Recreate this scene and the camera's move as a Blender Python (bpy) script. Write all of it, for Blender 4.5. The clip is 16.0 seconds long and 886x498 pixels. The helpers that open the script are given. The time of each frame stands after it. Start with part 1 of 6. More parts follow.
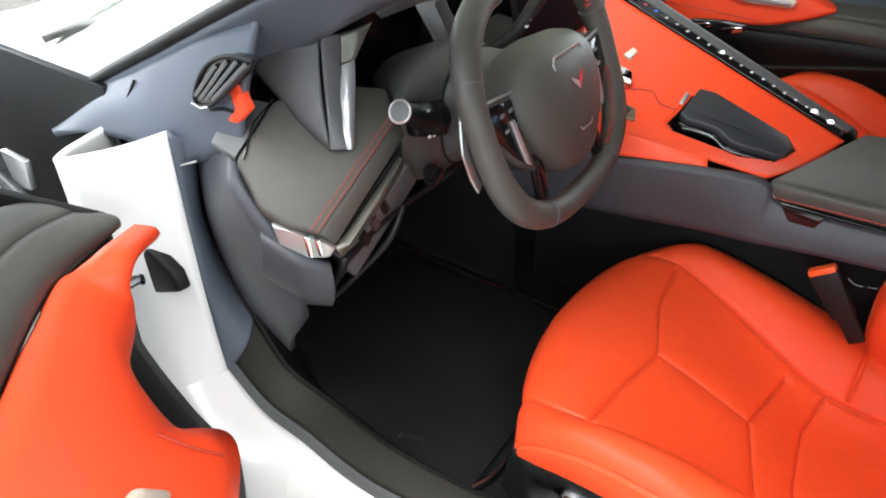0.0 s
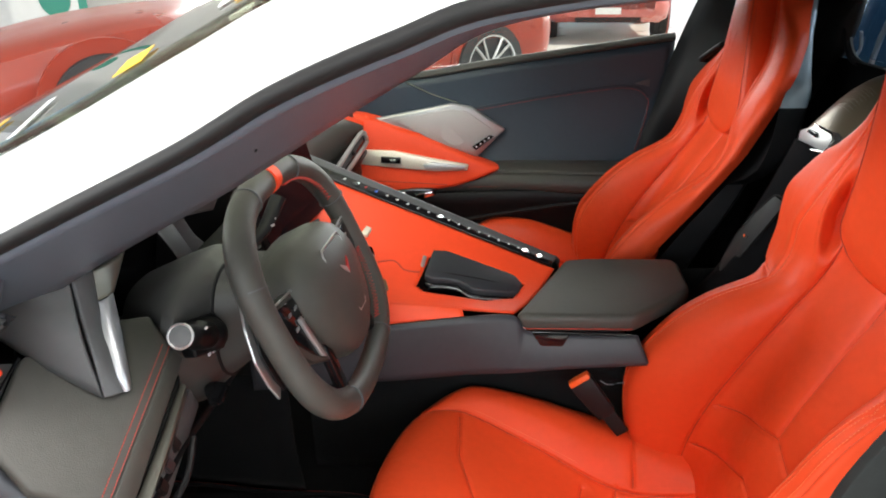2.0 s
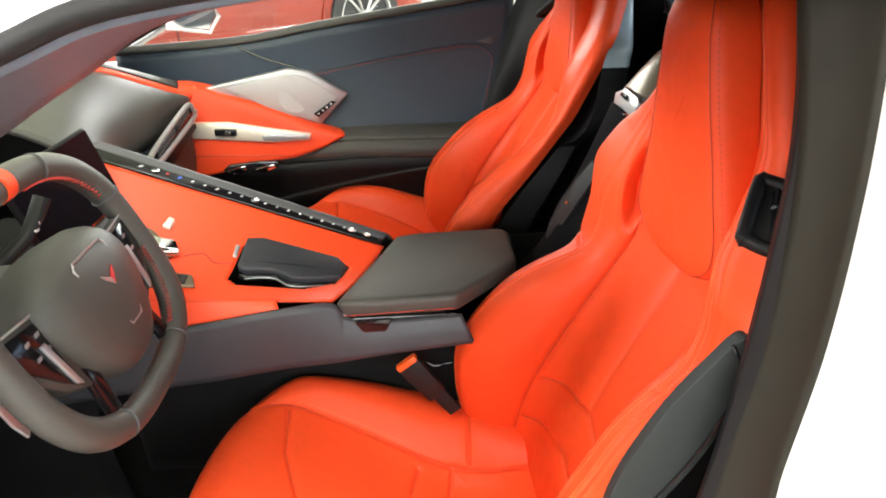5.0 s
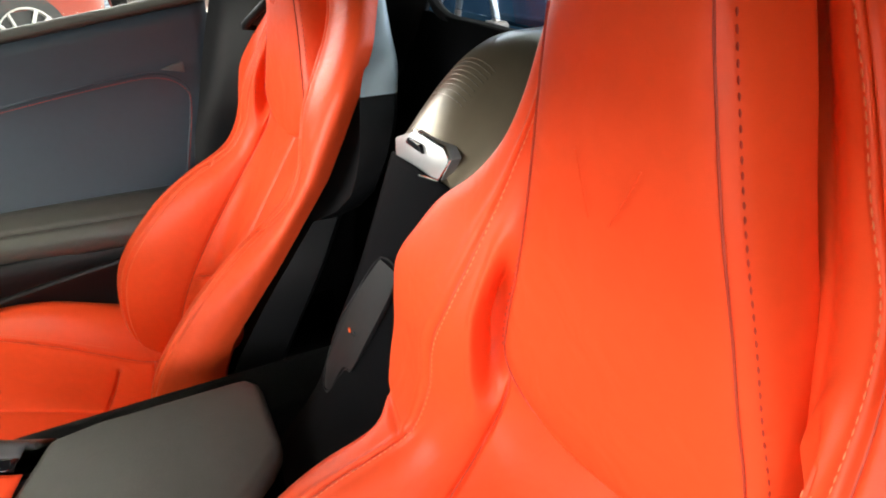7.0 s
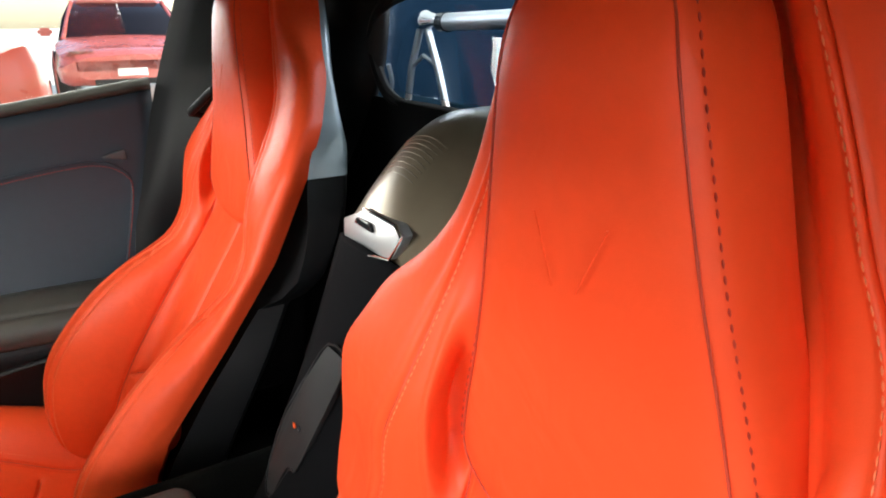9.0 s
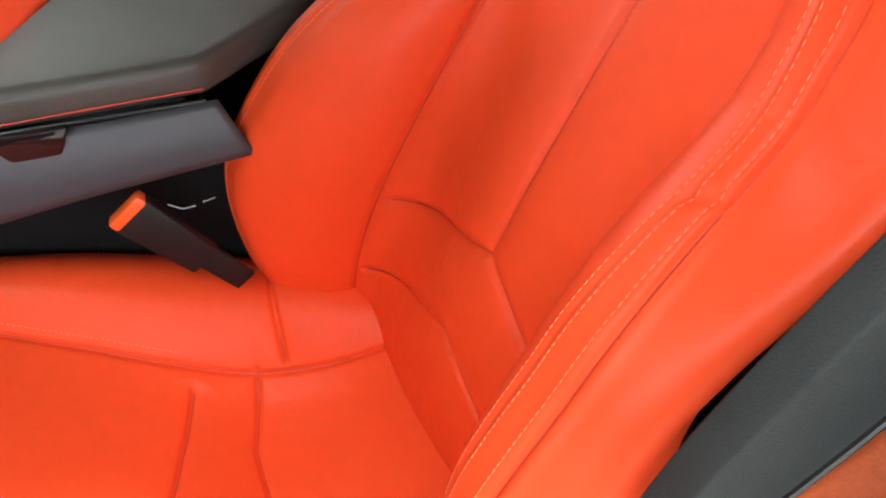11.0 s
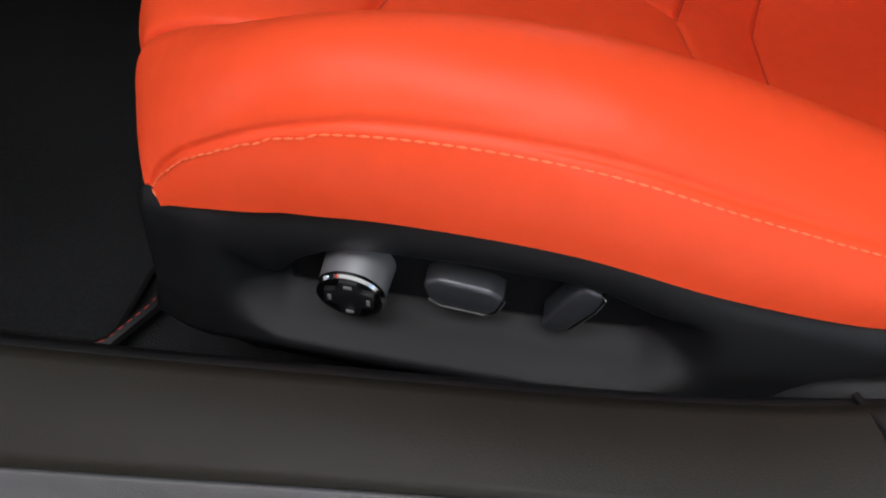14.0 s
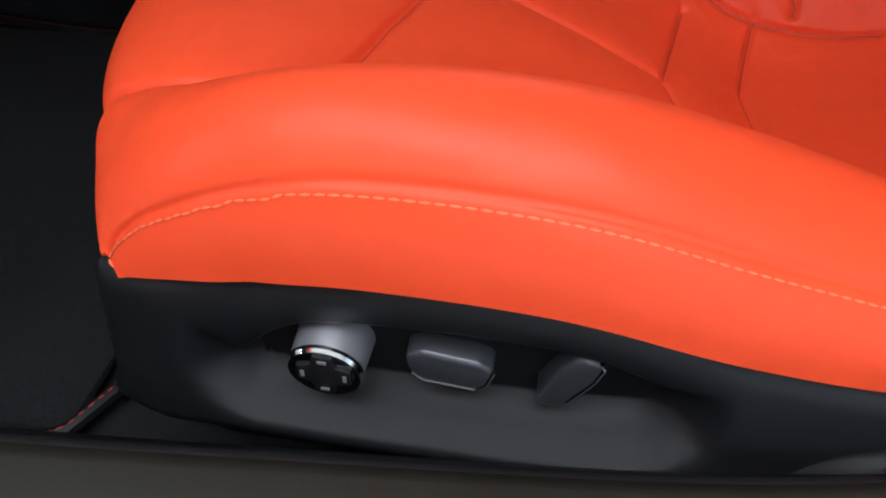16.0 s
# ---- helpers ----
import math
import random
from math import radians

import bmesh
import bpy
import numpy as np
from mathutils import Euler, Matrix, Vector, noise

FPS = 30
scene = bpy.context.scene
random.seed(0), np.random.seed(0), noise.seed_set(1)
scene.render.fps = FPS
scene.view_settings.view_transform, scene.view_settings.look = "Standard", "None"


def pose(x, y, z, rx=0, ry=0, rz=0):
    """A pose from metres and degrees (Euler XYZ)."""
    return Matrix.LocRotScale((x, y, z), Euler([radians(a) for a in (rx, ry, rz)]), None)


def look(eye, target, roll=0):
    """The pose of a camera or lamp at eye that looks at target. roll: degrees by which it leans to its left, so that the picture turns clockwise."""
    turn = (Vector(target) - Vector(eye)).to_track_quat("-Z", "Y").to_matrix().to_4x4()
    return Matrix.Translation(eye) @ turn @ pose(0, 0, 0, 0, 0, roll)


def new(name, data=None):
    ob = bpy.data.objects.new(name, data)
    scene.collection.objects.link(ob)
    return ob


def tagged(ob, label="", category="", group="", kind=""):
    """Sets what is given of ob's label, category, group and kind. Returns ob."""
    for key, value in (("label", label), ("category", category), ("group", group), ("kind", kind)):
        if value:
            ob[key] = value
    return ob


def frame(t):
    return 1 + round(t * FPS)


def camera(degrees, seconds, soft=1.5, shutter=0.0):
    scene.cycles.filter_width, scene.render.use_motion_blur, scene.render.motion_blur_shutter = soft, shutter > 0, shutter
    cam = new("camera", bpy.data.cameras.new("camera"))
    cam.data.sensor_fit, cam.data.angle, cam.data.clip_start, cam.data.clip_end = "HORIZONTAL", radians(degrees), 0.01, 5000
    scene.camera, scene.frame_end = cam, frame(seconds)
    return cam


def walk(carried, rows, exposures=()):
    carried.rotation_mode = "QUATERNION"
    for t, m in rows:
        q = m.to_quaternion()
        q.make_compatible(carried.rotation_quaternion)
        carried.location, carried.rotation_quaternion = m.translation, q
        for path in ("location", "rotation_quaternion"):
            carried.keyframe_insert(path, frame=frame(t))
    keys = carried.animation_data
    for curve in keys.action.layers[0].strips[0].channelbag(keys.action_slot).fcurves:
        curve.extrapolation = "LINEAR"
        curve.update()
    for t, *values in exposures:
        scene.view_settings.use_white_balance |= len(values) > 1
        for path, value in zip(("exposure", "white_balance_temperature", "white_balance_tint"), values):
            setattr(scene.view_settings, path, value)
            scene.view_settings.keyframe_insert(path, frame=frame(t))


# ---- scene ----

cam = camera(66.0, 16.0, soft=1.9)
PATH = [
    (0, (0.568, -1.088, 1.208), (-0.353, 0.219, 0.007), -0.6),
    (0.3, (0.564, -1.09, 1.197), (-0.226, 0.356, 0.064), -1.4),
    (0.5, (0.544, -1.081, 1.203), (-0.132, 0.454, 0.114), -1.1),
    (0.7, (0.538, -1.076, 1.201), (-0.059, 0.538, 0.181), -1.3),
    (1, (0.522, -1.081, 1.195), (0.042, 0.626, 0.269), -1.2),
    (1.5, (0.485, -1.098, 1.205), (0.171, 0.673, 0.331), -0.9),
    (2, (0.476, -1.119, 1.226), (0.249, 0.711, 0.45), -0.9),
    (2.5, (0.469, -1.138, 1.224), (0.326, 0.716, 0.489), -0.8),
    (3, (0.463, -1.178, 1.234), (0.357, 0.678, 0.497), -0.5),
    (3.2, (0.462, -1.198, 1.232), (0.368, 0.656, 0.489), -0.5),
    (5.3, (0.62, -0.971, 1.246), (0.739, 0.8, 0.325), -1.2),
    (5.5, (0.62, -0.916, 1.232), (0.828, 0.848, 0.312), -0.6),
    (6, (0.635, -0.767, 1.206), (1.108, 0.944, 0.284), -1.0),
    (6.5, (0.668, -0.627, 1.173), (1.33, 1.02, 0.252), -1.0),
    (7, (0.692, -0.571, 1.163), (1.437, 1.062, 0.279), -1.1),
    (7.5, (0.707, -0.547, 1.168), (1.558, 1.11, 0.438), -0.9),
    (8, (0.705, -0.543, 1.171), (1.608, 1.148, 0.6), -1.0),
    (8.2, (0.706, -0.543, 1.171), (1.621, 1.152, 0.636), -1.0),
    (10.3, (0.695, -0.594, 1.031), (1.478, 0.841, -0.122), 0.9),
    (10.5, (0.683, -0.613, 1.01), (1.408, 0.796, -0.21), 1.8),
    (10.7, (0.675, -0.647, 0.977), (1.336, 0.792, -0.243), 2.4),
    (11, (0.681, -0.658, 0.954), (1.142, 0.748, -0.391), 0.6),
    (11.5, (0.666, -0.684, 0.928), (0.877, 0.613, -0.58), -1.3),
    (12, (0.626, -0.702, 0.936), (0.656, 0.498, -0.663), -0.5),
    (12.5, (0.601, -0.753, 0.932), (0.491, 0.42, -0.684), 0.4),
    (13, (0.584, -0.791, 0.936), (0.373, 0.343, -0.698), 1.3),
    (13.5, (0.529, -0.804, 0.794), (0.277, 0.354, -0.816), 0.5),
    (14, (0.476, -0.769, 0.686), (0.304, 0.501, -0.85), 3.6),
    (14.5, (0.469, -0.734, 0.63), (0.22, 0.596, -0.843), 0.9),
    (15, (0.468, -0.721, 0.62), (0.244, 0.661, -0.808), 1.6),
    (15.5, (0.466, -0.721, 0.619), (0.273, 0.676, -0.8), 2.3),
    (16, (0.479, -0.756, 0.669), (0.293, 0.669, -0.722), 2.5),
]
walk(cam, [(t, look(eye, target, roll)) for t, eye, target, roll in PATH], exposures=((0, 0.8, 6300, 10), (0.5, 1.1, 6300, 10), (1.0, 1.3, 6700, 10), (1.5, 1.1, 6700, 10), (2, 0.55, 6600, 10), (2.5, 0.25, 6500, 10), (3, 0.3, 6500, 10), (5.5, 1.4, 7000, 10), (6.5, 1.45, 7000, 10), (8, 1.5, 6800, 10), (10.5, 0.9, 6900, 10), (11, 0.95, 6500, 10),
                 (12, 0.85, 6100, 10), (12.5, 0.65, 6000, 12), (13.0, 0.1, 6000, 14), (13.5, -0.42, 6200, 14), (14, 0.0, 6200, 15), (14.5, 0.45, 5800, 13), (15, 0.35, 5700, 13), (16, 0.25, 5800, 13)))

# ---- world, sun, window light and overhead fill ----
world = bpy.data.worlds.new("sky")
scene.world = world
world.use_nodes = True
wn = world.node_tree.nodes
sky = wn.new("ShaderNodeTexSky")
sky.sky_type = "NISHITA"
sky.sun_disc = False
sky.sun_elevation, sky.sun_rotation = radians(41), radians(79)
wn["Background"].inputs["Strength"].default_value = 0.15
world.node_tree.links.new(sky.outputs["Color"], wn["Background"].inputs["Color"])

sun = new("sun", bpy.data.lights.new("sun", "SUN"))
sun.data.energy, sun.data.angle, sun.data.color = 5.0, radians(0.6), (1.0, 0.95, 0.88)
sun.matrix_world = look((10, 3.5, 9), (0, 1.5, 0))


# Rectangular area lamp, for the window openings and the overhead fill.
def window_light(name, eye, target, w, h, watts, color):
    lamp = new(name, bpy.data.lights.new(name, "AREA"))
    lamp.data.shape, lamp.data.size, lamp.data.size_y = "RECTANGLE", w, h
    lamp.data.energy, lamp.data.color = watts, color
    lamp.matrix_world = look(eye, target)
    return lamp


GROUND = 0.12
window_light("window_light", (0.2, -6.80, 2.95), (0.2, -0.6, 0.6), 9.0, 1.5, 230, (0.92, 0.97, 1.0))
window_light("window_light", (-6.80, -1.5, 2.85), (0, -1.0, 0.8), 6.0, 1.6, 400, (0.97, 0.99, 1.0))
window_light("window_light", (7.85, -0.5, 2.2), (0, -0.5, 1.2), 6.0, 2.8, 290, (0.85, 0.93, 1.0))
window_light("window_light", (0.5, 6.75, 2.2), (0.5, 0, 1.2), 8.0, 3.0, 390, (0.98, 0.99, 1.0))
# Added lamp without a fixture; it brightens upward faces from overhead.
window_light("overhead_fill", (0.3, -2.2, 4.1), (0.3, -1.9, 0), 4.5, 1.6, 175, (1.0, 0.98, 0.95))


# ---- materials ----
def shader(name, color, rough=0.5, metal=0.0, vary=0.12, scale=60.0, bump=0.0, bump_scale=600.0, coarse=4.0, spec=0.5,
           coat=0.0, emit=0.0, kind="noise", sheen=0.0):
    m = bpy.data.materials.new(name)
    m.use_nodes = True
    nt = m.node_tree
    n, link = nt.nodes, nt.links.new
    b = n["Principled BSDF"]
    b.inputs["Roughness"].default_value = rough
    b.inputs["Metallic"].default_value = metal
    b.inputs["Specular IOR Level"].default_value = spec
    b.inputs["Coat Weight"].default_value = coat
    b.inputs["Coat Roughness"].default_value = 0.05
    b.inputs["Sheen Weight"].default_value = sheen
    if emit:
        b.inputs["Emission Color"].default_value = (*color, 1)
        b.inputs["Emission Strength"].default_value = emit
    co = n.new("ShaderNodeTexCoord")
    fine, big = n.new("ShaderNodeTexNoise"), n.new("ShaderNodeTexNoise")
    fine.inputs["Scale"].default_value, fine.inputs["Detail"].default_value = scale, 4
    big.inputs["Scale"].default_value, big.inputs["Detail"].default_value = coarse, 3
    link(co.outputs["Object"], fine.inputs["Vector"])
    link(co.outputs["Object"], big.inputs["Vector"])
    add = n.new("ShaderNodeMath")
    add.operation = "ADD"
    link(fine.outputs["Fac"], add.inputs[0])
    link(big.outputs["Fac"], add.inputs[1])
    ramp = n.new("ShaderNodeMapRange")
    ramp.inputs["From Min"].default_value, ramp.inputs["From Max"].default_value = 0.6, 1.4
    ramp.inputs["To Min"].default_value, ramp.inputs["To Max"].default_value = 1 - vary, 1 + vary
    link(add.outputs[0], ramp.inputs["Value"])
    mul = n.new("ShaderNodeVectorMath")
    mul.operation = "SCALE"
    mul.inputs[0].default_value = color
    link(ramp.outputs[0], mul.inputs["Scale"])
    link(mul.outputs[0], b.inputs["Base Color"])
    rr = n.new("ShaderNodeMapRange")
    rr.inputs["From Min"].default_value, rr.inputs["From Max"].default_value = 0.3, 0.7
    rr.inputs["To Min"].default_value, rr.inputs["To Max"].default_value = max(0.02, rough * 0.88), min(1, rough * 1.12)
    link(big.outputs["Fac"], rr.inputs["Value"])
    link(rr.outputs[0], b.inputs["Roughness"])
    if bump:
        t = n.new("ShaderNodeTexVoronoi" if kind == "grain" else "ShaderNodeTexNoise")
        t.inputs["Scale"].default_value = bump_scale
        link(co.outputs["Object"], t.inputs["Vector"])
        bp = n.new("ShaderNodeBump")
        bp.inputs["Strength"].default_value, bp.inputs["Distance"].default_value = bump, 0.001
        link(t.outputs["Distance" if kind == "grain" else "Fac"], bp.inputs["Height"])
        link(bp.outputs[0], b.inputs["Normal"])
    return m


RED = (0.76, 0.071, 0.0195)
leather = shader("red_leather", RED, 0.40, spec=0.19, vary=0.05, scale=90, bump=0.05, bump_scale=1500, kind="grain", coarse=5)


def wrinkles(m, strength=0.20):
    """Adds shallow, soft creases of a few centimetres to a leather."""
    n, link = m.node_tree.nodes, m.node_tree.links.new
    soft, bp = n.new("ShaderNodeTexNoise"), n.new("ShaderNodeBump")
    soft.inputs["Scale"].default_value, soft.inputs["Detail"].default_value, soft.inputs["Distortion"].default_value = 22, 2, 1.2
    bp.inputs["Strength"].default_value, bp.inputs["Distance"].default_value = strength, 0.006
    link(n["Texture Coordinate"].outputs["Object"], soft.inputs["Vector"])
    link(soft.outputs["Fac"], bp.inputs["Height"])
    link(bp.outputs[0], n["Bump"].inputs["Normal"])


wrinkles(leather)
red_soft = shader("red_soft_trim", (0.82, 0.068, 0.018), 0.48, spec=0.35, vary=0.05, scale=90, bump=0.06, bump_scale=1100, kind="grain")
red_paint = shader("red_car_paint", (0.24, 0.026, 0.012), 0.30, spec=0.3, vary=0.08, scale=3, coat=0.2)
maroon = shader("maroon_car_paint", (0.36, 0.075, 0.060), 0.28, vary=0.1, scale=3, coat=0.6)
black_leather = shader("black_leather", (0.055, 0.054, 0.048), 0.44, spec=0.35, vary=0.12, scale=70, bump=0.22, bump_scale=900, kind="grain")
slate_lid = shader("slate_rubber", (0.026, 0.029, 0.034), 0.42, spec=0.4, vary=0.1, scale=90, bump=0.2, bump_scale=1500)
plastic = shader("charcoal_plastic", (0.076, 0.079, 0.082), 0.46, spec=0.4, vary=0.10, scale=80, bump=0.25, bump_scale=1600)
side_plastic = shader("blue_black_plastic", (0.038, 0.041, 0.048), 0.42, spec=0.35, vary=0.10, scale=80, bump=0.2, bump_scale=1600)
soft_black = shader("soft_black_plastic", (0.006, 0.0062, 0.0068), 0.50, spec=0.22, vary=0.10, scale=60, bump=0.15, bump_scale=1500)
slate = shader("slate_door_trim", (0.021, 0.035, 0.050), 0.50, vary=0.08, scale=80, bump=0.2, bump_scale=1200, kind="grain")
trim_black = shader("grained_black_trim", (0.0075, 0.0079, 0.0085), 0.40, spec=0.22, vary=0.12, scale=60, bump=0.3, bump_scale=2600)
# Charcoal trim; the sky reflected on it is put into this bluish base.
pillar_mat = shader("sky_tinted_pillar_trim", (0.072, 0.087, 0.112), 0.38, spec=0.5, vary=0.08, scale=70, bump=0.2, bump_scale=1500, kind="grain")
column_mat = shader("charcoal_column_plastic", (0.050, 0.050, 0.048), 0.48, spec=0.35, vary=0.10, scale=80, bump=0.2, bump_scale=1500)
olive_metal = shader("dull_olive_metal", (0.12, 0.118, 0.10), 0.38, metal=0.6, vary=0.08, scale=120)
seal_mat = shader("black_seal", (0.0150, 0.0144, 0.0108), 0.55, spec=0.22, vary=0.12, scale=60, bump=0.15, bump_scale=1500)
slate_pad = shader("slate_leather_pad", (0.021, 0.024, 0.024), 0.55, spec=0.12, vary=0.1, scale=80, bump=0.2, bump_scale=1200, kind="grain")
gloss_black = shader("gloss_black", (0.008, 0.008, 0.009), 0.10, vary=0.05)
screen = shader("dark_screen", (0.006, 0.006, 0.008), 0.16, spec=0.14, vary=0.0)
carpet = shader("black_carpet", (0.0110, 0.0115, 0.0120), 0.95, spec=0.04, vary=0.45, scale=500, bump=0.9, bump_scale=900, coarse=9, sheen=0.04)
silver = shader("satin_silver", (0.46, 0.46, 0.46), 0.36, metal=0.75, vary=0.05, scale=200)
gunmetal = shader("satin_gunmetal", (0.05, 0.053, 0.058), 0.30, metal=0.5, vary=0.05, scale=150)
satin_grey = shader("satin_grey_metal", (0.42, 0.43, 0.45), 0.30, metal=0.8, vary=0.04, scale=150)
champagne = shader("satin_pearl_trim", (0.72, 0.66, 0.55), 0.34, metal=0.45, vary=0.04)
grille_mat = shader("pale_speaker_mesh", (0.42, 0.41, 0.40), 0.55, metal=0.3, vary=0.10, scale=900, bump=0.5, bump_scale=1400)
chrome = shader("chrome", (0.80, 0.80, 0.80), 0.09, metal=1.0, vary=0.02)
bronze = shader("bronze_console_paint", (0.17, 0.14, 0.095), 0.30, metal=0.55, vary=0.08)
white_paint = shader("white_car_paint", (0.80, 0.80, 0.79), 0.26, vary=0.02, scale=4, coat=0.35)
rubber = shader("black_rubber", (0.007, 0.007, 0.0075), 0.62, spec=0.3, vary=0.15)
headliner = shader("dark_headliner", (0.003, 0.0032, 0.0038), 0.9, spec=0.05, vary=0.2, scale=400, bump=0.3, bump_scale=1200)
webbing = shader("orange_webbing", (0.48, 0.095, 0.026), 0.72, vary=0.18, scale=300, bump=0.5, bump_scale=700)
stitch = shader("orange_thread", (0.82, 0.19, 0.075), 0.6, vary=0.1)
stitch_red = shader("red_thread", (0.42, 0.030, 0.018), 0.6, vary=0.1)
# Darker red for seams, and for cords that paint the shade in creases.
dark_seam = shader("seam_and_crease_shade", (0.42, 0.036, 0.014), 0.6, vary=0.1)
orange_plastic = shader("orange_button", (0.80, 0.11, 0.02), 0.4, vary=0.05)
mark = shader("white_print", (0.65, 0.66, 0.68), 0.5, vary=0.03)
blue_mark = shader("blue_print", (0.05, 0.16, 0.70), 0.5, vary=0.03)
red_mark = shader("red_print", (0.55, 0.03, 0.03), 0.5, vary=0.03)
# Sky reflection on the headrest shell, put into the base colour.
shell_sky_grey = shader("sky_tinted_shell", (0.24, 0.30, 0.33), 0.25, vary=0.06, coat=0.6)
floor_mat = shader("pale_showroom_floor", (0.64, 0.60, 0.53), 0.30, vary=0.12, scale=8, coarse=1.2)
wall_mat = shader("white_wall_paint", (0.62, 0.62, 0.60), 0.7, vary=0.05, scale=10, coarse=1)
ceiling_mat = shader("grey_ceiling", (0.42, 0.43, 0.41), 0.85, vary=0.12, scale=6, coarse=1)
foliage = shader("green_foliage", (0.03, 0.15, 0.07), 0.7, vary=0.4, scale=20)
# Black bay plastic; reflected blue daylight is put into its base colour.
bay_sky_blue = shader("sky_tinted_engine_panel", (0.0035, 0.015, 0.030), 0.60, spec=0.06, vary=0.15, scale=8)
green_sign = shader("green_sign", (0.02, 0.20, 0.14), 0.5, vary=0.05)
yellow_mark = shader("yellow_print", (0.75, 0.45, 0.03), 0.5, vary=0.05)
tyre_mat = shader("tyre_rubber", (0.022, 0.022, 0.023), 0.75, vary=0.2)


def glass_mat(name, color, rough=0.0, fall=4.5, base=0.035):
    m = bpy.data.materials.new(name)
    m.use_nodes = True
    n, link = m.node_tree.nodes, m.node_tree.links.new
    n.remove(n["Principled BSDF"])
    out = n["Material Output"]
    t, g, mix = (n.new(k) for k in ("ShaderNodeBsdfTransparent", "ShaderNodeBsdfGlossy", "ShaderNodeMixShader"))
    face, power, gain = n.new("ShaderNodeLayerWeight"), n.new("ShaderNodeMath"), n.new("ShaderNodeMath")
    t.inputs["Color"].default_value = (*color, 1)
    g.inputs["Roughness"].default_value = rough
    power.operation, gain.operation = "POWER", "MULTIPLY_ADD"
    power.inputs[1].default_value = fall
    gain.inputs[1].default_value, gain.inputs[2].default_value = 0.9, base
    link(face.outputs["Facing"], power.inputs[0])
    link(power.outputs[0], gain.inputs[0])
    link(gain.outputs[0], mix.inputs[0])
    link(t.outputs[0], mix.inputs[1])
    link(g.outputs[0], mix.inputs[2])
    link(mix.outputs[0], out.inputs["Surface"])
    return m


glass = glass_mat("clear_glass", (0.74, 0.78, 0.68), fall=4.6, base=0.04)
side_glass = glass_mat("side_glass", (0.95, 0.97, 0.95), base=0.03)
tinted = glass_mat("tinted_glass", (0.82, 0.91, 1.0))


# ---- mesh helpers ----
def smooth_table(xs, table, x):
    """Hermite interpolation of a table of rows."""
    table, xs = np.asarray(table, float), np.asarray(xs, float)
    slope = np.gradient(table, xs, axis=0)
    i = int(np.clip(np.searchsorted(xs, x) - 1, 0, len(xs) - 2))
    h = xs[i + 1] - xs[i]
    s = (x - xs[i]) / h
    return ((2 * s**3 - 3 * s**2 + 1) * table[i] + (s**3 - 2 * s**2 + s) * h * slope[i]
            + (-2 * s**3 + 3 * s**2) * table[i + 1] + (s**3 - s**2) * h * slope[i + 1])


def finish(me, mat, smooth=True):
    me.materials.append(mat)
    if smooth:
        me.polygons.foreach_set("use_smooth", [True] * len(me.polygons))
    me.update()
    return me


def attach(ob, parent, label=""):
    if parent is not None:
        ob.parent = parent
    if label:
        ob["label"] = label
    return ob


def part(name, bm, mat, parent=None, label="", smooth=True):
    me = bpy.data.meshes.new(name)
    bmesh.ops.recalc_face_normals(bm, faces=bm.faces[:])
    bm.to_mesh(me)
    bm.free()
    finish(me, mat, smooth)
    if smooth:
        me.set_sharp_from_angle(angle=radians(38))
    return attach(new(name, me), parent, label)


def raw(name, verts, faces, mat, parent=None, label="", smooth=True):
    me = bpy.data.meshes.new(name)
    me.from_pydata([tuple(v) for v in verts], [], faces)
    finish(me, mat, smooth)
    return attach(new(name, me), parent, label)


def thing(name, label, category, group="", kind="", at=(0, 0, 0)):
    ob = new(name)
    ob.location = at
    ob.empty_display_size = 0.05
    return tagged(ob, label, category, group, kind)


def grid_faces(nu, nv, wrap=False):
    faces = []
    for i in range(nu - 1):
        for j in range(nv if wrap else nv - 1):
            k = (j + 1) % nv
            faces.append((i * nv + j, i * nv + k, (i + 1) * nv + k, (i + 1) * nv + j))
    return faces


def rings(name, loops, mat, parent=None, label="", cap=True):
    """A closed loft through rings of equal length."""
    nv = len(loops[0])
    verts = [v for loop in loops for v in loop]
    faces = grid_faces(len(loops), nv, True)
    if cap:
        faces.append(tuple(range(nv))[::-1])
        faces.append(tuple((len(loops) - 1) * nv + j for j in range(nv)))
    bm = bmesh.new()
    vs = [bm.verts.new(v) for v in verts]
    for f in faces:
        bm.faces.new([vs[i] for i in f])
    return part(name, bm, mat, parent, label)


def curve_points(points, per=8, closed=False):
    """Catmull-Rom points through the given ones."""
    p = [Vector(q) for q in points]
    n = len(p)
    out = []
    for i in range(n if closed else n - 1):
        if closed:
            a, b, c, d = p[i - 1], p[i], p[(i + 1) % n], p[(i + 2) % n]
        else:
            a, b, c, d = p[max(i - 1, 0)], p[i], p[i + 1], p[min(i + 2, n - 1)]
        for k in range(per):
            t = k / per
            out.append(0.5 * ((2 * b) + (c - a) * t + (2 * a - 5 * b + 4 * c - d) * t * t + (3 * b - a - 3 * c + d) * t**3))
    if not closed:
        out.append(p[-1])
    return out


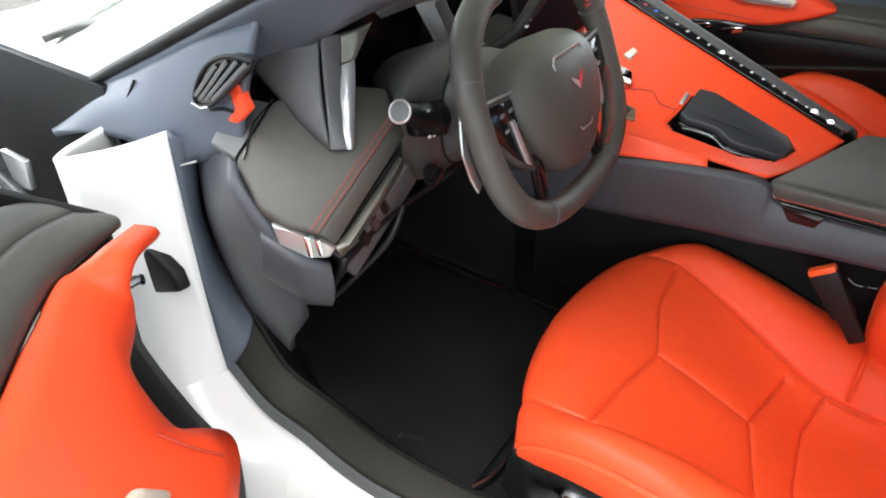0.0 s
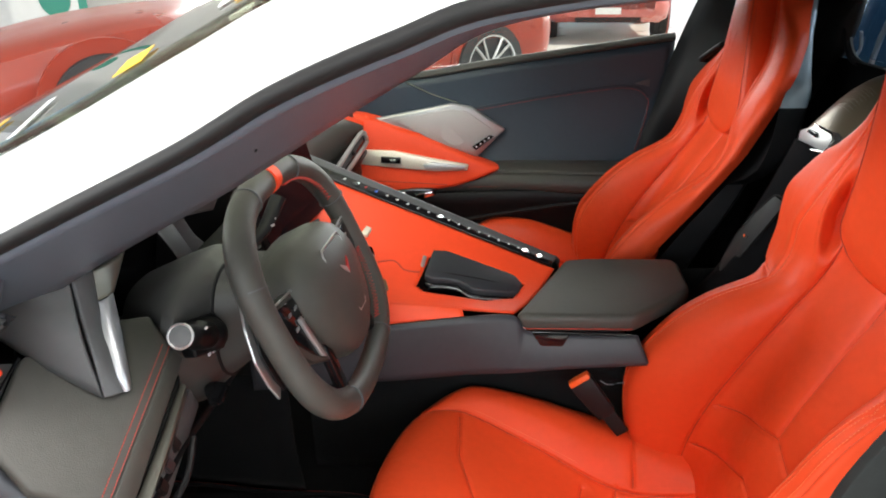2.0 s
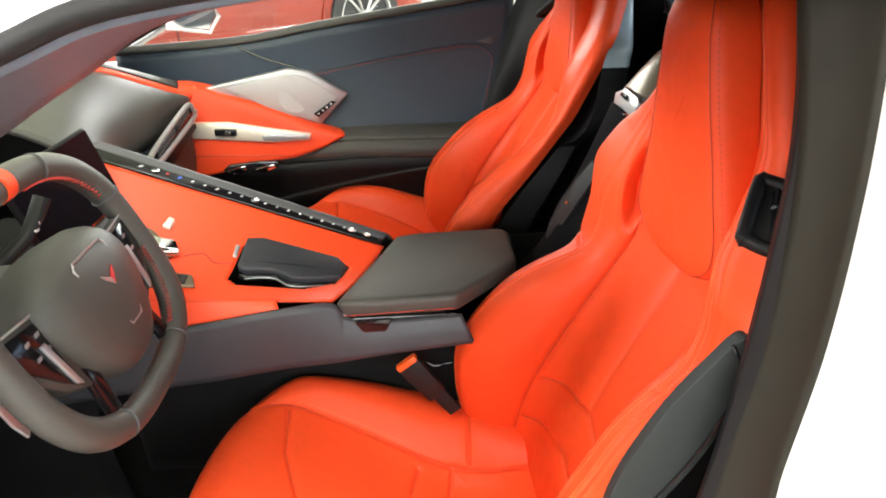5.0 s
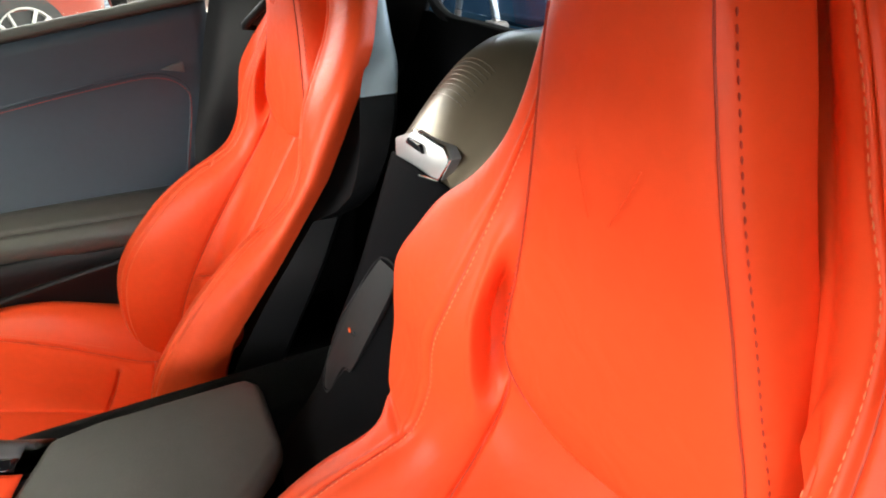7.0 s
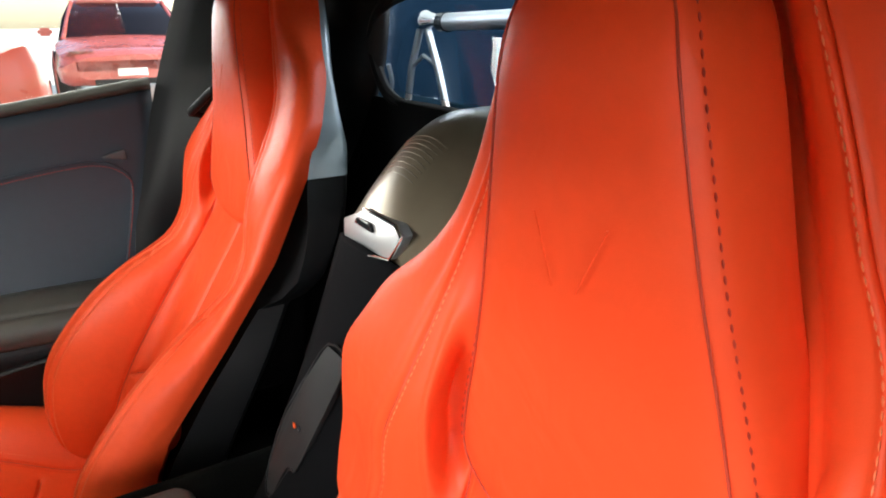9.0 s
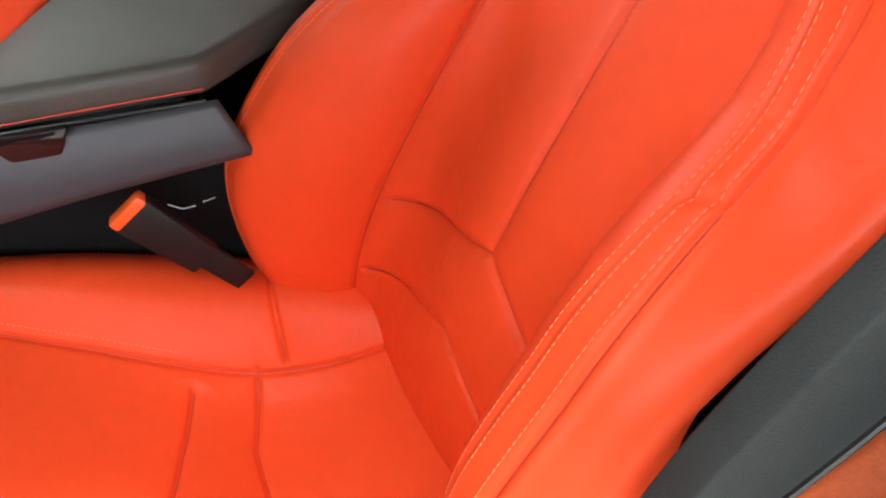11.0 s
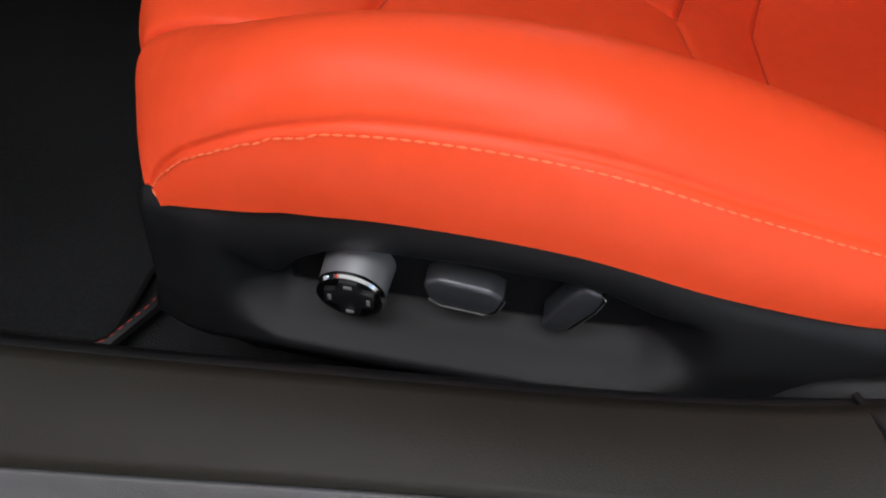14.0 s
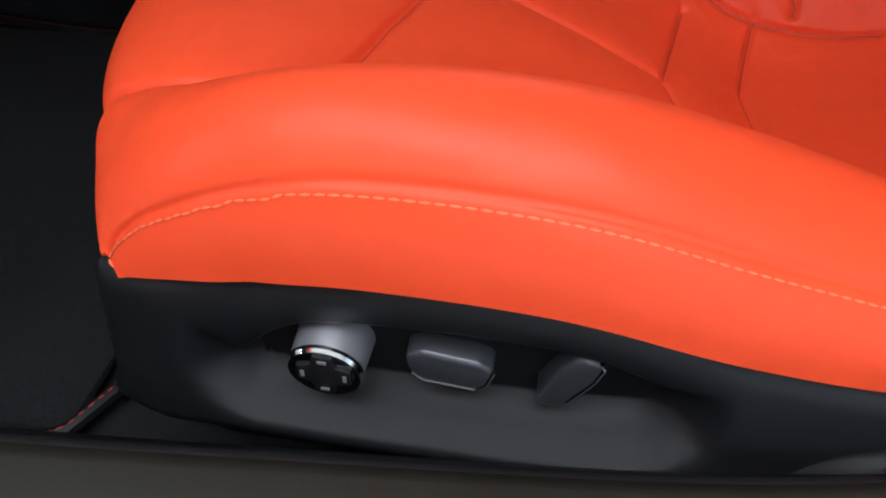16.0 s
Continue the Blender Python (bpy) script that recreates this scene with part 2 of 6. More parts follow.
def tube_bm(points, radius, n=8, closed=False, flat=1.0, up=(0, 0, 1)):
    """A round bar along points; radius is a number or a function of 0..1."""
    bm = bmesh.new()
    pts = [Vector(p) for p in points]
    m = len(pts)
    loops = []
    for i, p in enumerate(pts):
        a = pts[i - 1] if (closed or i) else pts[0]
        b = pts[(i + 1) % m] if (closed or i < m - 1) else pts[-1]
        t = (b - a).normalized()
        side = t.cross(Vector(up))
        if side.length < 1e-4:
            side = t.cross(Vector((1, 0, 0)))
        side.normalize()
        top = side.cross(t)
        r = radius(i / max(1, m - 1)) if callable(radius) else radius
        loops.append([bm.verts.new(p + side * math.cos(2 * math.pi * k / n) * r + top * math.sin(2 * math.pi * k / n) * r * flat) for k in range(n)])
    for i in range(m if closed else m - 1):
        A, B = loops[i], loops[(i + 1) % m]
        for k in range(n):
            bm.faces.new((A[k], A[(k + 1) % n], B[(k + 1) % n], B[k]))
    if not closed:
        bm.faces.new(loops[0][::-1])
        bm.faces.new(loops[-1])
    return bm


def plate_bm(points, depth, bevel=0.0, segments=2):
    """A slab: the outline in space, thickened by the vector depth, with rounded edges."""
    bm = bmesh.new()
    d = Vector(depth)
    a = [bm.verts.new(p) for p in points]
    b = [bm.verts.new(Vector(p) + d) for p in points]
    n = len(a)
    bm.faces.new(a)
    bm.faces.new(b[::-1])
    for i in range(n):
        bm.faces.new((a[i], a[(i + 1) % n], b[(i + 1) % n], b[i]))
    bmesh.ops.recalc_face_normals(bm, faces=bm.faces[:])
    if bevel:
        bmesh.ops.bevel(bm, geom=bm.edges[:], offset=bevel, segments=segments, affect="EDGES", profile=0.5, clamp_overlap=True)
    return bm


def box_bm(center, size, bevel=0.0, m=None, segments=2):
    bm = bmesh.new()
    bmesh.ops.create_cube(bm, size=1.0, matrix=Matrix.Translation(center) @ (m or Matrix()) @ Matrix.Diagonal((*size, 1)))
    if bevel:
        bmesh.ops.bevel(bm, geom=bm.edges[:], offset=bevel, segments=segments, affect="EDGES", clamp_overlap=True)
    return bm


def lathe_bm(profile, center, axis, n=32):
    """A turned body: rows of (radius, height) round an axis."""
    bm = bmesh.new()
    q = Vector(axis).to_track_quat("Z", "Y").to_matrix()
    c = Vector(center)
    loops = [[bm.verts.new(c + q @ Vector((r * math.cos(2 * math.pi * k / n), r * math.sin(2 * math.pi * k / n), h))) for k in range(n)]
             for r, h in profile]
    for A, B in zip(loops, loops[1:]):
        for k in range(n):
            bm.faces.new((A[k], A[(k + 1) % n], B[(k + 1) % n], B[k]))
    if profile[0][0] > 1e-6:
        bm.faces.new(loops[0][::-1])
    if profile[-1][0] > 1e-6:
        bm.faces.new(loops[-1])
    bmesh.ops.remove_doubles(bm, verts=bm.verts[:], dist=1e-7)
    return bm


def merged(list_of_bm):
    out = bmesh.new()
    for b in list_of_bm:
        me = bpy.data.meshes.new("tmp")
        b.to_mesh(me)
        b.free()
        out.from_mesh(me)
        bpy.data.meshes.remove(me)
    return out


def thread_bm(points, step=0.0055, length=0.0036, r=0.00055):
    """A row of stitches along a line of points."""
    pts = [Vector(p) for p in points]
    acc, out = 0.0, []
    total = 0.0
    marks = []
    for a, b in zip(pts, pts[1:]):
        l = (b - a).length
        while total + l > acc and l > 1e-9:
            s = (acc - total) / l
            marks.append((a.lerp(b, s), (b - a).normalized()))
            acc += step
        total += l
    bm = bmesh.new()
    for p, t in marks:
        side = t.cross(Vector((0.3, 0.2, 1))).normalized()
        top = side.cross(t)
        e = [p - t * length / 2, p, p + t * length / 2]
        rr = [r * 0.4, r, r * 0.4]
        loops = [[bm.verts.new(q + (side * math.cos(a) + top * math.sin(a)) * k) for a in (0.8, 2.36, 3.93, 5.5)] for q, k in zip(e, rr)]
        for A, B in zip(loops, loops[1:]):
            for k in range(4):
                bm.faces.new((A[k], A[(k + 1) % 4], B[(k + 1) % 4], B[k]))
    return bm


import functools

# ---- seats ----
YD, YP = -0.360, 0.405

# u, x, z middle, z crest, z lower edge, half width, seam fraction
CUSHION = [
    (0.00, 0.296, 0.470, 0.471, 0.474, 0.205, 0.80),
    (0.05, 0.277, 0.486, 0.478, 0.476, 0.214, 0.84),
    (0.10, 0.272, 0.506, 0.490, 0.476, 0.219, 0.86),
    (0.15, 0.281, 0.521, 0.504, 0.477, 0.219, 0.86),
    (0.22, 0.310, 0.530, 0.525, 0.484, 0.229, 0.83),
    (0.31, 0.360, 0.526, 0.549, 0.493, 0.242, 0.78),
    (0.43, 0.426, 0.508, 0.560, 0.501, 0.246, 0.71),
    (0.55, 0.500, 0.478, 0.556, 0.500, 0.246, 0.63),
    (0.66, 0.564, 0.447, 0.539, 0.486, 0.243, 0.57),
    (0.78, 0.634, 0.413, 0.518, 0.478, 0.236, 0.54),
    (0.89, 0.700, 0.415, 0.508, 0.480, 0.218, 0.54),
    (1.00, 0.782, 0.452, 0.494, 0.474, 0.200, 0.54),
]
CUSHION_SEAMS = [  # x, y in the seat
    [(0.424, 0.0), (0.392, 0.088), (0.384, 0.175)], [(0.424, 0.0), (0.408, -0.090), (0.400, -0.180)],
    [(0.424, 0.0), (0.562, 0.010)],
    [(0.584, 0.115), (0.562, 0.010), (0.613, -0.125)],
    [(0.640, 0.128), (0.628, 0.06), (0.640, -0.04), (0.670, -0.116)],
    [(0.667, 0.13), (0.667, 0.25)], [(0.667, -0.13), (0.667, -0.25)],
]


@functools.lru_cache(None)
def cushion_row(u):
    return smooth_table([r[0] for r in CUSHION], [r[1:] for r in CUSHION], u)


def cushion_at(u, v):
    x, zc, zb, ze, w, sf = cushion_row(u)
    a = abs(v)
    yf = np.interp(a, [0, .5, .58, .66, .75, .82, .88, .94, 1.0], [0, sf, sf + (1 - sf) * .16, sf + (1 - sf) * .33, sf + (1 - sf) * .55, sf + (1 - sf) * .74, sf + (1 - sf) * .9, 1.0, .99])
    if v * OUTER < 0:
        zb -= 0.016 * min(1.0, max(0.0, (u - 0.35) / 0.2))
    rise = zb - zc
    zs = zc + 0.30 * rise
    z = np.interp(a, [0, .25, .40, .5, .58, .66, .75, .82, .88, .94, 1.0],
                  [zc, zc + .01 * rise, zc + .10 * rise, zs, zs + .42 * (zb - zs), zs + .80 * (zb - zs), zb, zb - .10 * (zb - ze), zb - .28 * (zb - ze), zb - .58 * (zb - ze), ze])
    front = max(0.0, 1 - u / 0.32)
    y = w * yf * (1 if v >= 0 else -1) * (1 + 0.16 * front * min(1.0, (u + 0.03) / 0.12) * max(0.0, (a - 0.78) / 0.22))
    bend = 0.086 * min(1.0, abs(y) / 0.24) ** 2.0 * max(0.0, 1 - u / 0.5) ** 1.2
    return x + bend, y, z


def distance_to(lines, xs, ys):
    best = np.full(xs.shape, 9.0)
    for line in lines:
        for (ax, ay), (bx, by) in zip(line, line[1:]):
            dx, dy = bx - ax, by - ay
            t = np.clip(((xs - ax) * dx + (ys - ay) * dy) / (dx * dx + dy * dy), 0, 1)
            best = np.minimum(best, np.hypot(xs - ax - t * dx, ys - ay - t * dy))
    return best


def blur(p, times):
    """Evens out a grid of places, to round the creases of the profile."""
    for _ in range(times):
        q = p.copy()
        q[1:-1] = 0.25 * p[:-2] + 0.5 * p[1:-1] + 0.25 * p[2:]
        p = q.copy()
        p[:, 1:-1] = 0.25 * q[:, :-2] + 0.5 * q[:, 1:-1] + 0.25 * q[:, 2:]
    return p


def normals(p):
    a, b = np.gradient(p, axis=0), np.gradient(p, axis=1)
    n = np.cross(a, b)
    return n / (np.linalg.norm(n, axis=2, keepdims=True) + 1e-12)


def grooves(p, n, away, depth=0.0030, width=0.0024, puff=0.0048, reach=0.013):
    """Pulls seams in and lets the panels between them swell."""
    d = away[..., None]
    return p + n * (puff * (1 - np.exp(-d / reach)) - depth * np.exp(-(d / width) ** 2))


def finer(p, k):
    """Splits each cell of a grid of places k times."""
    for axis in (0, 1):
        m = p.shape[axis]
        at = np.linspace(0, m - 1, (m - 1) * k + 1)
        i = np.minimum(at.astype(int), m - 2)
        f = (at - i).reshape((-1, 1, 1) if axis == 0 else (1, -1, 1))
        p = np.take(p, i, axis) * (1 - f) + np.take(p, i + 1, axis) * f
    return blur(p, 3) if k > 1 else p


def sheet(name, p, mat, parent, label=""):
    nu, nv, _ = p.shape
    return raw(name, p.reshape(-1, 3), grid_faces(nu, nv), mat, parent, label)


def even(points, times=6):
    """Evens out a line of points."""
    p = np.array([tuple(q) for q in points])
    for _ in range(times):
        p[1:-1] = 0.25 * p[:-2] + 0.5 * p[1:-1] + 0.25 * p[2:]
    return p


def on_sheet(flat, flat_n, line, i, j):
    """Points along a drawn line, laid on the nearest places of a sheet; i and j name the drawing's axes."""
    out = []
    for (ax, ay), (bx, by) in zip(line, line[1:]):
        for t in np.linspace(0, 1, 24):
            d = (flat[:, i] - (ax + (bx - ax) * t)) ** 2 + (flat[:, j] - (ay + (by - ay) * t)) ** 2
            k = int(np.argmin(d))
            out.append(flat[k] + flat_n[k] * .0002)
    return even(out, 5)


def cushion_part(parent):
    us, vs = np.linspace(0, 1, 190), np.linspace(-1, 1, 230)
    p = np.array([[cushion_at(u, v) for v in vs] for u in us])
    for _ in range(30):
        p[:, 1:-1] = 0.25 * p[:, :-2] + 0.5 * p[:, 1:-1] + 0.25 * p[:, 2:]
    p = finer(blur(p, 6), FINE)
    us, vs = np.linspace(0, 1, p.shape[0]), np.linspace(-1, 1, p.shape[1])
    n = normals(p)
    if n[p.shape[0] // 2, p.shape[1] // 2, 2] < 0:
        n = -n
    away = distance_to(CUSHION_SEAMS, p[..., 0], p[..., 1])
    # the bolster seam follows v = 0.5, from the nose to the back
    side = np.abs(np.abs(vs) - 0.5)[None, :] * 0.30 + 0 * us[:, None]
    wv = np.interp(us, [0, .10, .13, .16, .19, .23, .30, .40, .75, 1], [1.0, .995, .978, .952, .930, .911, .896, .886, .886, .94])
    welt = np.abs(np.abs(vs)[None, :] - wv[:, None]) * 0.22 + np.maximum(0, 0.11 - us)[:, None] * 0.6
    p2 = grooves(p, n, np.minimum(away, side))
    p2 = p2 + n * (-0.0020 * np.exp(-(welt / 0.0012) ** 2))[..., None]
    cushion = sheet("cushion", p2, leather, parent, "smooth red leather cushion with sewn seams")
    lines = []
    for sgn in (1, -1):
        rows_ = range(20 * FINE, 172 * FINE)
        cols = [int(np.argmin(np.abs(vs - sgn * (min(.992, wv[r] + 0.012))))) for r in rows_]
        k = int(np.argmin(np.abs(vs - sgn * 0.535)))
        lines.append(thread_bm(even([p2[r, c] + n[r, c] * 0.0005 for r, c in zip(rows_, cols)]), step=0.0046))
        lines.append(thread_bm(p2[70 * FINE:130 * FINE, k] + n[70 * FINE:130 * FINE, k] * 0.0004, step=0.0046, length=0.0026, r=0.0004))
    flat = p2.reshape(-1, 3)
    flat_n = n.reshape(-1, 3)
    # Thin cords in the grooves carry the seams' shade as colour.
    cords = [tube_bm(on_sheet(flat, flat_n, line, 0, 1), .0006, 5) for line in CUSHION_SEAMS]
    for sgn in (1, -1):
        k = int(np.argmin(np.abs(vs - sgn * 0.5)))
        cords.append(tube_bm(p2[24 * FINE:176 * FINE:3, k] + n[24 * FINE:176 * FINE:3, k] * .0002, .0006, 5))
    tagged(part("seam", merged(cords), dark_seam, cushion, "sewn seams with crease shade put in as darker red cords"), kind="stuff")
    tagged(part("stitching", merged(lines), stitch, cushion, "pale orange stitching"), kind="stuff")
    return cushion


# height, then for one half: centre x, and y, x of panel seam, rise, crest, welt, edge, wrap
BACK = [
    (0.425, 0.772, 0.148, 0.764, 0.156, 0.748, 0.166, 0.735, 0.175, 0.733, 0.186, 0.748, 0.172, 0.790),
    (0.490, 0.775, 0.138, 0.764, 0.147, 0.730, 0.164, 0.701, 0.183, 0.698, 0.204, 0.722, 0.190, 0.780),
    (0.560, 0.787, 0.126, 0.774, 0.137, 0.728, 0.160, 0.687, 0.184, 0.684, 0.213, 0.712, 0.198, 0.772),
    (0.620, 0.804, 0.117, 0.792, 0.129, 0.740, 0.157, 0.692, 0.185, 0.688, 0.217, 0.718, 0.203, 0.776),
    (0.680, 0.828, 0.110, 0.817, 0.123, 0.768, 0.153, 0.724, 0.181, 0.720, 0.214, 0.749, 0.202, 0.802),
    (0.730, 0.851, 0.106, 0.841, 0.119, 0.800, 0.148, 0.764, 0.174, 0.761, 0.206, 0.786, 0.196, 0.832),
    (0.762, 0.867, 0.104, 0.857, 0.118, 0.824, 0.144, 0.799, 0.165, 0.798, 0.195, 0.820, 0.186, 0.858),
    (0.784, 0.878, 0.103, 0.868, 0.117, 0.846, 0.138, 0.832, 0.155, 0.832, 0.182, 0.844, 0.175, 0.876),
    (0.796, 0.884, 0.102, 0.875, 0.115, 0.858, 0.134, 0.849, 0.150, 0.850, 0.183, 0.860, 0.176, 0.886),
    (0.808, 0.890, 0.101, 0.881, 0.113, 0.868, 0.130, 0.861, 0.147, 0.862, 0.207, 0.877, 0.199, 0.894),
    (0.822, 0.897, 0.100, 0.888, 0.111, 0.875, 0.128, 0.868, 0.145, 0.868, 0.226, 0.889, 0.217, 0.903),
    (0.850, 0.910, 0.098, 0.901, 0.108, 0.887, 0.124, 0.878, 0.144, 0.876, 0.231, 0.897, 0.221, 0.913),
    (0.890, 0.922, 0.096, 0.908, 0.106, 0.893, 0.121, 0.881, 0.141, 0.877, 0.231, 0.899, 0.221, 0.917),
    (0.922, 0.930, 0.096, 0.914, 0.104, 0.898, 0.116, 0.887, 0.130, 0.883, 0.219, 0.897, 0.209, 0.920),
    (0.950, 0.936, 0.094, 0.919, 0.103, 0.905, 0.112, 0.897, 0.124, 0.893, 0.200, 0.903, 0.190, 0.926),
    (0.975, 0.940, 0.090, 0.924, 0.099, 0.914, 0.108, 0.906, 0.120, 0.903, 0.185, 0.913, 0.175, 0.936),
    (1.000, 0.943, 0.084, 0.930, 0.094, 0.920, 0.104, 0.914, 0.115, 0.912, 0.155, 0.922, 0.146, 0.957),
    (1.030, 0.945, 0.076, 0.936, 0.086, 0.926, 0.096, 0.920, 0.107, 0.919, 0.131, 0.930, 0.124, 0.962),
    (1.065, 0.946, 0.066, 0.938, 0.076, 0.928, 0.084, 0.922, 0.093, 0.921, 0.112, 0.932, 0.106, 0.966),
    (1.100, 0.946, 0.057, 0.938, 0.066, 0.928, 0.074, 0.922, 0.082, 0.921, 0.098, 0.932, 0.093, 0.968),
    (1.135, 0.946, 0.047, 0.938, 0.055, 0.928, 0.062, 0.922, 0.069, 0.921, 0.085, 0.933, 0.081, 0.968),
    (1.157, 0.945, 0.040, 0.937, 0.047, 0.929, 0.053, 0.924, 0.059, 0.923, 0.074, 0.935, 0.070, 0.967),
    (1.170, 0.945, 0.034, 0.936, 0.041, 0.931, 0.046, 0.928, 0.052, 0.928, 0.063, 0.938, 0.060, 0.965),
    (1.180, 0.946, 0.022, 0.938, 0.027, 0.935, 0.032, 0.934, 0.038, 0.934, 0.046, 0.942, 0.043, 0.963),
    (1.184, 0.952, 0.010, 0.948, 0.014, 0.946, 0.018, 0.946, 0.021, 0.947, 0.024, 0.950, 0.022, 0.958),
]
BACK_V = (0.0, 0.36, 0.46, 0.57, 0.67, 0.88, 1.0)
BACK_SHIFT, OUTER, FINE, SKEW, LEAN = 0.0, -1, 1, 0.0, 0.0
BACK_SEAMS = [  # height z, y in the seat
    [(0.604, 0.116), (0.646, -0.012), (0.622, -0.058), (0.600, -0.112)],
    [(0.520, 0.130), (0.566, 0.000), (0.532, -0.077), (0.512, -0.125)],
    [(0.646, -0.012), (0.862, -0.006)],
]


def back_row(z):
    return smooth_table([r[0] for r in BACK], [r[1:] for r in BACK], z)


def turned(p):
    """Lays a grid or list of places in the back's own frame into the seat: the back stands a little turned."""
    p = np.array(p, float)
    p[..., 0] += LEAN * (p[..., 2] - .95) - SKEW * p[..., 1]
    p[..., 1] += BACK_SHIFT
    return p


def back_part(parent):
    zs, vs = np.linspace(BACK[0][0], BACK[-1][0], 250), np.linspace(-1, 1, 220)
    zs = np.concatenate([zs[:-12], 1.184 - (1.184 - zs[-12]) * (1 - np.linspace(0, 1, 24)) ** 2])
    rows_ = []
    for z in zs:
        r = back_row(z)
        line = np.array([(r[0], 0.0)] + [(r[k + 1], r[k]) for k in (1, 3, 5, 7, 9, 11)])
        half = np.array([smooth_table(BACK_V, line, a) for a in np.abs(vs)])
        if OUTER < 0:  # the bolster on the door side is worn lower and narrower
            low = float(np.interp(z, [.44, .50, .70, .82], [0, 1, 1, 0]))
            worn = line.copy()
            worn[2:, 0] += (r[0] - worn[2:, 0]) * .30 * low
            worn[2:, 1] *= 1 - .05 * low
            if .66 < z < .95:  # and has no step below the shoulder
                k = min(1, (z - .66) / .06, (.95 - z) / .06)
                even_y = np.interp(z, [.66, .75, .85, .95], [.200, .198, .202, .200])
                even_x = np.interp(z, [.66, .70, .80, .85, .90, .95], [.752, .775, .838, .862, .886, .903])
                worn[5] += ((even_x, even_y) - worn[5]) * k
                worn[6] += ((even_x + .022, even_y - .010) - worn[6]) * k
            other = np.array([smooth_table(BACK_V, worn, a) for a in np.abs(vs)])
            half = np.where((vs < 0)[:, None], other, half)
        elif .52 < z < 1.12:  # an even shoulder on the tunnel side
            k = min(1, (z - .52) / .10, (1.12 - z) / .05)
            even_y = np.interp(z, [.52, .66, .75, .85, .95, 1.0, 1.05, 1.12], [.205, .196, .190, .190, .188, .176, .154, .112])
            even_x = np.interp(z, [.52, .66, .75, .85, .95, 1.0, 1.05, 1.12], [.704, .752, .812, .868, .903, .920, .932, .935])
            smooth_edge = line.copy()
            smooth_edge[5] += ((even_x, even_y) - smooth_edge[5]) * k
            smooth_edge[6] += ((even_x + .024, even_y - .010) - smooth_edge[6]) * k
            other = np.array([smooth_table(BACK_V, smooth_edge, a) for a in np.abs(vs)])
            half = np.where((vs < 0)[:, None], other, half)
        rows_.append(np.stack([half[:, 0], half[:, 1] * np.sign(vs), np.full(len(vs), z)], 1))
    p = finer(blur(np.array(rows_), 5), FINE)
    us, vs = np.linspace(0, 1, p.shape[0]), np.linspace(-1, 1, p.shape[1])
    n = normals(p)
    if n[p.shape[0] // 3, p.shape[1] // 2, 0] > 0:
        n = -n
    z, y = p[..., 2], p[..., 1]
    q = np.abs(vs)[None, :] + 0 * us[:, None]
    outer = ((np.sign(vs) == OUTER) | (OUTER > 0))[None, :] & (us[:, None] >= 0)
    away = distance_to(BACK_SEAMS, z, y)
    away = np.where(q > 0.37, 9, away)
    side = np.abs(q - 0.36) * 0.26 + np.maximum(0, z - 0.90) * 2
    p2 = grooves(p, n, np.minimum(away, side), reach=.010)
    welt = np.abs(q - 0.67) * 0.22 + np.maximum(0, 0.46 - z) + np.maximum(0, z - 1.176)
    crest = np.where(outer, np.abs(q - 0.57) * 0.24 + np.maximum(0, z - 0.96) * 2 + np.maximum(0, 0.45 - z), 9)
    fold = np.where(outer, np.maximum(np.abs(q - 0.62) - .05, 0), np.maximum(np.abs(q - 0.79) - .12, 0)) * .2 + np.abs(z - np.where(outer, .785, .800) - (q - .7) * .05) * 1.0
    for line, depth, width in ((welt, .0026, .0016), (crest, .0018, .0016), (fold, .0030, .0026)):
        p2 = p2 - n * (depth * np.exp(-(line / width) ** 2))[..., None]
    p2 = p2 + n * (.0016 * np.exp(-((welt - .005) / .004) ** 2) * (z < 1.16))[..., None]
    # the belt openings beside the head pad
    hole = ((np.abs(y) - .103) / .0065) ** 2 + ((z - .912) / .044) ** 2
    p2 = p2 + n * (0.0022 * np.exp(-((np.sqrt(hole) - 1.55) / .30) ** 2) - 0.026 * np.exp(-hole ** 2))[..., None]
    p2 = turned(p2)
    back = sheet("backrest", p2, leather, parent, "red leather backrest with deep side bolsters")

    def along(v, z0, z1, lift=.0004):
        j = int(np.argmin(np.abs(vs - v)))
        keep = (z[:, j] > z0) & (z[:, j] < z1)
        return p2[keep, j] + n[keep, j] * lift

    lines = []
    for sgn in (1, -1):
        lines.append(thread_bm(along(sgn * .645, .46, 1.165), step=.0050))
    for off in (.555, .588):
        lines.append(thread_bm(along(OUTER * off, .46, .95, .0003), step=.0046, r=.0005, length=.0032))
    mid = np.abs(vs) < 0.36
    flat, flat_n = p2[:, mid].reshape(-1, 3), n[:, mid].reshape(-1, 3)
    # Darker cords paint the crease shade along the back's seams.
    cords = []
    for line in BACK_SEAMS:
        cords.append(tube_bm(on_sheet(flat, flat_n, [(b + BACK_SHIFT, a) for a, b in line], 1, 2), .0006, 5))
    for sgn in (1, -1):
        cords.append(tube_bm(along(sgn * .36, .45, .90, .0002)[::3], .0007, 5))
        cords.append(tube_bm(along(sgn * .67, .46, 1.17, .0001)[::2], .0006, 5))
    tagged(part("seam", merged(cords), dark_seam, back, "sewn seams with crease shade put in as darker red cords"), kind="stuff")
    tagged(part("stitching", merged(lines), stitch, back, "pale orange stitching"), kind="stuff")
    return back


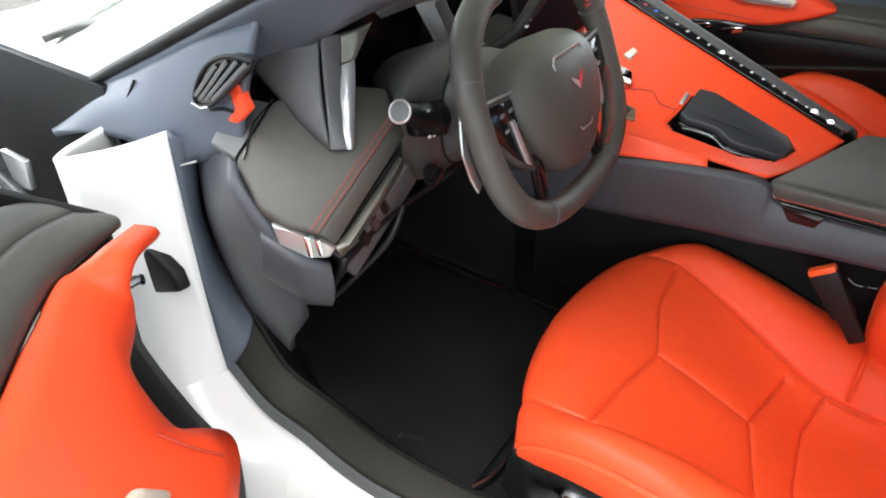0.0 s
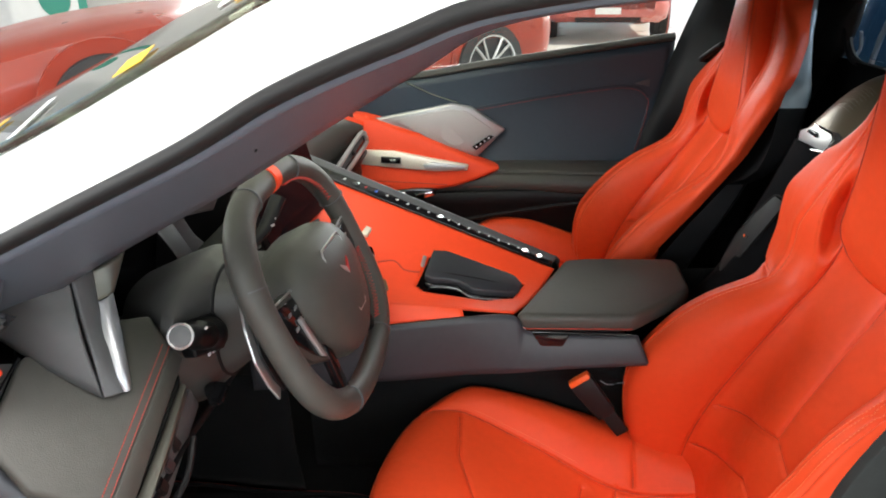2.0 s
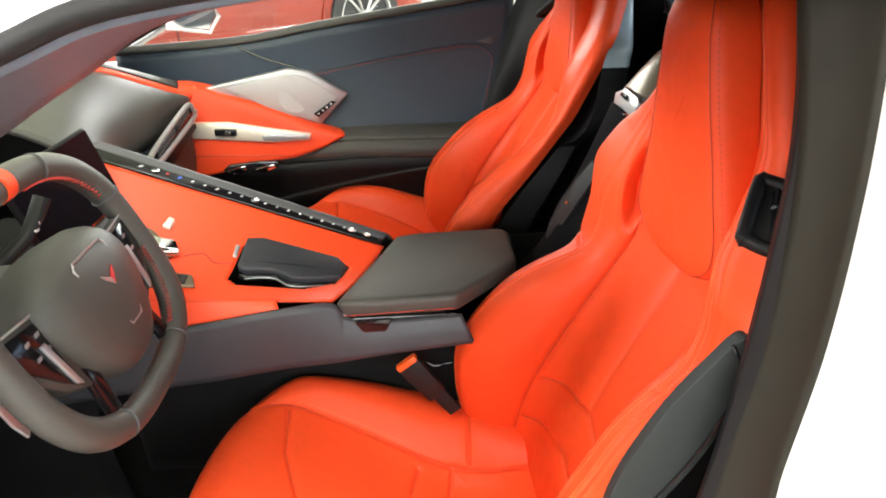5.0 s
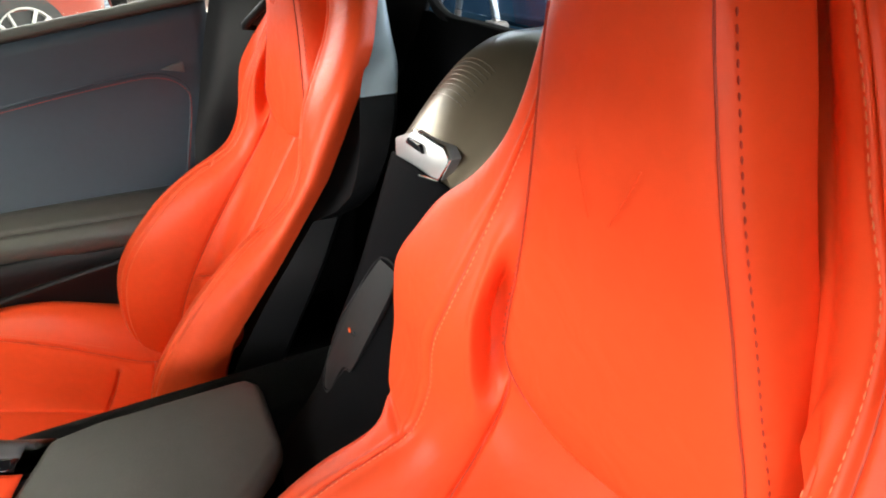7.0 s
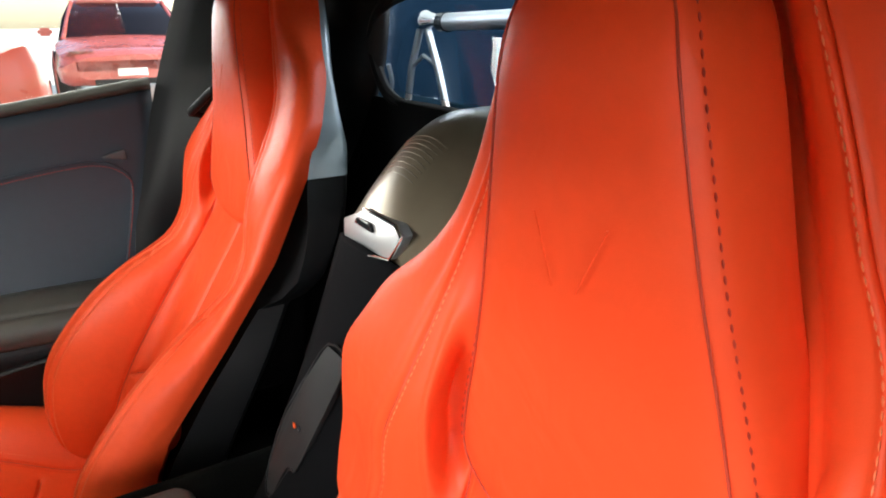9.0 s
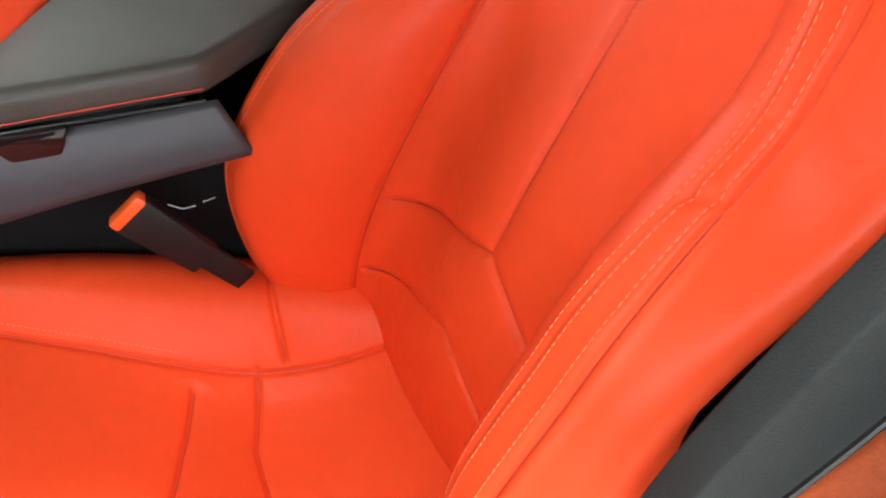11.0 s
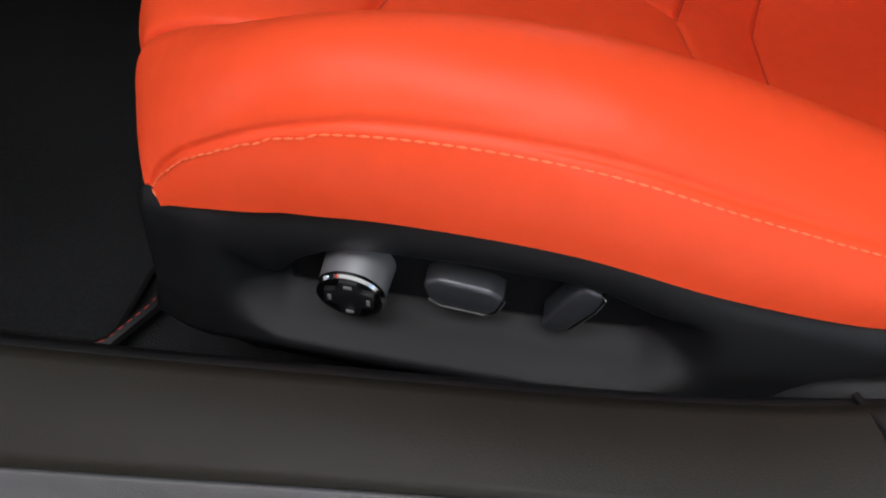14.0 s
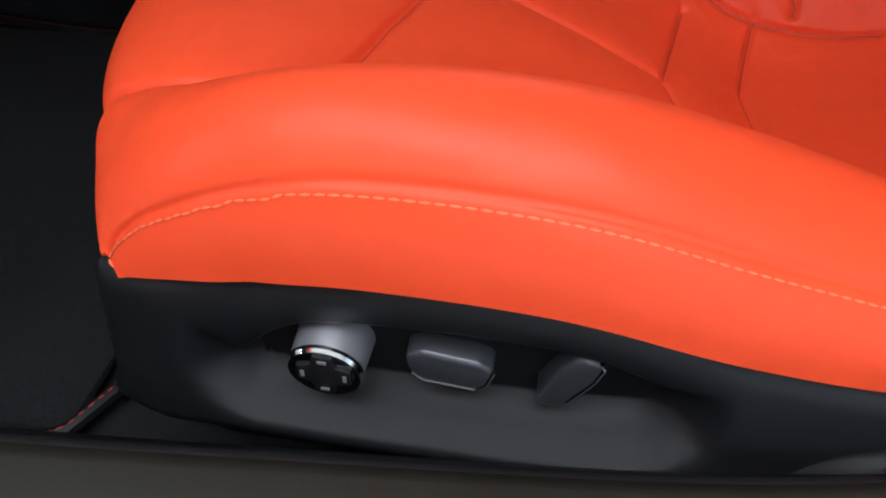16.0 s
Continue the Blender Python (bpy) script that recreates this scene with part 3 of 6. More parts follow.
# head pad: height, front x, half width, back x
PAD = [
    (0.854, 0.908, 0.016, 0.926), (0.858, 0.901, 0.036, 0.928), (0.868, 0.894, 0.060, 0.931), (0.882, 0.890, 0.083, 0.934), (0.902, 0.887, 0.098, 0.936),
    (0.930, 0.886, 0.096, 0.936), (0.965, 0.884, 0.086, 0.936), (1.000, 0.882, 0.077, 0.936), (1.050, 0.877, 0.065, 0.934), (1.100, 0.873, 0.055, 0.932),
    (1.125, 0.872, 0.050, 0.930), (1.143, 0.874, 0.045, 0.929), (1.155, 0.878, 0.038, 0.928), (1.163, 0.886, 0.029, 0.927), (1.167, 0.898, 0.016, 0.924),
]
PAD_Q = [0, .20, .40, .56, .68, .76, .83, .90, 1]
PAD_Y = [0, .34, .66, .86, .955, .99, 1, 1, .97]
PAD_X = [0, .012, .05, .12, .24, .36, .52, .72, .94]


def pillow_part(parent):
    loops, n = [], 96
    for k in np.linspace(0, len(PAD) - 1, 90):
        z, xf, w, xb = smooth_table(range(len(PAD)), PAD, k)
        loop = []
        for i in range(n):
            a = 2 * math.pi * i / n
            c, s = math.cos(a), math.sin(a)
            t = abs(math.atan2(s, c)) / (math.pi / 2)
            if c >= 0:
                loop.append((xf + (xb - xf) * np.interp(t, PAD_Q, PAD_X), math.copysign(w * np.interp(t, PAD_Q, PAD_Y), s), z))
            else:
                loop.append((xb - (xb - xf) * .06 * abs(s), w * .97 * s, z))
        loops.append(loop)
    p = np.array(loops)
    for _ in range(2):
        p = .25 * np.roll(p, 1, 1) + .5 * p + .25 * np.roll(p, -1, 1)
    pillow = rings("headrest_pad", [[tuple(q) for q in row] for row in turned(p)], leather, parent, "plump red leather head pad")
    lines, cords = [], []
    for sgn in (1, -1):
        pts, off = [], []
        for k in np.linspace(1.2, len(PAD) - 1.4, 90):
            z, xf, w, xb = smooth_table(range(len(PAD)), PAD, k)
            pts.append((xf + (xb - xf) * .135, sgn * w * .875, z))
            off.append((xf + (xb - xf) * .235, sgn * (w * .957 + .0004), z))
        cords.append(tube_bm(turned(pts), .0006, 6))
        lines.append(thread_bm(turned(off), step=.0060, length=.0032, r=.0006))
    # The cord darkens the pad's seam line like a shaded crease.
    part("piping", merged(cords), dark_seam, pillow, "sewn edge with crease shade put in as a darker red cord")
    tagged(part("stitching", merged(lines), stitch_red, pillow, "dark red stitching"), kind="stuff")
    # a faint pressed emblem as two slanting strokes
    em = []
    for s in (-2.2, 1):
        em.append(plate_bm([tuple(q) for q in turned([(.8722, s * .012, 1.066), (.8722, .0012 + s * .012, 1.066), (.8752, .001 + s * .004, 1.034), (.8752, s * .004, 1.034)])], (0.0006, 0, 0)))
    part("emblem", merged(em), leather, pillow, "pressed emblem in the leather")
    return pillow


def shell_part(parent):
    # Upper shell has the sky reflection as colour; the lower shell is black.
    for name, lo, hi, mat, label in (("back_shell", .945, 1.183, shell_sky_grey, "hard headrest shell with sky reflection in its blue-grey colour"), ("lower_shell", .44, .945, soft_black, "black rear shell of the seat")):
        loops = []
        for z in np.linspace(lo, hi, 24):
            r = back_row(z)
            yb, xb = r[11], max(r[12], r[0] + .020)
            deep = .036 * (1 - .55 * max(0, (z - 1.0) / .18))
            loop = []
            for i in range(40):
                a = 2 * math.pi * i / 40
                c, s = math.cos(a), math.sin(a)
                k = abs(s) ** .6
                x = xb + deep * abs(c) ** .7 if c > 0 else xb - (xb - r[12] + .003) * k ** 6 - .004 * abs(c)
                loop.append((x, (yb + (.003 if name == "back_shell" else .001)) * math.copysign(k, s), z))
            loops.append([tuple(q) for q in turned(loop)])
        rings(name, loops, mat, parent, label)


def guide_part(parent, side):
    """The belt guide: a black loop in the notch of the shoulder, with a block behind it."""
    def at(x, out, z):
        return Vector((x + .004, BACK_SHIFT + side * (out + .009), z - .006))

    a, b, c, d = (.905, .137, 1.026), (.925, .152, 1.022), (.911, .190, .984), (.889, .174, .990)

    def on(p, q):
        top = [a[k] + (b[k] - a[k]) * p for k in range(3)]
        low = [d[k] + (c[k] - d[k]) * p for k in range(3)]
        return at(*[top[k] + (low[k] - top[k]) * q for k in range(3)])

    depth = Vector((.012, -side * .010, 0))
    lift = Vector((-.013, side * .007, 0))
    ring_ = [on(p, q) + lift * q for p, q in ((.12, 0), (.88, 0), (1, .06), (1, .94), (.88, 1), (.12, 1), (0, .93), (0, .07))]
    g = part("belt_guide", tube_bm(curve_points(ring_, 4, True), .0066, 12, True), soft_black, parent, "satin black belt guide")
    part("slot", plate_bm([on(p, q) + lift * q * .6 + depth * .35 for p, q in ((0, 0), (1, 0), (1, 1), (0, 1))], depth * .6, .001), rubber, g)
    part("bridge", tube_bm([on(.45, .42), on(.75, .40), on(1.0, .40)], .0045, 8), gloss_black, g)
    part("guide_bar", tube_bm([on(.62, .06), on(.60, .40), on(.62, .95)], .0040, 8), gloss_black, g)
    part("guide_arm", plate_bm([at(.924, .150, 1.021), at(.958, .138, 1.016), at(.956, .166, .965), at(.924, .180, .972)], (.004, -side * .030, 0), .004, 3), soft_black, g)
    return g


def seat_base(parent, side):
    """Black side trim with a scooped pocket, on the door side of the seat."""
    xs = np.linspace(0.322, 0.775, 120)
    top = np.interp(xs, [.318, .339, .36, .388, .43, .47, .514, .567, .65, .72, .775], [.481, .482, .484, .491, .4965, .4985, .496, .483, .474, .476, .477])
    right = np.clip((.570 - xs) / .035, 0, 1)
    k = np.clip((xs - .358) / .026, 0, 1) * right * right * (3 - 2 * right)
    panel = np.interp(xs, [.318, .366, .378, .392, .407, .432, .465, .50, .520, .545, .57, .775], [.46, .440, .444, .461, .470, .474, .476, .4755, .472, .462, .450, .42])
    foot = np.interp(xs, [.318, .378, .42, .50, .55, .65, .775], [.430, .431, .430, .432, .438, .420, .40])
    rows = []
    for x, t, r, pt, pb in zip(xs, top, k, panel, foot):
        nose = 0.010 * max(0, (0.352 - x) / 0.034) ** 1.6
        pt = min(pt, t - .012)
        inside = [(.603, pt + .003), (.601, pt), (.592, pt - .0015), (.587, pt - .004), (.586, (pt + pb) / 2), (.586, pb + .002), (.588, pb), (.603, pb - .004), (.616, pb - .0085)]
        flat = [(.603 + .010 * f, t - .008 + (pb - t + .006) * f) for f in np.linspace(.1, .95, 9)]
        mixed = [(a * r + c * (1 - r), b * r + d * (1 - r)) for (a, b), (c, d) in zip(inside, flat)]
        prof = [(.575, t + .004), (.592, t + .001), (.600, t - .003), (.603, t - .008)] + mixed + [(.6185, pb - .0105), (.618, pb - .016), (.604, pb - .035), (.585, pb - .08)]
        rows.append([(x, side * (y - nose + YD), z) for y, z in prof])
    # close round the front corner
    first = [(x + 0.0, side * 0.15, z) for x, y, z in rows[0]]
    p = np.array([first] + rows)
    base = sheet("side_trim", p, trim_black, parent, "black plastic side trim with a scooped pocket")
    base.data.flip_normals()
    edge = [(x, side * (.5915 + YD), min(q, t - .012) - .002) for x, q, t in zip(xs, panel, top) if .380 < x < .548]
    lower = [(x, side * (.5885 + YD), b + .0005) for x, b in zip(xs, foot) if .380 < x < .548]
    part("panel_gap", tube_bm(edge + lower[::-1], .0011, 6, True), rubber, base, "thin black gap round the control panel")
    part("control_panel", plate_bm([(x, y - .0006, z) for x, y, z in edge[::3] + lower[::-3]], (0, .003, 0)), soft_black, base, "flat black control panel")
    part("panel_rim", tube_bm([(x, y - .0012, z + .0012) for x, y, z in edge], .0006, 6), gunmetal, base)
    part("seat_frame", box_bm((0.545, 0, 0.368), (0.42, 0.38, 0.05), 0.015), soft_black, parent)
    return base


def seat_controls(seat):
    """Lumbar dial and two levers in the pocket."""
    y0 = -0.223
    c, ax_ = (0.4165, -0.222, 0.4545), (0, -1, -0.06)
    dial = part("lumbar_dial", lathe_bm([(0.0, 0), (0.0160, 0), (0.0146, 0.026), (0.0138, 0.0278), (0.0, 0.0278)], c, ax_, 40), satin_grey, seat, "satin grey lumbar dial with a chrome rim")
    part("chrome_rim", lathe_bm([(0.0134, 0.0272), (0.0150, 0.0258), (0.0151, 0.0274), (0.0142, 0.0287), (0.0134, 0.0284)], c, ax_, 40), chrome, dial)
    part("dial_face", lathe_bm([(0.0, 0.0276), (0.0135, 0.0278), (0.0135, 0.0280), (0.0, 0.0284)], c, ax_, 40), gloss_black, dial)
    cross = [(.0045, .0125), (.0060, .0060), (.0125, .0045), (.0125, -.0045), (.0060, -.0060), (.0045, -.0125), (-.0045, -.0125), (-.0060, -.0060), (-.0125, -.0045), (-.0125, .0045), (-.0060, .0060), (-.0045, .0125)]
    part("dial_cross", plate_bm([(c[0] + a * .85, c[1] - .0284, c[2] - .0017 + b * .85) for a, b in cross], (0, -.0012, 0), .0004), soft_black, dial, "raised cross of direction keys")
    for k in range(4):
        a = math.pi / 2 * k
        m = Vector((c[0] + 0.0083 * math.cos(a), c[1] - 0.0298, c[2] - .0017 + 0.0083 * math.sin(a)))
        part("dial_mark", box_bm(m, (0.0034 if k % 2 else 0.0014, 0.0005, 0.0014 if k % 2 else 0.0034), 0), silver, dial)
    one = [(0.4455, .4600), (0.4480, .4635), (0.4530, .4655), (0.4750, .4630), (0.4805, .4590), (0.4780, .4500), (0.4735, .4465), (0.4530, .4480), (0.4480, .4520)]
    two = [(0.4985, .4445), (0.4975, .4480), (0.5040, .4660), (0.5085, .4735), (0.5125, .4755), (0.5185, .4740), (0.5195, .4700), (0.5175, .4620), (0.5095, .4470), (0.5040, .4425)]
    for outline, label in ((one, "satin grey seat slide lever with a chrome line"), (two, "satin grey recline lever with a chrome line")):
        cx = sum(p[0] for p in outline) / len(outline)
        cz = sum(p[1] for p in outline) / len(outline)
        low = [Vector((x, y0 + 0.002, z)) for x, z in outline]
        lever = part("seat_lever", plate_bm(low, (0, -0.020, -0.004), 0.0025, 3), gunmetal, seat, label)
        edge = [Vector((cx + (x - cx) * 0.985, y0 - 0.0172, cz + (z - cz) * 0.985 - 0.0036)) for x, z in outline]
        part("chrome_line", tube_bm(edge[4:9] if outline is one else edge[5:9], 0.0010, 6), chrome, lever)


def car_seat(y, side, label):
    global BACK_SHIFT, OUTER, FINE, SKEW, LEAN
    BACK_SHIFT, OUTER, FINE, SKEW, LEAN = 0.022 if side < 0 else -0.018, side, 2, 0.15 if side < 0 else 0.08, 0.0 if side < 0 else 0.14
    seat = thing("car_seat", label, "car seat", "car seats", at=(0, y, 0.026 if side > 0 else 0))
    cushion_part(seat)
    back_part(seat)
    pillow_part(seat)
    shell_part(seat)
    guide_part(seat, side)
    return seat


driver_seat = car_seat(YD, -1, "red leather bucket seat with orange stitching and power controls")
seat_base(driver_seat, -1)
seat_controls(driver_seat)
passenger_seat = car_seat(YP, 1, "red leather bucket seat with a tall built-in headrest")
part("seat_frame", box_bm((0.545, 0, 0.370), (0.42, 0.42, 0.06), 0.015), soft_black, passenger_seat)


# ---- car body: sill, pillars, roof, floor ----
def strip(name, rail_a, rail_b, mat, parent, label="", bulge=(0, 0, 0), per=10, across=8, thick=0.006):
    """A curved band between two rails, swollen in the middle, with thickness."""
    a, b = curve_points(rail_a, per), curve_points(rail_b, per)
    v = Vector(bulge)
    p = [[pa.lerp(pb, k / across) + v * math.sin(math.pi * k / across) for k in range(across + 1)] for pa, pb in zip(a, b)]
    ob = raw(name, [q for row in p for q in row], grid_faces(len(p), across + 1), mat, parent, label)
    m = ob.modifiers.new("thickness", "SOLIDIFY")
    m.thickness, m.offset = thick, 0
    return ob


RAIL_S = [(-.083, -.70, .857), (-.093, -.70, .72), (-.098, -.70, .58), (-.092, -.70, .47), (-.03, -.70, .415), (.05, -.70, .402), (.2, -.714, .412),
          (.45, -.690, .430), (.63, -.668, .438), (.74, -.65, .49), (.870, -.66, .66), (.878, -.665, .86), (.884, -.665, .97), (.880, -.665, 1.09), (.872, -.66, 1.2)]
RAIL_I = [(-.105, -.655, .81), (-.14, -.655, .72), (-.12, -.655, .62), (-.08, -.65, .54), (-.03, -.645, .46), (.05, -.64, .43), (.2, -.660, .440),
          (.42, -.646, .447), (.6, -.624, .45), (.70, -.61, .49), (.83, -.612, .66), (.862, -.615, .86), (.868, -.618, .97), (.860, -.62, 1.09), (.840, -.61, 1.2)]
RAIL_W = [(-.19, -.78, .825), (-.195, -.78, .70), (-.18, -.78, .58), (-.13, -.79, .47), (-.03, -.80, .40), (.05, -.80, .35), (.2, -.80, .34),
          (.45, -.79, .36), (.65, -.77, .38), (.80, -.76, .45), (.93, -.76, .62), (.965, -.74, .86), (.97, -.74, .97), (.93, -.72, 1.09), (.90, -.70, 1.2)]
RAIL_F = [(x, y - 0.02, z - 0.16) if x > -0.05 else (x - 0.03, y + 0.09, z) for x, y, z in RAIL_W]
body = thing("car_body", "white sports coupe body with black door seals", "car", kind="structure")
strip("door_sill", RAIL_S[3:10], RAIL_W[3:10], white_paint, body, "glossy white sill", (0, 0, 0.012))
strip("hinge_pillar", RAIL_S[:4], RAIL_W[:4], white_paint, body, "white hinge pillar", (0.01, 0, 0))
strip("rear_door_post", RAIL_S[9:], RAIL_W[9:], white_paint, body, "white rear door post", (0, -0.012, 0))
RAIL_R = [tuple(a + (b - a) * .84 for a, b in zip(p, q)) for p, q in zip(RAIL_I, RAIL_S)]
RAIL_R = [(x, y, z + .008) for x, y, z in RAIL_R]
strip("pillar_cover", RAIL_I[:4], RAIL_S[:4], pillar_mat, body, "hinge pillar cover strip with sky reflection in its slate colour", (0.014, 0, 0.004), thick=0.010)
part("cover_joint", tube_bm([Vector(RAIL_I[3]).lerp(Vector(RAIL_S[3]), k) + Vector((.010, 0, .014)) * math.sin(math.pi * k) for k in (0, .25, .5, .75, 1)], 0.0022, 6), rubber, body)
strip("sill_cover", RAIL_I[3:10], RAIL_R[3:10], seal_mat, body, "flat olive-black sill cover", (0, 0, 0.002), thick=0.008)
strip("sill_lip", RAIL_R[3:10], RAIL_S[3:10], plastic, body, "charcoal lip of the sill cover", (0, 0, 0.002), thick=0.008)
strip("door_seal", RAIL_I[9:], RAIL_S[9:], seal_mat, body, "soft grey-black door seal", (0.004, 0, 0.010), thick=0.010)
strip("outer_skin", RAIL_W, RAIL_F, white_paint, body, "white outer body skin", (0, -0.02, 0))
strip("sill_trim", [(x, y + 0.05, z - 0.09) if x > -0.05 else (x, y + 0.05, z) for x, y, z in RAIL_I[:11]], RAIL_I[:11], soft_black, body, "black inner sill trim", (0, 0.0, 0.004), thick=0.008)
part("sill_joint", tube_bm([(.618, -.616, .4560), (.624, -.632, .4590), (.628, -.650, .4590), (.630, -.663, .4535), (.631, -.672, .4425)], 0.0014, 6), rubber, body)

# x, inner lower edge, seal, upper white edge
PILLAR = [(-.76, .50, .60, .70), (-.45, .67, .77, .86), (-.25, .785, .872, .95), (-.12, .858, .935, 1.008), (0, .926, .994, 1.062), (.11, .99, 1.047, 1.113), (.23, 1.056, 1.104, 1.172), (.307, 1.103, 1.146, 1.208),
          (.39, 1.152, 1.180, 1.228), (.46, 1.188, 1.203, 1.240), (.6, 1.206, 1.218, 1.250), (.78, 1.208, 1.217, 1.250), (1.0, 1.19, 1.205, 1.235)]
strip("pillar_trim", [(x, -.585, a) for x, a, s, w in PILLAR], [(x + 0.004, -.671, s - .005) for x, a, s, w in PILLAR], pillar_mat, body, "grained windscreen pillar trim with sky reflection in its slate colour", (0, -0.012, 0.004), thick=0.012)
strip("pillar_flange", [(x + 0.004, -.673, s - .005) for x, a, s, w in PILLAR], [(x, -.672, s + 0.004) for x, a, s, w in PILLAR], rubber, body, "black rubber seal", (0, -0.005, 0), thick=0.005)
part("trim_joint", tube_bm([(.245, -.592, 1.082), (.262, -.612, 1.086), (.276, -.638, 1.098)], .0012, 6), rubber, body)
strip("roof_pillar", [(x, -.671, s + 0.003) for x, a, s, w in PILLAR], [(x - 0.01, -.60, w - .006) for x, a, s, w in PILLAR], white_paint, body, "white windscreen pillar and roof edge", (-0.003, -0.012, 0.004), thick=0.006)
strip("pillar_inner", [(x, -.585, a) for x, a, s, w in PILLAR], [(x - 0.01, -.575, w - 0.012) for x, a, s, w in PILLAR], pillar_mat, body, "", (0, 0.01, 0), thick=0.008)
# far side
PILLAR_FAR = [(x, a + d, s + d, w + d * .6) for (x, a, s, w), d in zip(PILLAR, (0, .03, .06, .095, .105, .100, .092, .078, .056, .044, .03, .01, 0))]
strip("pillar_trim", [(x, .585, a) for x, a, s, w in PILLAR_FAR], [(x + 0.006, .655, s) for x, a, s, w in PILLAR_FAR], plastic, body, "charcoal windscreen pillar trim", (0, 0.016, -0.012), thick=0.012)
strip("roof_pillar", [(x, .666, s + 0.011) for x, a, s, w in PILLAR_FAR], [(x - 0.01, .60, w) for x, a, s, w in PILLAR_FAR], white_paint, body, "", (-0.006, 0.014, 0.010), thick=0.012)
strip("pillar_inner", [(x, .585, a) for x, a, s, w in PILLAR_FAR], [(x - 0.01, .575, w - 0.012) for x, a, s, w in PILLAR_FAR], plastic, body, "", (0, -0.01, 0), thick=0.008)
part("roof_joint", tube_bm([(.444, -.672, 1.206), (.436, -.650, 1.224), (.424, -.61, 1.243), (.405, -.45, 1.262), (.39, -.2, 1.272)], 0.0042, 6), rubber, body)
strip("roof_panel", [(x, -.60, w) for x, a, s, w in PILLAR[8:]], [(x, .60, w) for x, a, s, w in PILLAR[8:]], white_paint, body, "white roof panel", (0, 0, 0.025), thick=0.01, across=16)
strip("headliner", [(x, -.585, a + 0.002) for x, a, s, w in PILLAR[8:]], [(x, .585, a + 0.002) for x, a, s, w in PILLAR[8:]], headliner, body, "dark fabric headliner", (0, 0, 0.012), thick=0.01, across=16)
windscreen = strip("windscreen", [(x - .012, -.60, w - 0.004) for x, a, s, w in PILLAR[:9]], [(x - .012, .60, w - 0.004) for x, a, s, w in PILLAR[:9]], glass, body, "curved clear windscreen", (-0.10, 0, 0.06), thick=0.004, across=20)
windscreen.visible_shadow = False
# windscreen stickers
for y0, y1, x0, x1, m in ((-.52, -.40, .245, .255, yellow_mark), (-.55, -.50, .13, .16, yellow_mark), (-.50, -.38, .225, .24, mark), (-.56, -.46, .02, .03, mark), (-.52, -.42, -.06, -.05, yellow_mark)):
    def sx(x, y):
        w = np.interp(x + .012, [r[0] for r in PILLAR], [r[3] for r in PILLAR]) - 0.004
        k = (y + .60) / 1.2
        return (x - 0.10 * math.sin(math.pi * k), y, w + 0.060 * math.sin(math.pi * k) + 0.004)
    part("sticker", plate_bm([sx(x0, y0), sx(x0, y1), sx(x1, y1), sx(x1, y0)], (0, 0, 0.001)), m, body)

# bonnet and front wing of the white car, seen past the windscreen foot
strip("bonnet", [(-.86, y, .64 - .05 * abs(y)) for y in (-.78, -.5, -.2, .2, .5, .78)], [(-1.9, y * .8, .50) for y in (-.78, -.5, -.2, .2, .5, .78)], white_paint, body, "white bonnet", (0, 0, .03), thick=.01, across=16)
strip("cowl", [(-.46, y, .80 - .05 * abs(y)) for y in (-.60, -.4, 0, .4, .60)], [(-.88, y, .69 - .05 * abs(y)) for y in (-.60, -.4, 0, .4, .60)], soft_black, body, "black cowl panel under the windscreen", (0, 0, -.02), thick=.01)
part("wiper_arm", tube_bm([(-.70, -.50, .745), (-.66, -.30, .79), (-.60, -.05, .84)], .009, 8), olive_metal, body, "dull wiper arm")
# Flat black plate stands in for the shade inside the hinge gap.
part("hinge_gap_shade", plate_bm([(-.62, -.685, .87), (-.22, -.685, .87), (-.22, -.685, .40), (-.62, -.685, .40)], (0, .012, 0), .002), soft_black, body, "black plate for the shade in the hinge gap")
part("hinge_plate", plate_bm([(-.40, -.76, .765), (-.335, -.76, .765), (-.352, -.76, .715), (-.40, -.76, .705)], (0, .010, 0), .003), satin_grey, body, "grey hinge plate")
part("hinge_arm", tube_bm([(-.42, -.765, .72), (-.34, -.765, .685), (-.25, -.755, .640)], .011, 10), gunmetal, body, "dark hinge arm")
part("hinge_bolt", lathe_bm([(0, 0), (.010, 0), (.008, .010), (0, .011)], (-.262, -.765, .66), (.3, -1, 0), 6), satin_grey, body)
strip("front_wing", [(-.46, -.79, .84), (-1.0, -.86, .80), (-1.6, -.80, .66)], [(-.46, -.86, .40), (-1.0, -.93, .35), (-1.6, -.86, .35)], white_paint, body, "white front wing", (0, -.05, 0), thick=.01)

# end cap of the dashboard at the pillar foot
cap = thing("dash_end_panel", "charcoal panel at the pillar foot with a slatted air vent", "air vent")
strip("panel", [(-.36, -.70, .775), (-.22, -.70, .815), (-.125, -.698, .822), (-.095, -.688, .806), (-.066, -.678, .815), (.0, -.665, .835)],
      [(-.40, -.66, .76), (-.25, -.665, .86), (-.16, -.665, .905), (-.10, -.665, .935), (-.02, -.662, .975), (.055, -.652, 1.005)], pillar_mat, cap, "flat panel with sky reflection in its slate colour", (0.0, -0.008, 0), thick=0.010)
# Soft crease of the panel, its shade drawn as a thin black cord.
part("panel_crease", tube_bm([(-.176, -.6905, .842), (-.170, -.689, .865), (-.150, -.682, .895)], .0016, 6), rubber, cap)
part("panel_joint", tube_bm([(-.098, -.699, .808), (-.080, -.695, .812), (-.060, -.686, .820)], .0013, 6), silver, cap)
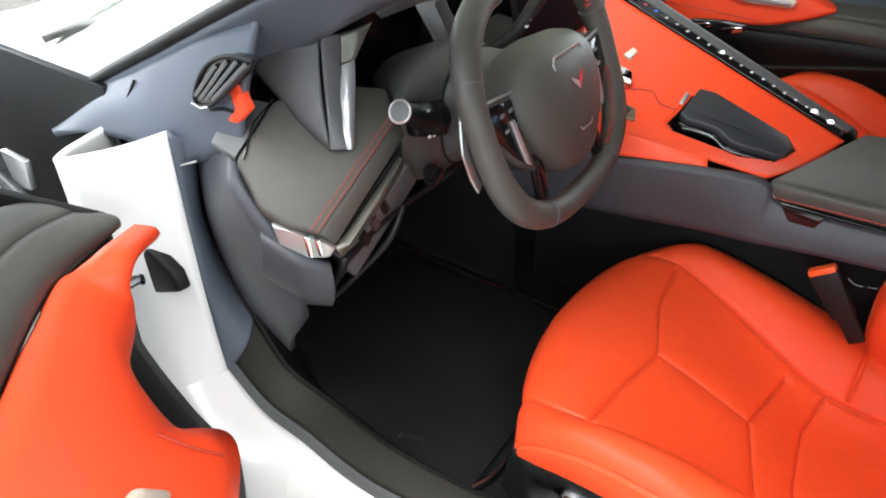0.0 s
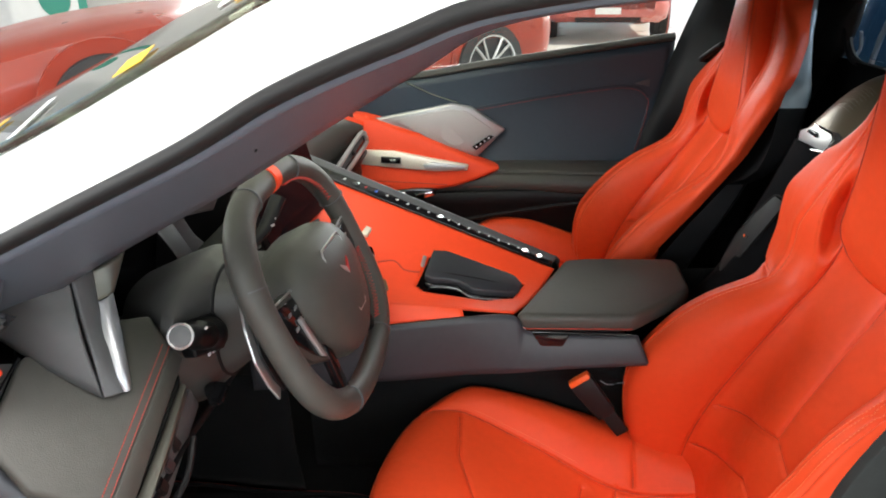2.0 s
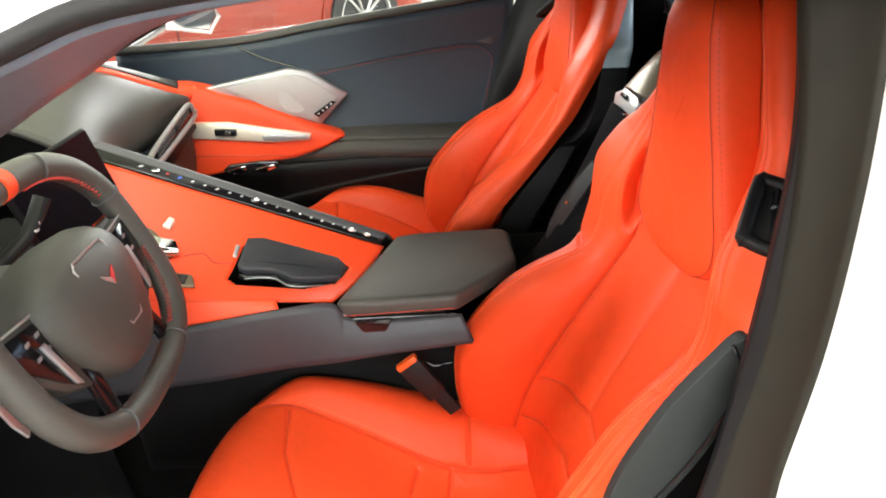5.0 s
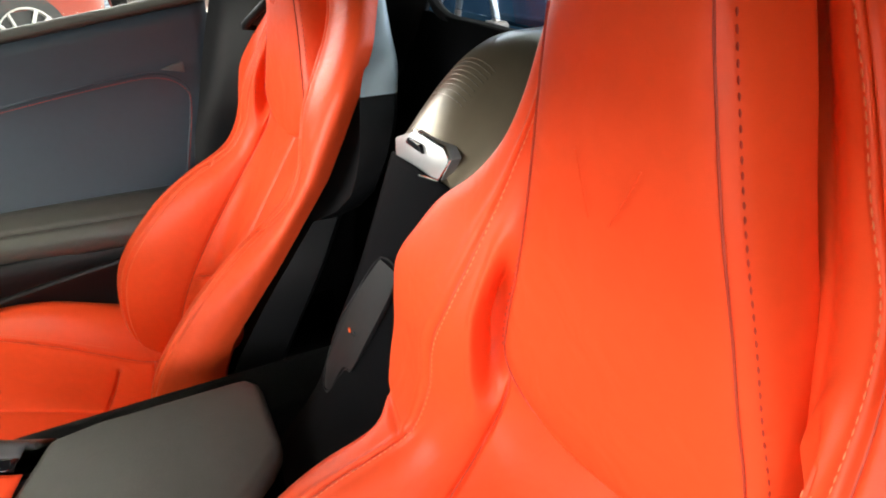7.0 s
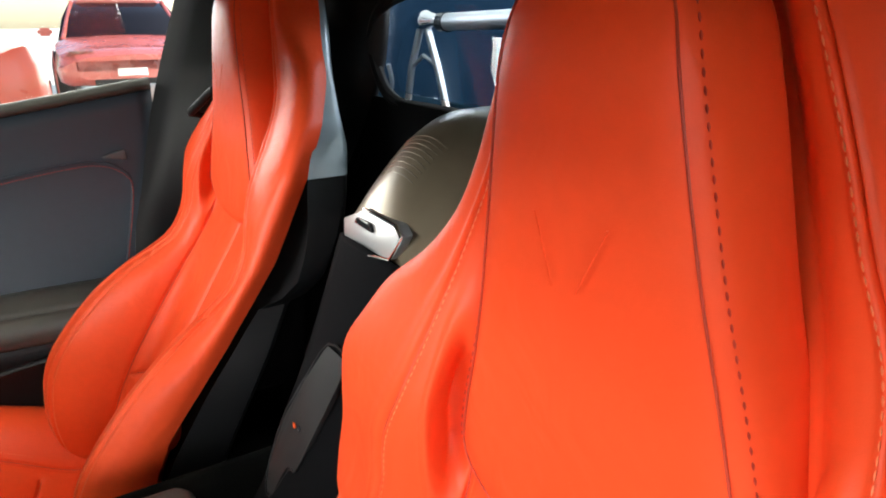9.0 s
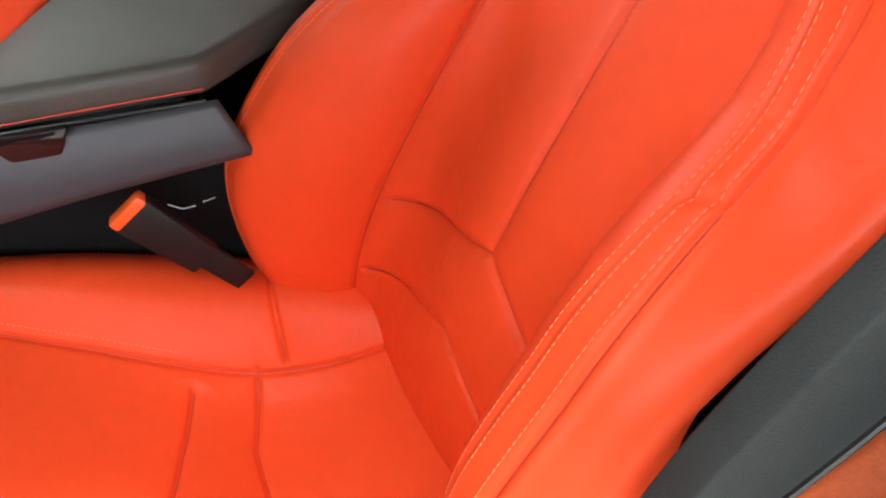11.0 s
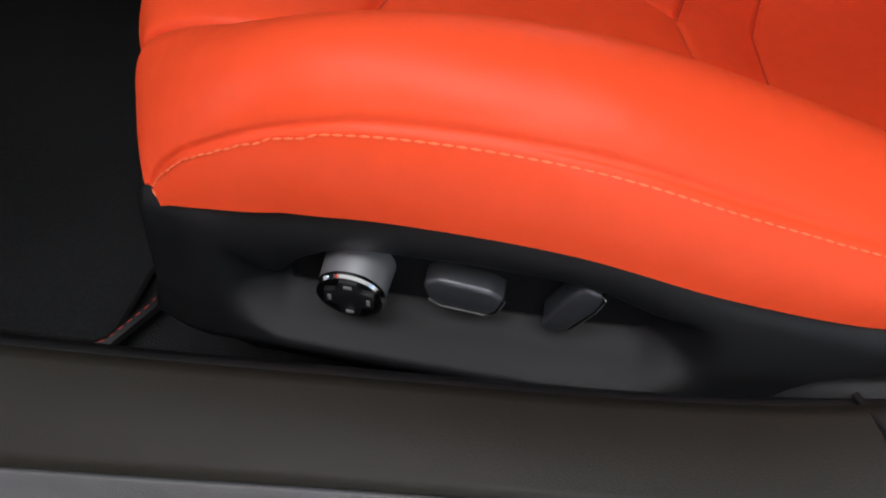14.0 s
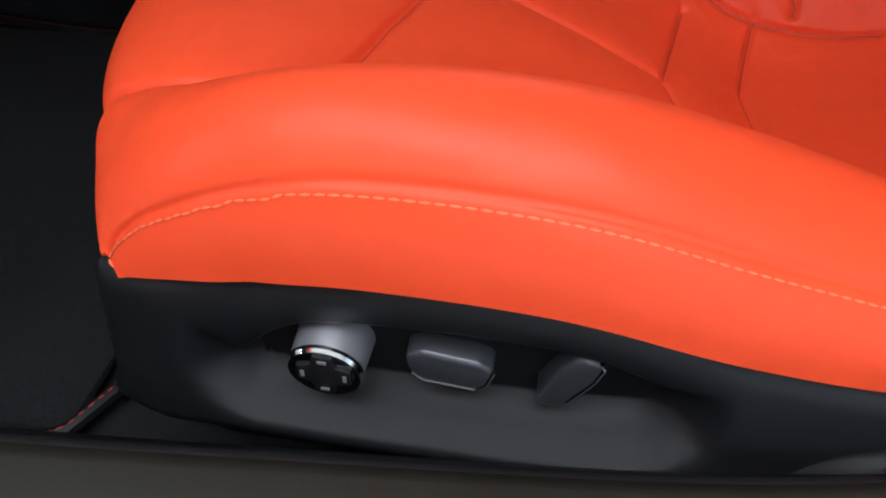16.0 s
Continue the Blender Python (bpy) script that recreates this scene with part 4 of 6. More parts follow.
ring = curve_points([(x, -.690, z) for x, z in ((-.031, .902), (-.014, .932), (.010, .954), (.040, .967), (.074, .969), (.058, .954), (.034, .934), (.009, .914), (-.012, .902))], 5, True)
vent = part("vent_frame", tube_bm(ring, 0.0024, 8, True), soft_black, cap, "black rounded vent surround")
# Black plate on the panel paints the dark hollow behind the slats.
part("vent_shade_plate", plate_bm([q + Vector((0, 0.001, 0)) for q in ring[::3]], (0.0, 0.012, 0)), gloss_black, vent)
for a, b in (((.002, .913), (.066, .965)), ((-.008, .911), (.052, .964)), ((-.017, .910), (.037, .961)), ((-.025, .911), (.019, .953))):
    part("vent_slat", tube_bm([(a[0], -.6915, a[1]), (b[0], -.6915, b[1])], .0013, 6, flat=1.8), plastic, vent)
part("vent_lip", tube_bm([(-.033, -.6925, .9015), (-.020, -.6925, .899), (-.008, -.692, .903)], .0012, 6), silver, vent)
part("accent", plate_bm([(x, -.676, z) for x, z in ((.010, .924), (.024, .929), (.035, .903), (.014, .883), (-.006, .881), (.014, .899))], (0, .012, 0), .0025), red_soft, cap, "red leather accent")
part("accent_slot", tube_bm([(-.018, -.682, .893), (.0, -.680, .898), (.012, -.677, .897)], .0018, 6), rubber, cap)
check = part("check_strap_box", plate_bm([(-.176, -.752, .655), (-.130, -.744, .700), (-.098, -.738, .668), (-.094, -.738, .640), (-.168, -.752, .612)], (.004, .02, 0), .005, 3), soft_black, body, "black door check box")
part("check_hole", lathe_bm([(0, 0), (.011, 0), (.009, .003), (0, .003)], (-.150, -.752, .650), (0, -1, .2), 16), gloss_black, check)
part("check_strap", tube_bm([(-.150, -.752, .650), (-.165, -.80, .640), (-.17, -.86, .640)], .007, 8), gloss_black, check)

# floor, toe board, tunnel
floor = tagged(part("floor", box_bm((.31, 0, .33), (1.52, 1.28, .02), 0), carpet), "black carpeted car floor", "floor", kind="structure")
strip("toe_board", [(-.10, -.64, .340), (-.10, .64, .340)], [(-.55, -.64, .62), (-.55, .64, .62)], carpet, floor, "", (-.05, 0, -.04), thick=.01, per=4)
strip("sill_inner", [(-.45, .645, .62), (0, .645, .50), (.5, .645, .47), (1.06, .645, .47)], [(-.45, .64, .30), (0, .64, .30), (.5, .64, .30), (1.06, .64, .30)], carpet, floor, "black carpet inside the far sill", (0, 0, 0), thick=.008)
tun = [(.10, .60, -.205), (.30, .615, -.195), (.50, .632, -.185), (.72, .648, -.175), (.95, .66, -.17)]
strip("tunnel_carpet", [(x, y, z) for x, z, y in tun], [(x, -.112, z - .045) for x, z, y in tun], carpet, floor, "black carpet on the tunnel side", (0, 0, .004), thick=.006)
strip("tunnel_wall", [(x, -.112, z - .045) for x, z, y in tun], [(x, -.106, .34) for x, z, y in tun], carpet, floor, "black carpet on the tunnel side", (0, 0, 0), thick=.006)
strip("tunnel_carpet", [(x, -y, z) for x, z, y in tun], [(x, .130, z - .045) for x, z, y in tun], carpet, floor, "", (0, 0, .004), thick=.006)
strip("tunnel_wall", [(x, .130, z - .045) for x, z, y in tun], [(x, .125, .34) for x, z, y in tun], carpet, floor, "", (0, 0, 0), thick=.006)
strip("carpet_front", [(-.5, -.205, .60), (.10, -.205, .60)], [(-.5, -.18, .34), (.10, -.178, .34)], carpet, floor, "", (0, -.012, 0), thick=.008)
mat_pts = [(-.16, -.58, .345), (-.20, -.24, .352), (.06, -.20, .345), (.25, -.21, .345), (.27, -.36, .345), (.268, -.60, .345), (.05, -.615, .345)]
mat = tagged(part("floor_mat", plate_bm(mat_pts, (0, 0, .008), .003), carpet), "black carpet floor mat with bound edge and woven badge", "floor mat")
mat_edge = [Vector(p) + Vector((0, 0, .006)) for p in mat_pts]
part("binding", tube_bm(curve_points(mat_edge, 6, True), .0045, 8, True), soft_black, mat, "black binding with red thread")
part("thread", thread_bm([p + Vector((0, 0, .0045)) for p in curve_points(mat_edge, 6, True)], step=.006), stitch_red, mat)
for k in range(7):
    part("badge_bar", box_bm((.13 + .0055 * k, -.585 + .002 * k, .3545), (.0026, .007 if k % 3 else .010, .0012), 0), gunmetal, mat)

clips = tagged(part("wire_clip", tube_bm([(.606, -.196, .620), (.616, -.198, .615), (.626, -.197, .615)], .0010, 6), gunmetal), "small pale wire clip on the tunnel carpet", "clip")
part("clip_end", tube_bm([(.632, -.195, .616), (.642, -.195, .618)], .0008, 6), gunmetal, clips)


# ---- centre console ----
console = thing("centre_console", "red and black centre console with a button ridge and cup holder", "console")


def red_top(s, w):
    near = Vector((.10 + s * .368, -.202 + s * .037, .752 - s * .034))
    ridge = Vector((.10 + s * .437, -.050 + s * .062, .912 - s * .197))
    p = near.lerp(ridge, w)
    return p - Vector((0, 0, .012 * math.sin(math.pi * w)))


ns, nw = 60, 40
S0, S1, W0, W1 = 32, 55, 8, 27
verts = [red_top(i / (ns - 1), j / (nw - 1)) for i in range(ns) for j in range(nw)]


def in_cup(i, j):
    if not (S0 <= i < S1 and W0 <= j < W1):
        return False
    return (S1 - 1 - i) + (j - W0) >= 5 and (i - S0) + (j - W0) >= 2 and (S1 - 1 - i) + (W1 - 1 - j) >= 2 and (i - S0) + (W1 - 1 - j) >= 2


faces = [(i * nw + j, (i + 1) * nw + j, (i + 1) * nw + j + 1, i * nw + j + 1) for i in range(ns - 1) for j in range(nw - 1) if not in_cup(i, j)]
top = raw("red_panel", verts, faces, red_soft, console, "smooth red leather console top")
mm = top.modifiers.new("thickness", "SOLIDIFY")
mm.thickness, mm.offset = .004, -1
tub = [red_top(i / (ns - 1), j / (nw - 1)) for i, j in ((S0 - .6, W0 + 1), (S0 - .6, W1), (S1 + .3, W1), (S1 + .3, W0 + 4), (S1 - 5, W0 - .6), (S0 + 2, W0 - .6))]
bm = bmesh.new()
hi = [bm.verts.new(p + Vector((0, 0, -.002))) for p in tub]
lo = [bm.verts.new(p + Vector((0, 0, -.065))) for p in tub]
for i in range(6):
    bm.faces.new((hi[i], hi[(i + 1) % 6], lo[(i + 1) % 6], lo[i]))
bm.faces.new(lo)
cup = part("cup_holder", bm, soft_black, console, "deep black cup holder")
for s in (.62, .81):
    c = red_top(s, .40) + Vector((0, 0, -.035))
    part("cup_ring", lathe_bm([(.032, -.028), (.036, 0), (.038, 0), (.037, -.03)], c, (0, 0, 1), 28), gloss_black, cup)
lid_back = [(.555, .40), (.548, .70), (.60, .74), (.88, .70), (.93, .60)]
lid_front = [(.935, .44), (.90, .41), (.86, .385), (.81, .35), (.76, .345), (.725, .385), (.69, .42), (.64, .41), (.59, .375)]
lid = part("cup_lid", plate_bm([red_top(s, w) + Vector((0, 0, .005)) for s, w in lid_back + lid_front], (0, 0, -.012), .003), slate_lid, cup, "slate rubber sliding lid with a wavy edge")
part("lid_line", tube_bm(curve_points([red_top(s, w - .035) + Vector((0, 0, -.008)) for s, w in lid_front[1:]], 5), .0011, 6), silver, lid, "thin silver line")
part("lid_apron", plate_bm([red_top(s, w - .02) + Vector((0, 0, -.006)) for s, w in lid_back[:1] + lid_back[-1:] + lid_front], (0, 0, -.010), .002), gloss_black, lid, "glossy black edge")
part("lid_groove", tube_bm([red_top(.57, .46) + Vector((0, 0, .0055)), red_top(.74, .50) + Vector((0, 0, .0055)), red_top(.92, .52) + Vector((0, 0, .0055))], .0008, 6), rubber, lid)
# black ridge with buttons
ra = [red_top(s, 1.0) + Vector((0, .002, .001)) for s in (0, .25, .5, .75, .985)]
rb = [p + Vector((.004, .022 - .008 * k / 4, .006 - .001 * k)) for k, p in enumerate(ra)]
ridge = strip("button_ridge", ra, rb, gloss_black, console, "glossy black ridge of climate buttons", (0, 0, .002), thick=.004)
rc = [p + Vector((.012, .018, -.004)) for p in rb]
strip("ridge_trim", rb, rc, plastic, console, "charcoal ridge edge", (0, .002, .006), thick=.005)
strip("ridge_side", rc, [(p.x + .01, .155, max(.60, p.z - .13)) for p in rc], black_leather, console, "black leather passenger side of the console", (0, .02, 0), thick=.006)
for k in range(20):
    s = .16 + k * .040
    p = red_top(s, 1.0) + Vector((.003, .012, .0075 - .0016 * s))
    part("button_mark", box_bm(p, (.006, .004 if k % 3 else .006, .0012), 0), blue_mark if k == 3 else red_mark if k == 2 else mark, ridge)
for k, s in enumerate((.20, .52, .86, .92)):
    p = red_top(s, 1.0) + Vector((.003, .012, .006 - .0016 * s))
    part("toggle", box_bm(p, (.018, .010, .006), .002), chrome, ridge, "chrome toggle")
# red skirt and grey side
near_edge = [red_top(s, 0) for s in (0, .25, .5, .78)]
strip("red_skirt", near_edge, [(.10, -.210, .690), (.20, -.206, .698), (.29, -.199, .708), (.392, -.186, .718)], red_soft, console, "red leather skirt", (0, -.002, 0), thick=.004)
up = [(.05, -.216, .690), (.20, -.209, .698), (.29, -.201, .708), (.392, -.188, .718), (.466, -.172, .716), (.49, -.172, .690), (.56, -.170, .684), (.66, -.168, .688)]
dn = [(.05, -.222, .585), (.20, -.212, .602), (.29, -.204, .608), (.392, -.194, .618), (.466, -.192, .624), (.49, -.190, .626), (.56, -.186, .634), (.68, -.182, .645)]
strip("side_panel", up, dn, side_plastic, console, "charcoal console side", (0, -.003, 0), thick=.006)
strip("side_panel", [(x, -y - .03, z - .075) for x, y, z in up], [(x, -y - .03, z - .075) for x, y, z in dn], side_plastic, console, "", (0, .008, 0), thick=.006)
# armrest bin
arm = [(.470, -.168), (.492, -.172), (.58, -.171), (.655, -.168), (.70, -.125), (.740, -.085), (.757, -.06), (.757, .04), (.745, .058), (.60, .058), (.556, .050)]
low = [Vector((x, y, .686 + .03 * (x - .47))) for x, y in arm]
bin_lid = part("armrest_lid", plate_bm(low, (0, 0, .030), .010, 4), black_leather, console, "padded black leather armrest lid")
part("lid_seam", tube_bm([(.476, -.1725, .696), (.492, -.1735, .694), (.60, -.1715, .698), (.652, -.1695, .699)], .0007, 6), dark_seam, bin_lid, "dark red seam")
part("lid_groove", tube_bm([(.468, -.168, .712), (.490, -.1735, .688), (.652, -.170, .689)], .0018, 6), gloss_black, bin_lid)
part("latch", plate_bm([(.497, -.1815, .689), (.556, -.1805, .690), (.546, -.1815, .668), (.512, -.1825, .667)], (0, .008, 0), .003), gloss_black, bin_lid, "glossy black latch recess")
part("bin_body", box_bm((.57, -.055, .655), (.15, .215, .06), .01), side_plastic, console)
# gear selector
sel = part("selector_pad", plate_bm([red_top(s, w) + Vector((0, 0, .003)) for s, w in ((.10, .36), (.10, .62), (.24, .60), (.34, .44), (.30, .34))], (0, 0, .006), .002), bronze, console, "polished gear selector plate")
part("selector_toggle", plate_bm([red_top(s, w) + Vector((0, 0, .006)) for s, w in ((.20, .38), (.20, .50), (.34, .48), (.36, .40))], (0, 0, .016), .004), chrome, sel, "chrome gear toggle")
drive = part("drive_pad", plate_bm([red_top(s, w) + Vector((0, 0, .002)) for s, w in ((.16, .10), (.18, .28), (.42, .25), (.45, .13))], (0, 0, .004), .0015), bronze, console, "polished pad with drive buttons")
part("drive_button", plate_bm([red_top(s, w) + Vector((0, 0, .004)) for s, w in ((.33, .14), (.33, .23), (.41, .23), (.41, .14))], (0, 0, .004), .001), gloss_black, drive)
part("drive_toggle", plate_bm([red_top(s, w) + Vector((0, 0, .004)) for s, w in ((.20, .14), (.21, .25), (.30, .24), (.30, .14))], (0, 0, .008), .002), chrome, drive)
part("crease", tube_bm(curve_points([red_top(s, w) + Vector((0, 0, .0005)) for s, w in ((.36, .45), (.42, .50), (.47, .43), (.53, .44))], 6), .0012, 6), stitch_red, console)
part("release_tab", plate_bm([red_top(s, w) + Vector((0, 0, .001)) for s, w in ((.525, .50), (.520, .62), (.535, .62), (.54, .50))], (0, 0, .003), .001), silver, console, "small silver tab")
part("selector_tab", plate_bm([red_top(s, w) + Vector((0, 0, .003)) for s, w in ((.27, .64), (.285, .72), (.305, .71), (.295, .63))], (0, 0, .005), .001), champagne, console)

# belt buckle
buckle = thing("belt_buckle", "black seat belt buckle with an orange release button", "seat belt")
d0, d1 = Vector((.575, -.178, .612)), Vector((.665, -.190, .50))
t = (d1 - d0).normalized()
nrm = Vector((0, -1, 0))
sd = t.cross(nrm).normalized()
part("buckle_body", plate_bm([d0 + sd * .020, d0 - sd * .020, d0 - sd * .016 + t * .075, d0 + sd * .016 + t * .075], nrm * .014, .004), rubber, buckle)
part("release_button", plate_bm([d0 + sd * .0185 - t * .006, d0 - sd * .0185 - t * .006, d0 - sd * .0185 + t * .006, d0 + sd * .0185 + t * .006], nrm * .0135, .003), orange_plastic, buckle, "orange button")
part("buckle_strap", plate_bm([d0 + sd * .012 + t * .07, d0 - sd * .012 + t * .07, d1 - t * .026 - sd * .011, d1 - t * .026 + sd * .011], nrm * .006, .001), rubber, buckle)


# ---- dashboard, driver's side ----
dash = thing("dashboard", "charcoal dashboard with red stitching and a deep instrument hood", "dashboard")
pad_pts = [(.013, -.622, .890), (.023, -.693, .853), (.066, -.708, .813), (.093, -.699, .797), (.121, -.680, .785), (.112, -.530, .852), (.075, -.50, .875), (.03, -.56, .893)]
nrm = Vector((.55, -.29, .78)).normalized()
part("knee_pad", plate_bm(pad_pts, -nrm * .03, .006, 3), black_leather, dash, "black leather knee pad")
for off in (.004, .011):
    a, b = Vector((.121, -.680, .785)), Vector((.112, -.530, .852))
    inward = (b - a).normalized().cross(nrm).normalized()
    if inward.x > 0:
        inward = -inward
    part("pad_thread", thread_bm([a + inward * off + nrm * .0012, b + inward * off + nrm * .0012], step=.0032, length=.0026, r=.0007), stitch_red, dash, "red twin stitching")
part("pad_line", tube_bm([Vector(p) + nrm * .0005 for p in ((.013, -.622, .890), (.014, -.655, .876), (.030, -.690, .852))], .0014, 6), gloss_black, dash)
part("carbon_panel", plate_bm([(.011, -.626, .888), (.020, -.692, .852), (-.02, -.690, .858), (-.025, -.640, .892)], -nrm * .012, .002), plastic, dash, "dark textured side panel")
# instrument hood
fold = [(.048, -.575, .958), (.062, -.591, .905), (.074, -.603, .876), (.081, -.611, .844)]
blade_o = [(.052, -.549, .949), (.064, -.570, .898), (.076, -.583, .877), (.093, -.597, .842)]
strip("hood_wing", [(-.021, -.598, .958), (.015, -.592, .964), (.048, -.575, .958)], [(-.021, -.609, .911), (.031, -.611, .874), (.081, -.611, .844)], plastic, dash, "charcoal hood wing", (0, -.006, .002), thick=.006)
strip("wing_face", fold, blade_o, plastic, dash, "grey front face of the hood wing", (.002, -.001, 0), thick=.006)
strip("hood_edge", [(.054, -.559, .917), (.064, -.570, .898), (.076, -.583, .877), (.087, -.593, .858), (.093, -.597, .842)], [(.066, -.544, .922), (.076, -.558, .898), (.086, -.574, .875), (.093, -.586, .854), (.095, -.591, .842)], satin_grey, dash, "satin silver hood blade", (.003, -.002, 0), thick=.005)
strip("hood_face", [(.052, -.549, .949), (.054, -.559, .918)], [(.066, -.512, .955), (.066, -.543, .923)], olive_metal, dash, "olive upper corner of the instrument hood", (.003, 0, 0), thick=.006, per=6)
strip("hood_cheek", [(.060, -.538, .925), (.074, -.562, .885), (.086, -.582, .838)], [(-.03, -.515, .925), (-.03, -.505, .87), (-.03, -.505, .80)], soft_black, dash, "", thick=.006)
strip("hood_lip", [(.068, -.505, .964), (.085, -.46, .976), (.083, -.401, .974), (.080, -.303, .957)], [(.064, -.492, .955), (.074, -.45, .958), (.072, -.403, .953), (.070, -.314, .931)], plastic, dash, "grey lip of the instrument hood", (0, 0, 0), thick=.006)
strip("hood_top", [(.084, -.578, .981), (.084, -.52, .985), (.080, -.44, .983), (.07, -.36, .975), (.04, -.24, .945)],
      [(-.20, -.62, .93), (-.20, -.54, .95), (-.20, -.44, .955), (-.20, -.36, .95), (-.20, -.22, .93)], black_leather, dash, "dark leather instrument hood", (0, 0, .012), thick=.016)
strip("hood_inner", [(.060, -.56, .96), (.060, -.44, .966), (.05, -.32, .955)], [(-.03, -.56, .94), (-.03, -.44, .945), (-.03, -.30, .935)], soft_black, dash, "", (0, 0, .004), thick=.006)
part("cluster_screen", plate_bm([(-.02, -.565, .935), (-.02, -.285, .93), (-.045, -.285, .80), (-.045, -.565, .80)], (-.012, 0, .002), .003), screen, dash, "dark instrument screen")
part("cluster_floor", plate_bm([(-.045, -.57, .80), (-.045, -.26, .80), (.07, -.27, .805), (.08, -.56, .818)], (0, 0, -.02), .004), soft_black, dash)
wing = part("hood_wing", plate_bm([(.004, -.293, .836), (.002, -.314, .875), (-.008, -.333, .914), (-.03, -.288, .918), (-.04, -.244, .905), (-.015, -.185, .825)], (-.004, .018, -.01), .006, 3), plastic, dash, "slate hood wing with a step")
part("wing_step", plate_bm([(.008, -.262, .836), (.004, -.285, .880), (-.002, -.298, .910), (.0, -.278, .912), (.006, -.25, .86)], (0, .010, -.004), .003), plastic, wing)
part("cluster_sill", plate_bm([(.0, -.27, .84), (.08, -.25, .83), (.09, -.10, .83), (.0, -.12, .85)], (0, 0, -.03), .006), soft_black, dash)
# lower panel under the stitched edge
part("pad_edge", plate_bm([(.121, -.680, .785), (.128, -.665, .765), (.118, -.520, .835), (.112, -.530, .852)], (-.02, 0, -.01), .004), black_leather, dash)
# Solid slab; the slot's inner shade is given by its black colour.
part("tray_slot_shade", plate_bm([(.124, -.655, .765), (.118, -.535, .823), (.113, -.535, .795), (.119, -.645, .745)], (-.03, .003, 0), .003), gloss_black, dash, "black plate for the shaded inside of a slot")
part("tray_bar", plate_bm([(.130, -.670, .762), (.134, -.655, .765), (.130, -.585, .792), (.124, -.535, .812), (.120, -.535, .790), (.128, -.60, .765), (.130, -.66, .742)], (-.012, .004, 0), .004), olive_metal, dash, "dull olive metal bar")
part("switch_panel", plate_bm([(.127, -.660, .742), (.118, -.520, .795), (.108, -.490, .752), (.118, -.63, .690)], (-.03, .003, 0), .004), plastic, dash, "charcoal switch panel")
for k in range(3):
    c = Vector((.1245 - .003 * k, -.617 + .022 * k, .7435 + .009 * k))
    part("panel_switch", box_bm(c, (.008, .013, .022), .002, pose(0, 0, 0, 28, 0, 0)), soft_black if k != 1 else gunmetal, dash, "small dark switch")
part("corner_trim", plate_bm([(.078, -.708, .798), (.100, -.700, .790), (.126, -.684, .778), (.131, -.668, .764), (.126, -.676, .752), (.112, -.694, .757), (.085, -.708, .772)], (-.01, .01, -.003), .004, 3), silver, dash, "polished silver corner trim")
for k in range(2):
    part("corner_tab", plate_bm([(.113 + .009 * k, -.697 + .006 * k, .789 - .004 * k), (.118 + .009 * k, -.693 + .006 * k, .787 - .004 * k), (.122 + .008 * k, -.695 + .008 * k, .762), (.117 + .008 * k, -.698 + .008 * k, .764)], (-.006, .005, 0), .0015), chrome, dash, "pale tab")
# kick panel
strip("kick_panel", [(.0, -.668, .845), (.03, -.700, .83), (.075, -.700, .775), (.09, -.69, .70), (.06, -.665, .63)], [(-.10, -.655, .80), (-.10, -.66, .70), (-.07, -.66, .60), (-.03, -.655, .55), (.0, -.65, .52)], side_plastic, dash, "rounded charcoal kick panel", (0, -.012, 0), thick=.01)
strip("kick_pod", [(.06, -.705, .780), (.10, -.70, .765), (.125, -.675, .745)], [(.01, -.69, .70), (.05, -.665, .655), (.075, -.64, .640)], side_plastic, dash, "charcoal pod under the dash", (.02, -.012, 0), thick=.014)
strip("under_dash", [(.13, -.66, .742), (.115, -.55, .74), (.10, -.45, .72), (.08, -.25, .70)], [(.0, -.64, .60), (-.06, -.52, .62), (-.10, -.42, .63), (-.15, -.22, .63)], soft_black, dash, "", (.01, 0, -.02), thick=.008)
part("panel_lip", tube_bm(curve_points([(.075, -.64, .640), (.10, -.62, .672), (.125, -.575, .715), (.122, -.54, .745)], 6), .004, 8), soft_black, dash)
strip("dash_back", [(-.2, -.62, .93), (-.2, 0, .95), (-.2, .62, .93)], [(-.25, -.64, .58), (-.25, 0, .58), (-.25, .64, .58)], soft_black, dash, "", (0, 0, 0), thick=.01)
strip("dash_top", [(-.10, -.24, .945), (-.10, 0, .955), (-.13, .3, .965), (-.13, .62, .93)], [(-.47, -.24, .90), (-.47, 0, .91), (-.47, .3, .90), (-.47, .62, .86)], black_leather, dash, "black leather dash top", (0, 0, .01), thick=.01)
strip("dash_top", [(-.20, -.62, .93), (-.20, -.22, .94)], [(-.47, -.62, .86), (-.47, -.22, .90)], black_leather, dash, "", (0, 0, .01), thick=.01, per=4)

# ---- steering column and wheel ----
column = thing("steering_column", "charcoal steering column shroud with switches and stalks", "steering column")
n_ax, u_ax, y_ax = Vector((.919, 0, .395)), Vector((-.395, 0, .919)), Vector((0, 1, 0))
hub = Vector((.231, -.381, .868))
shroud = []
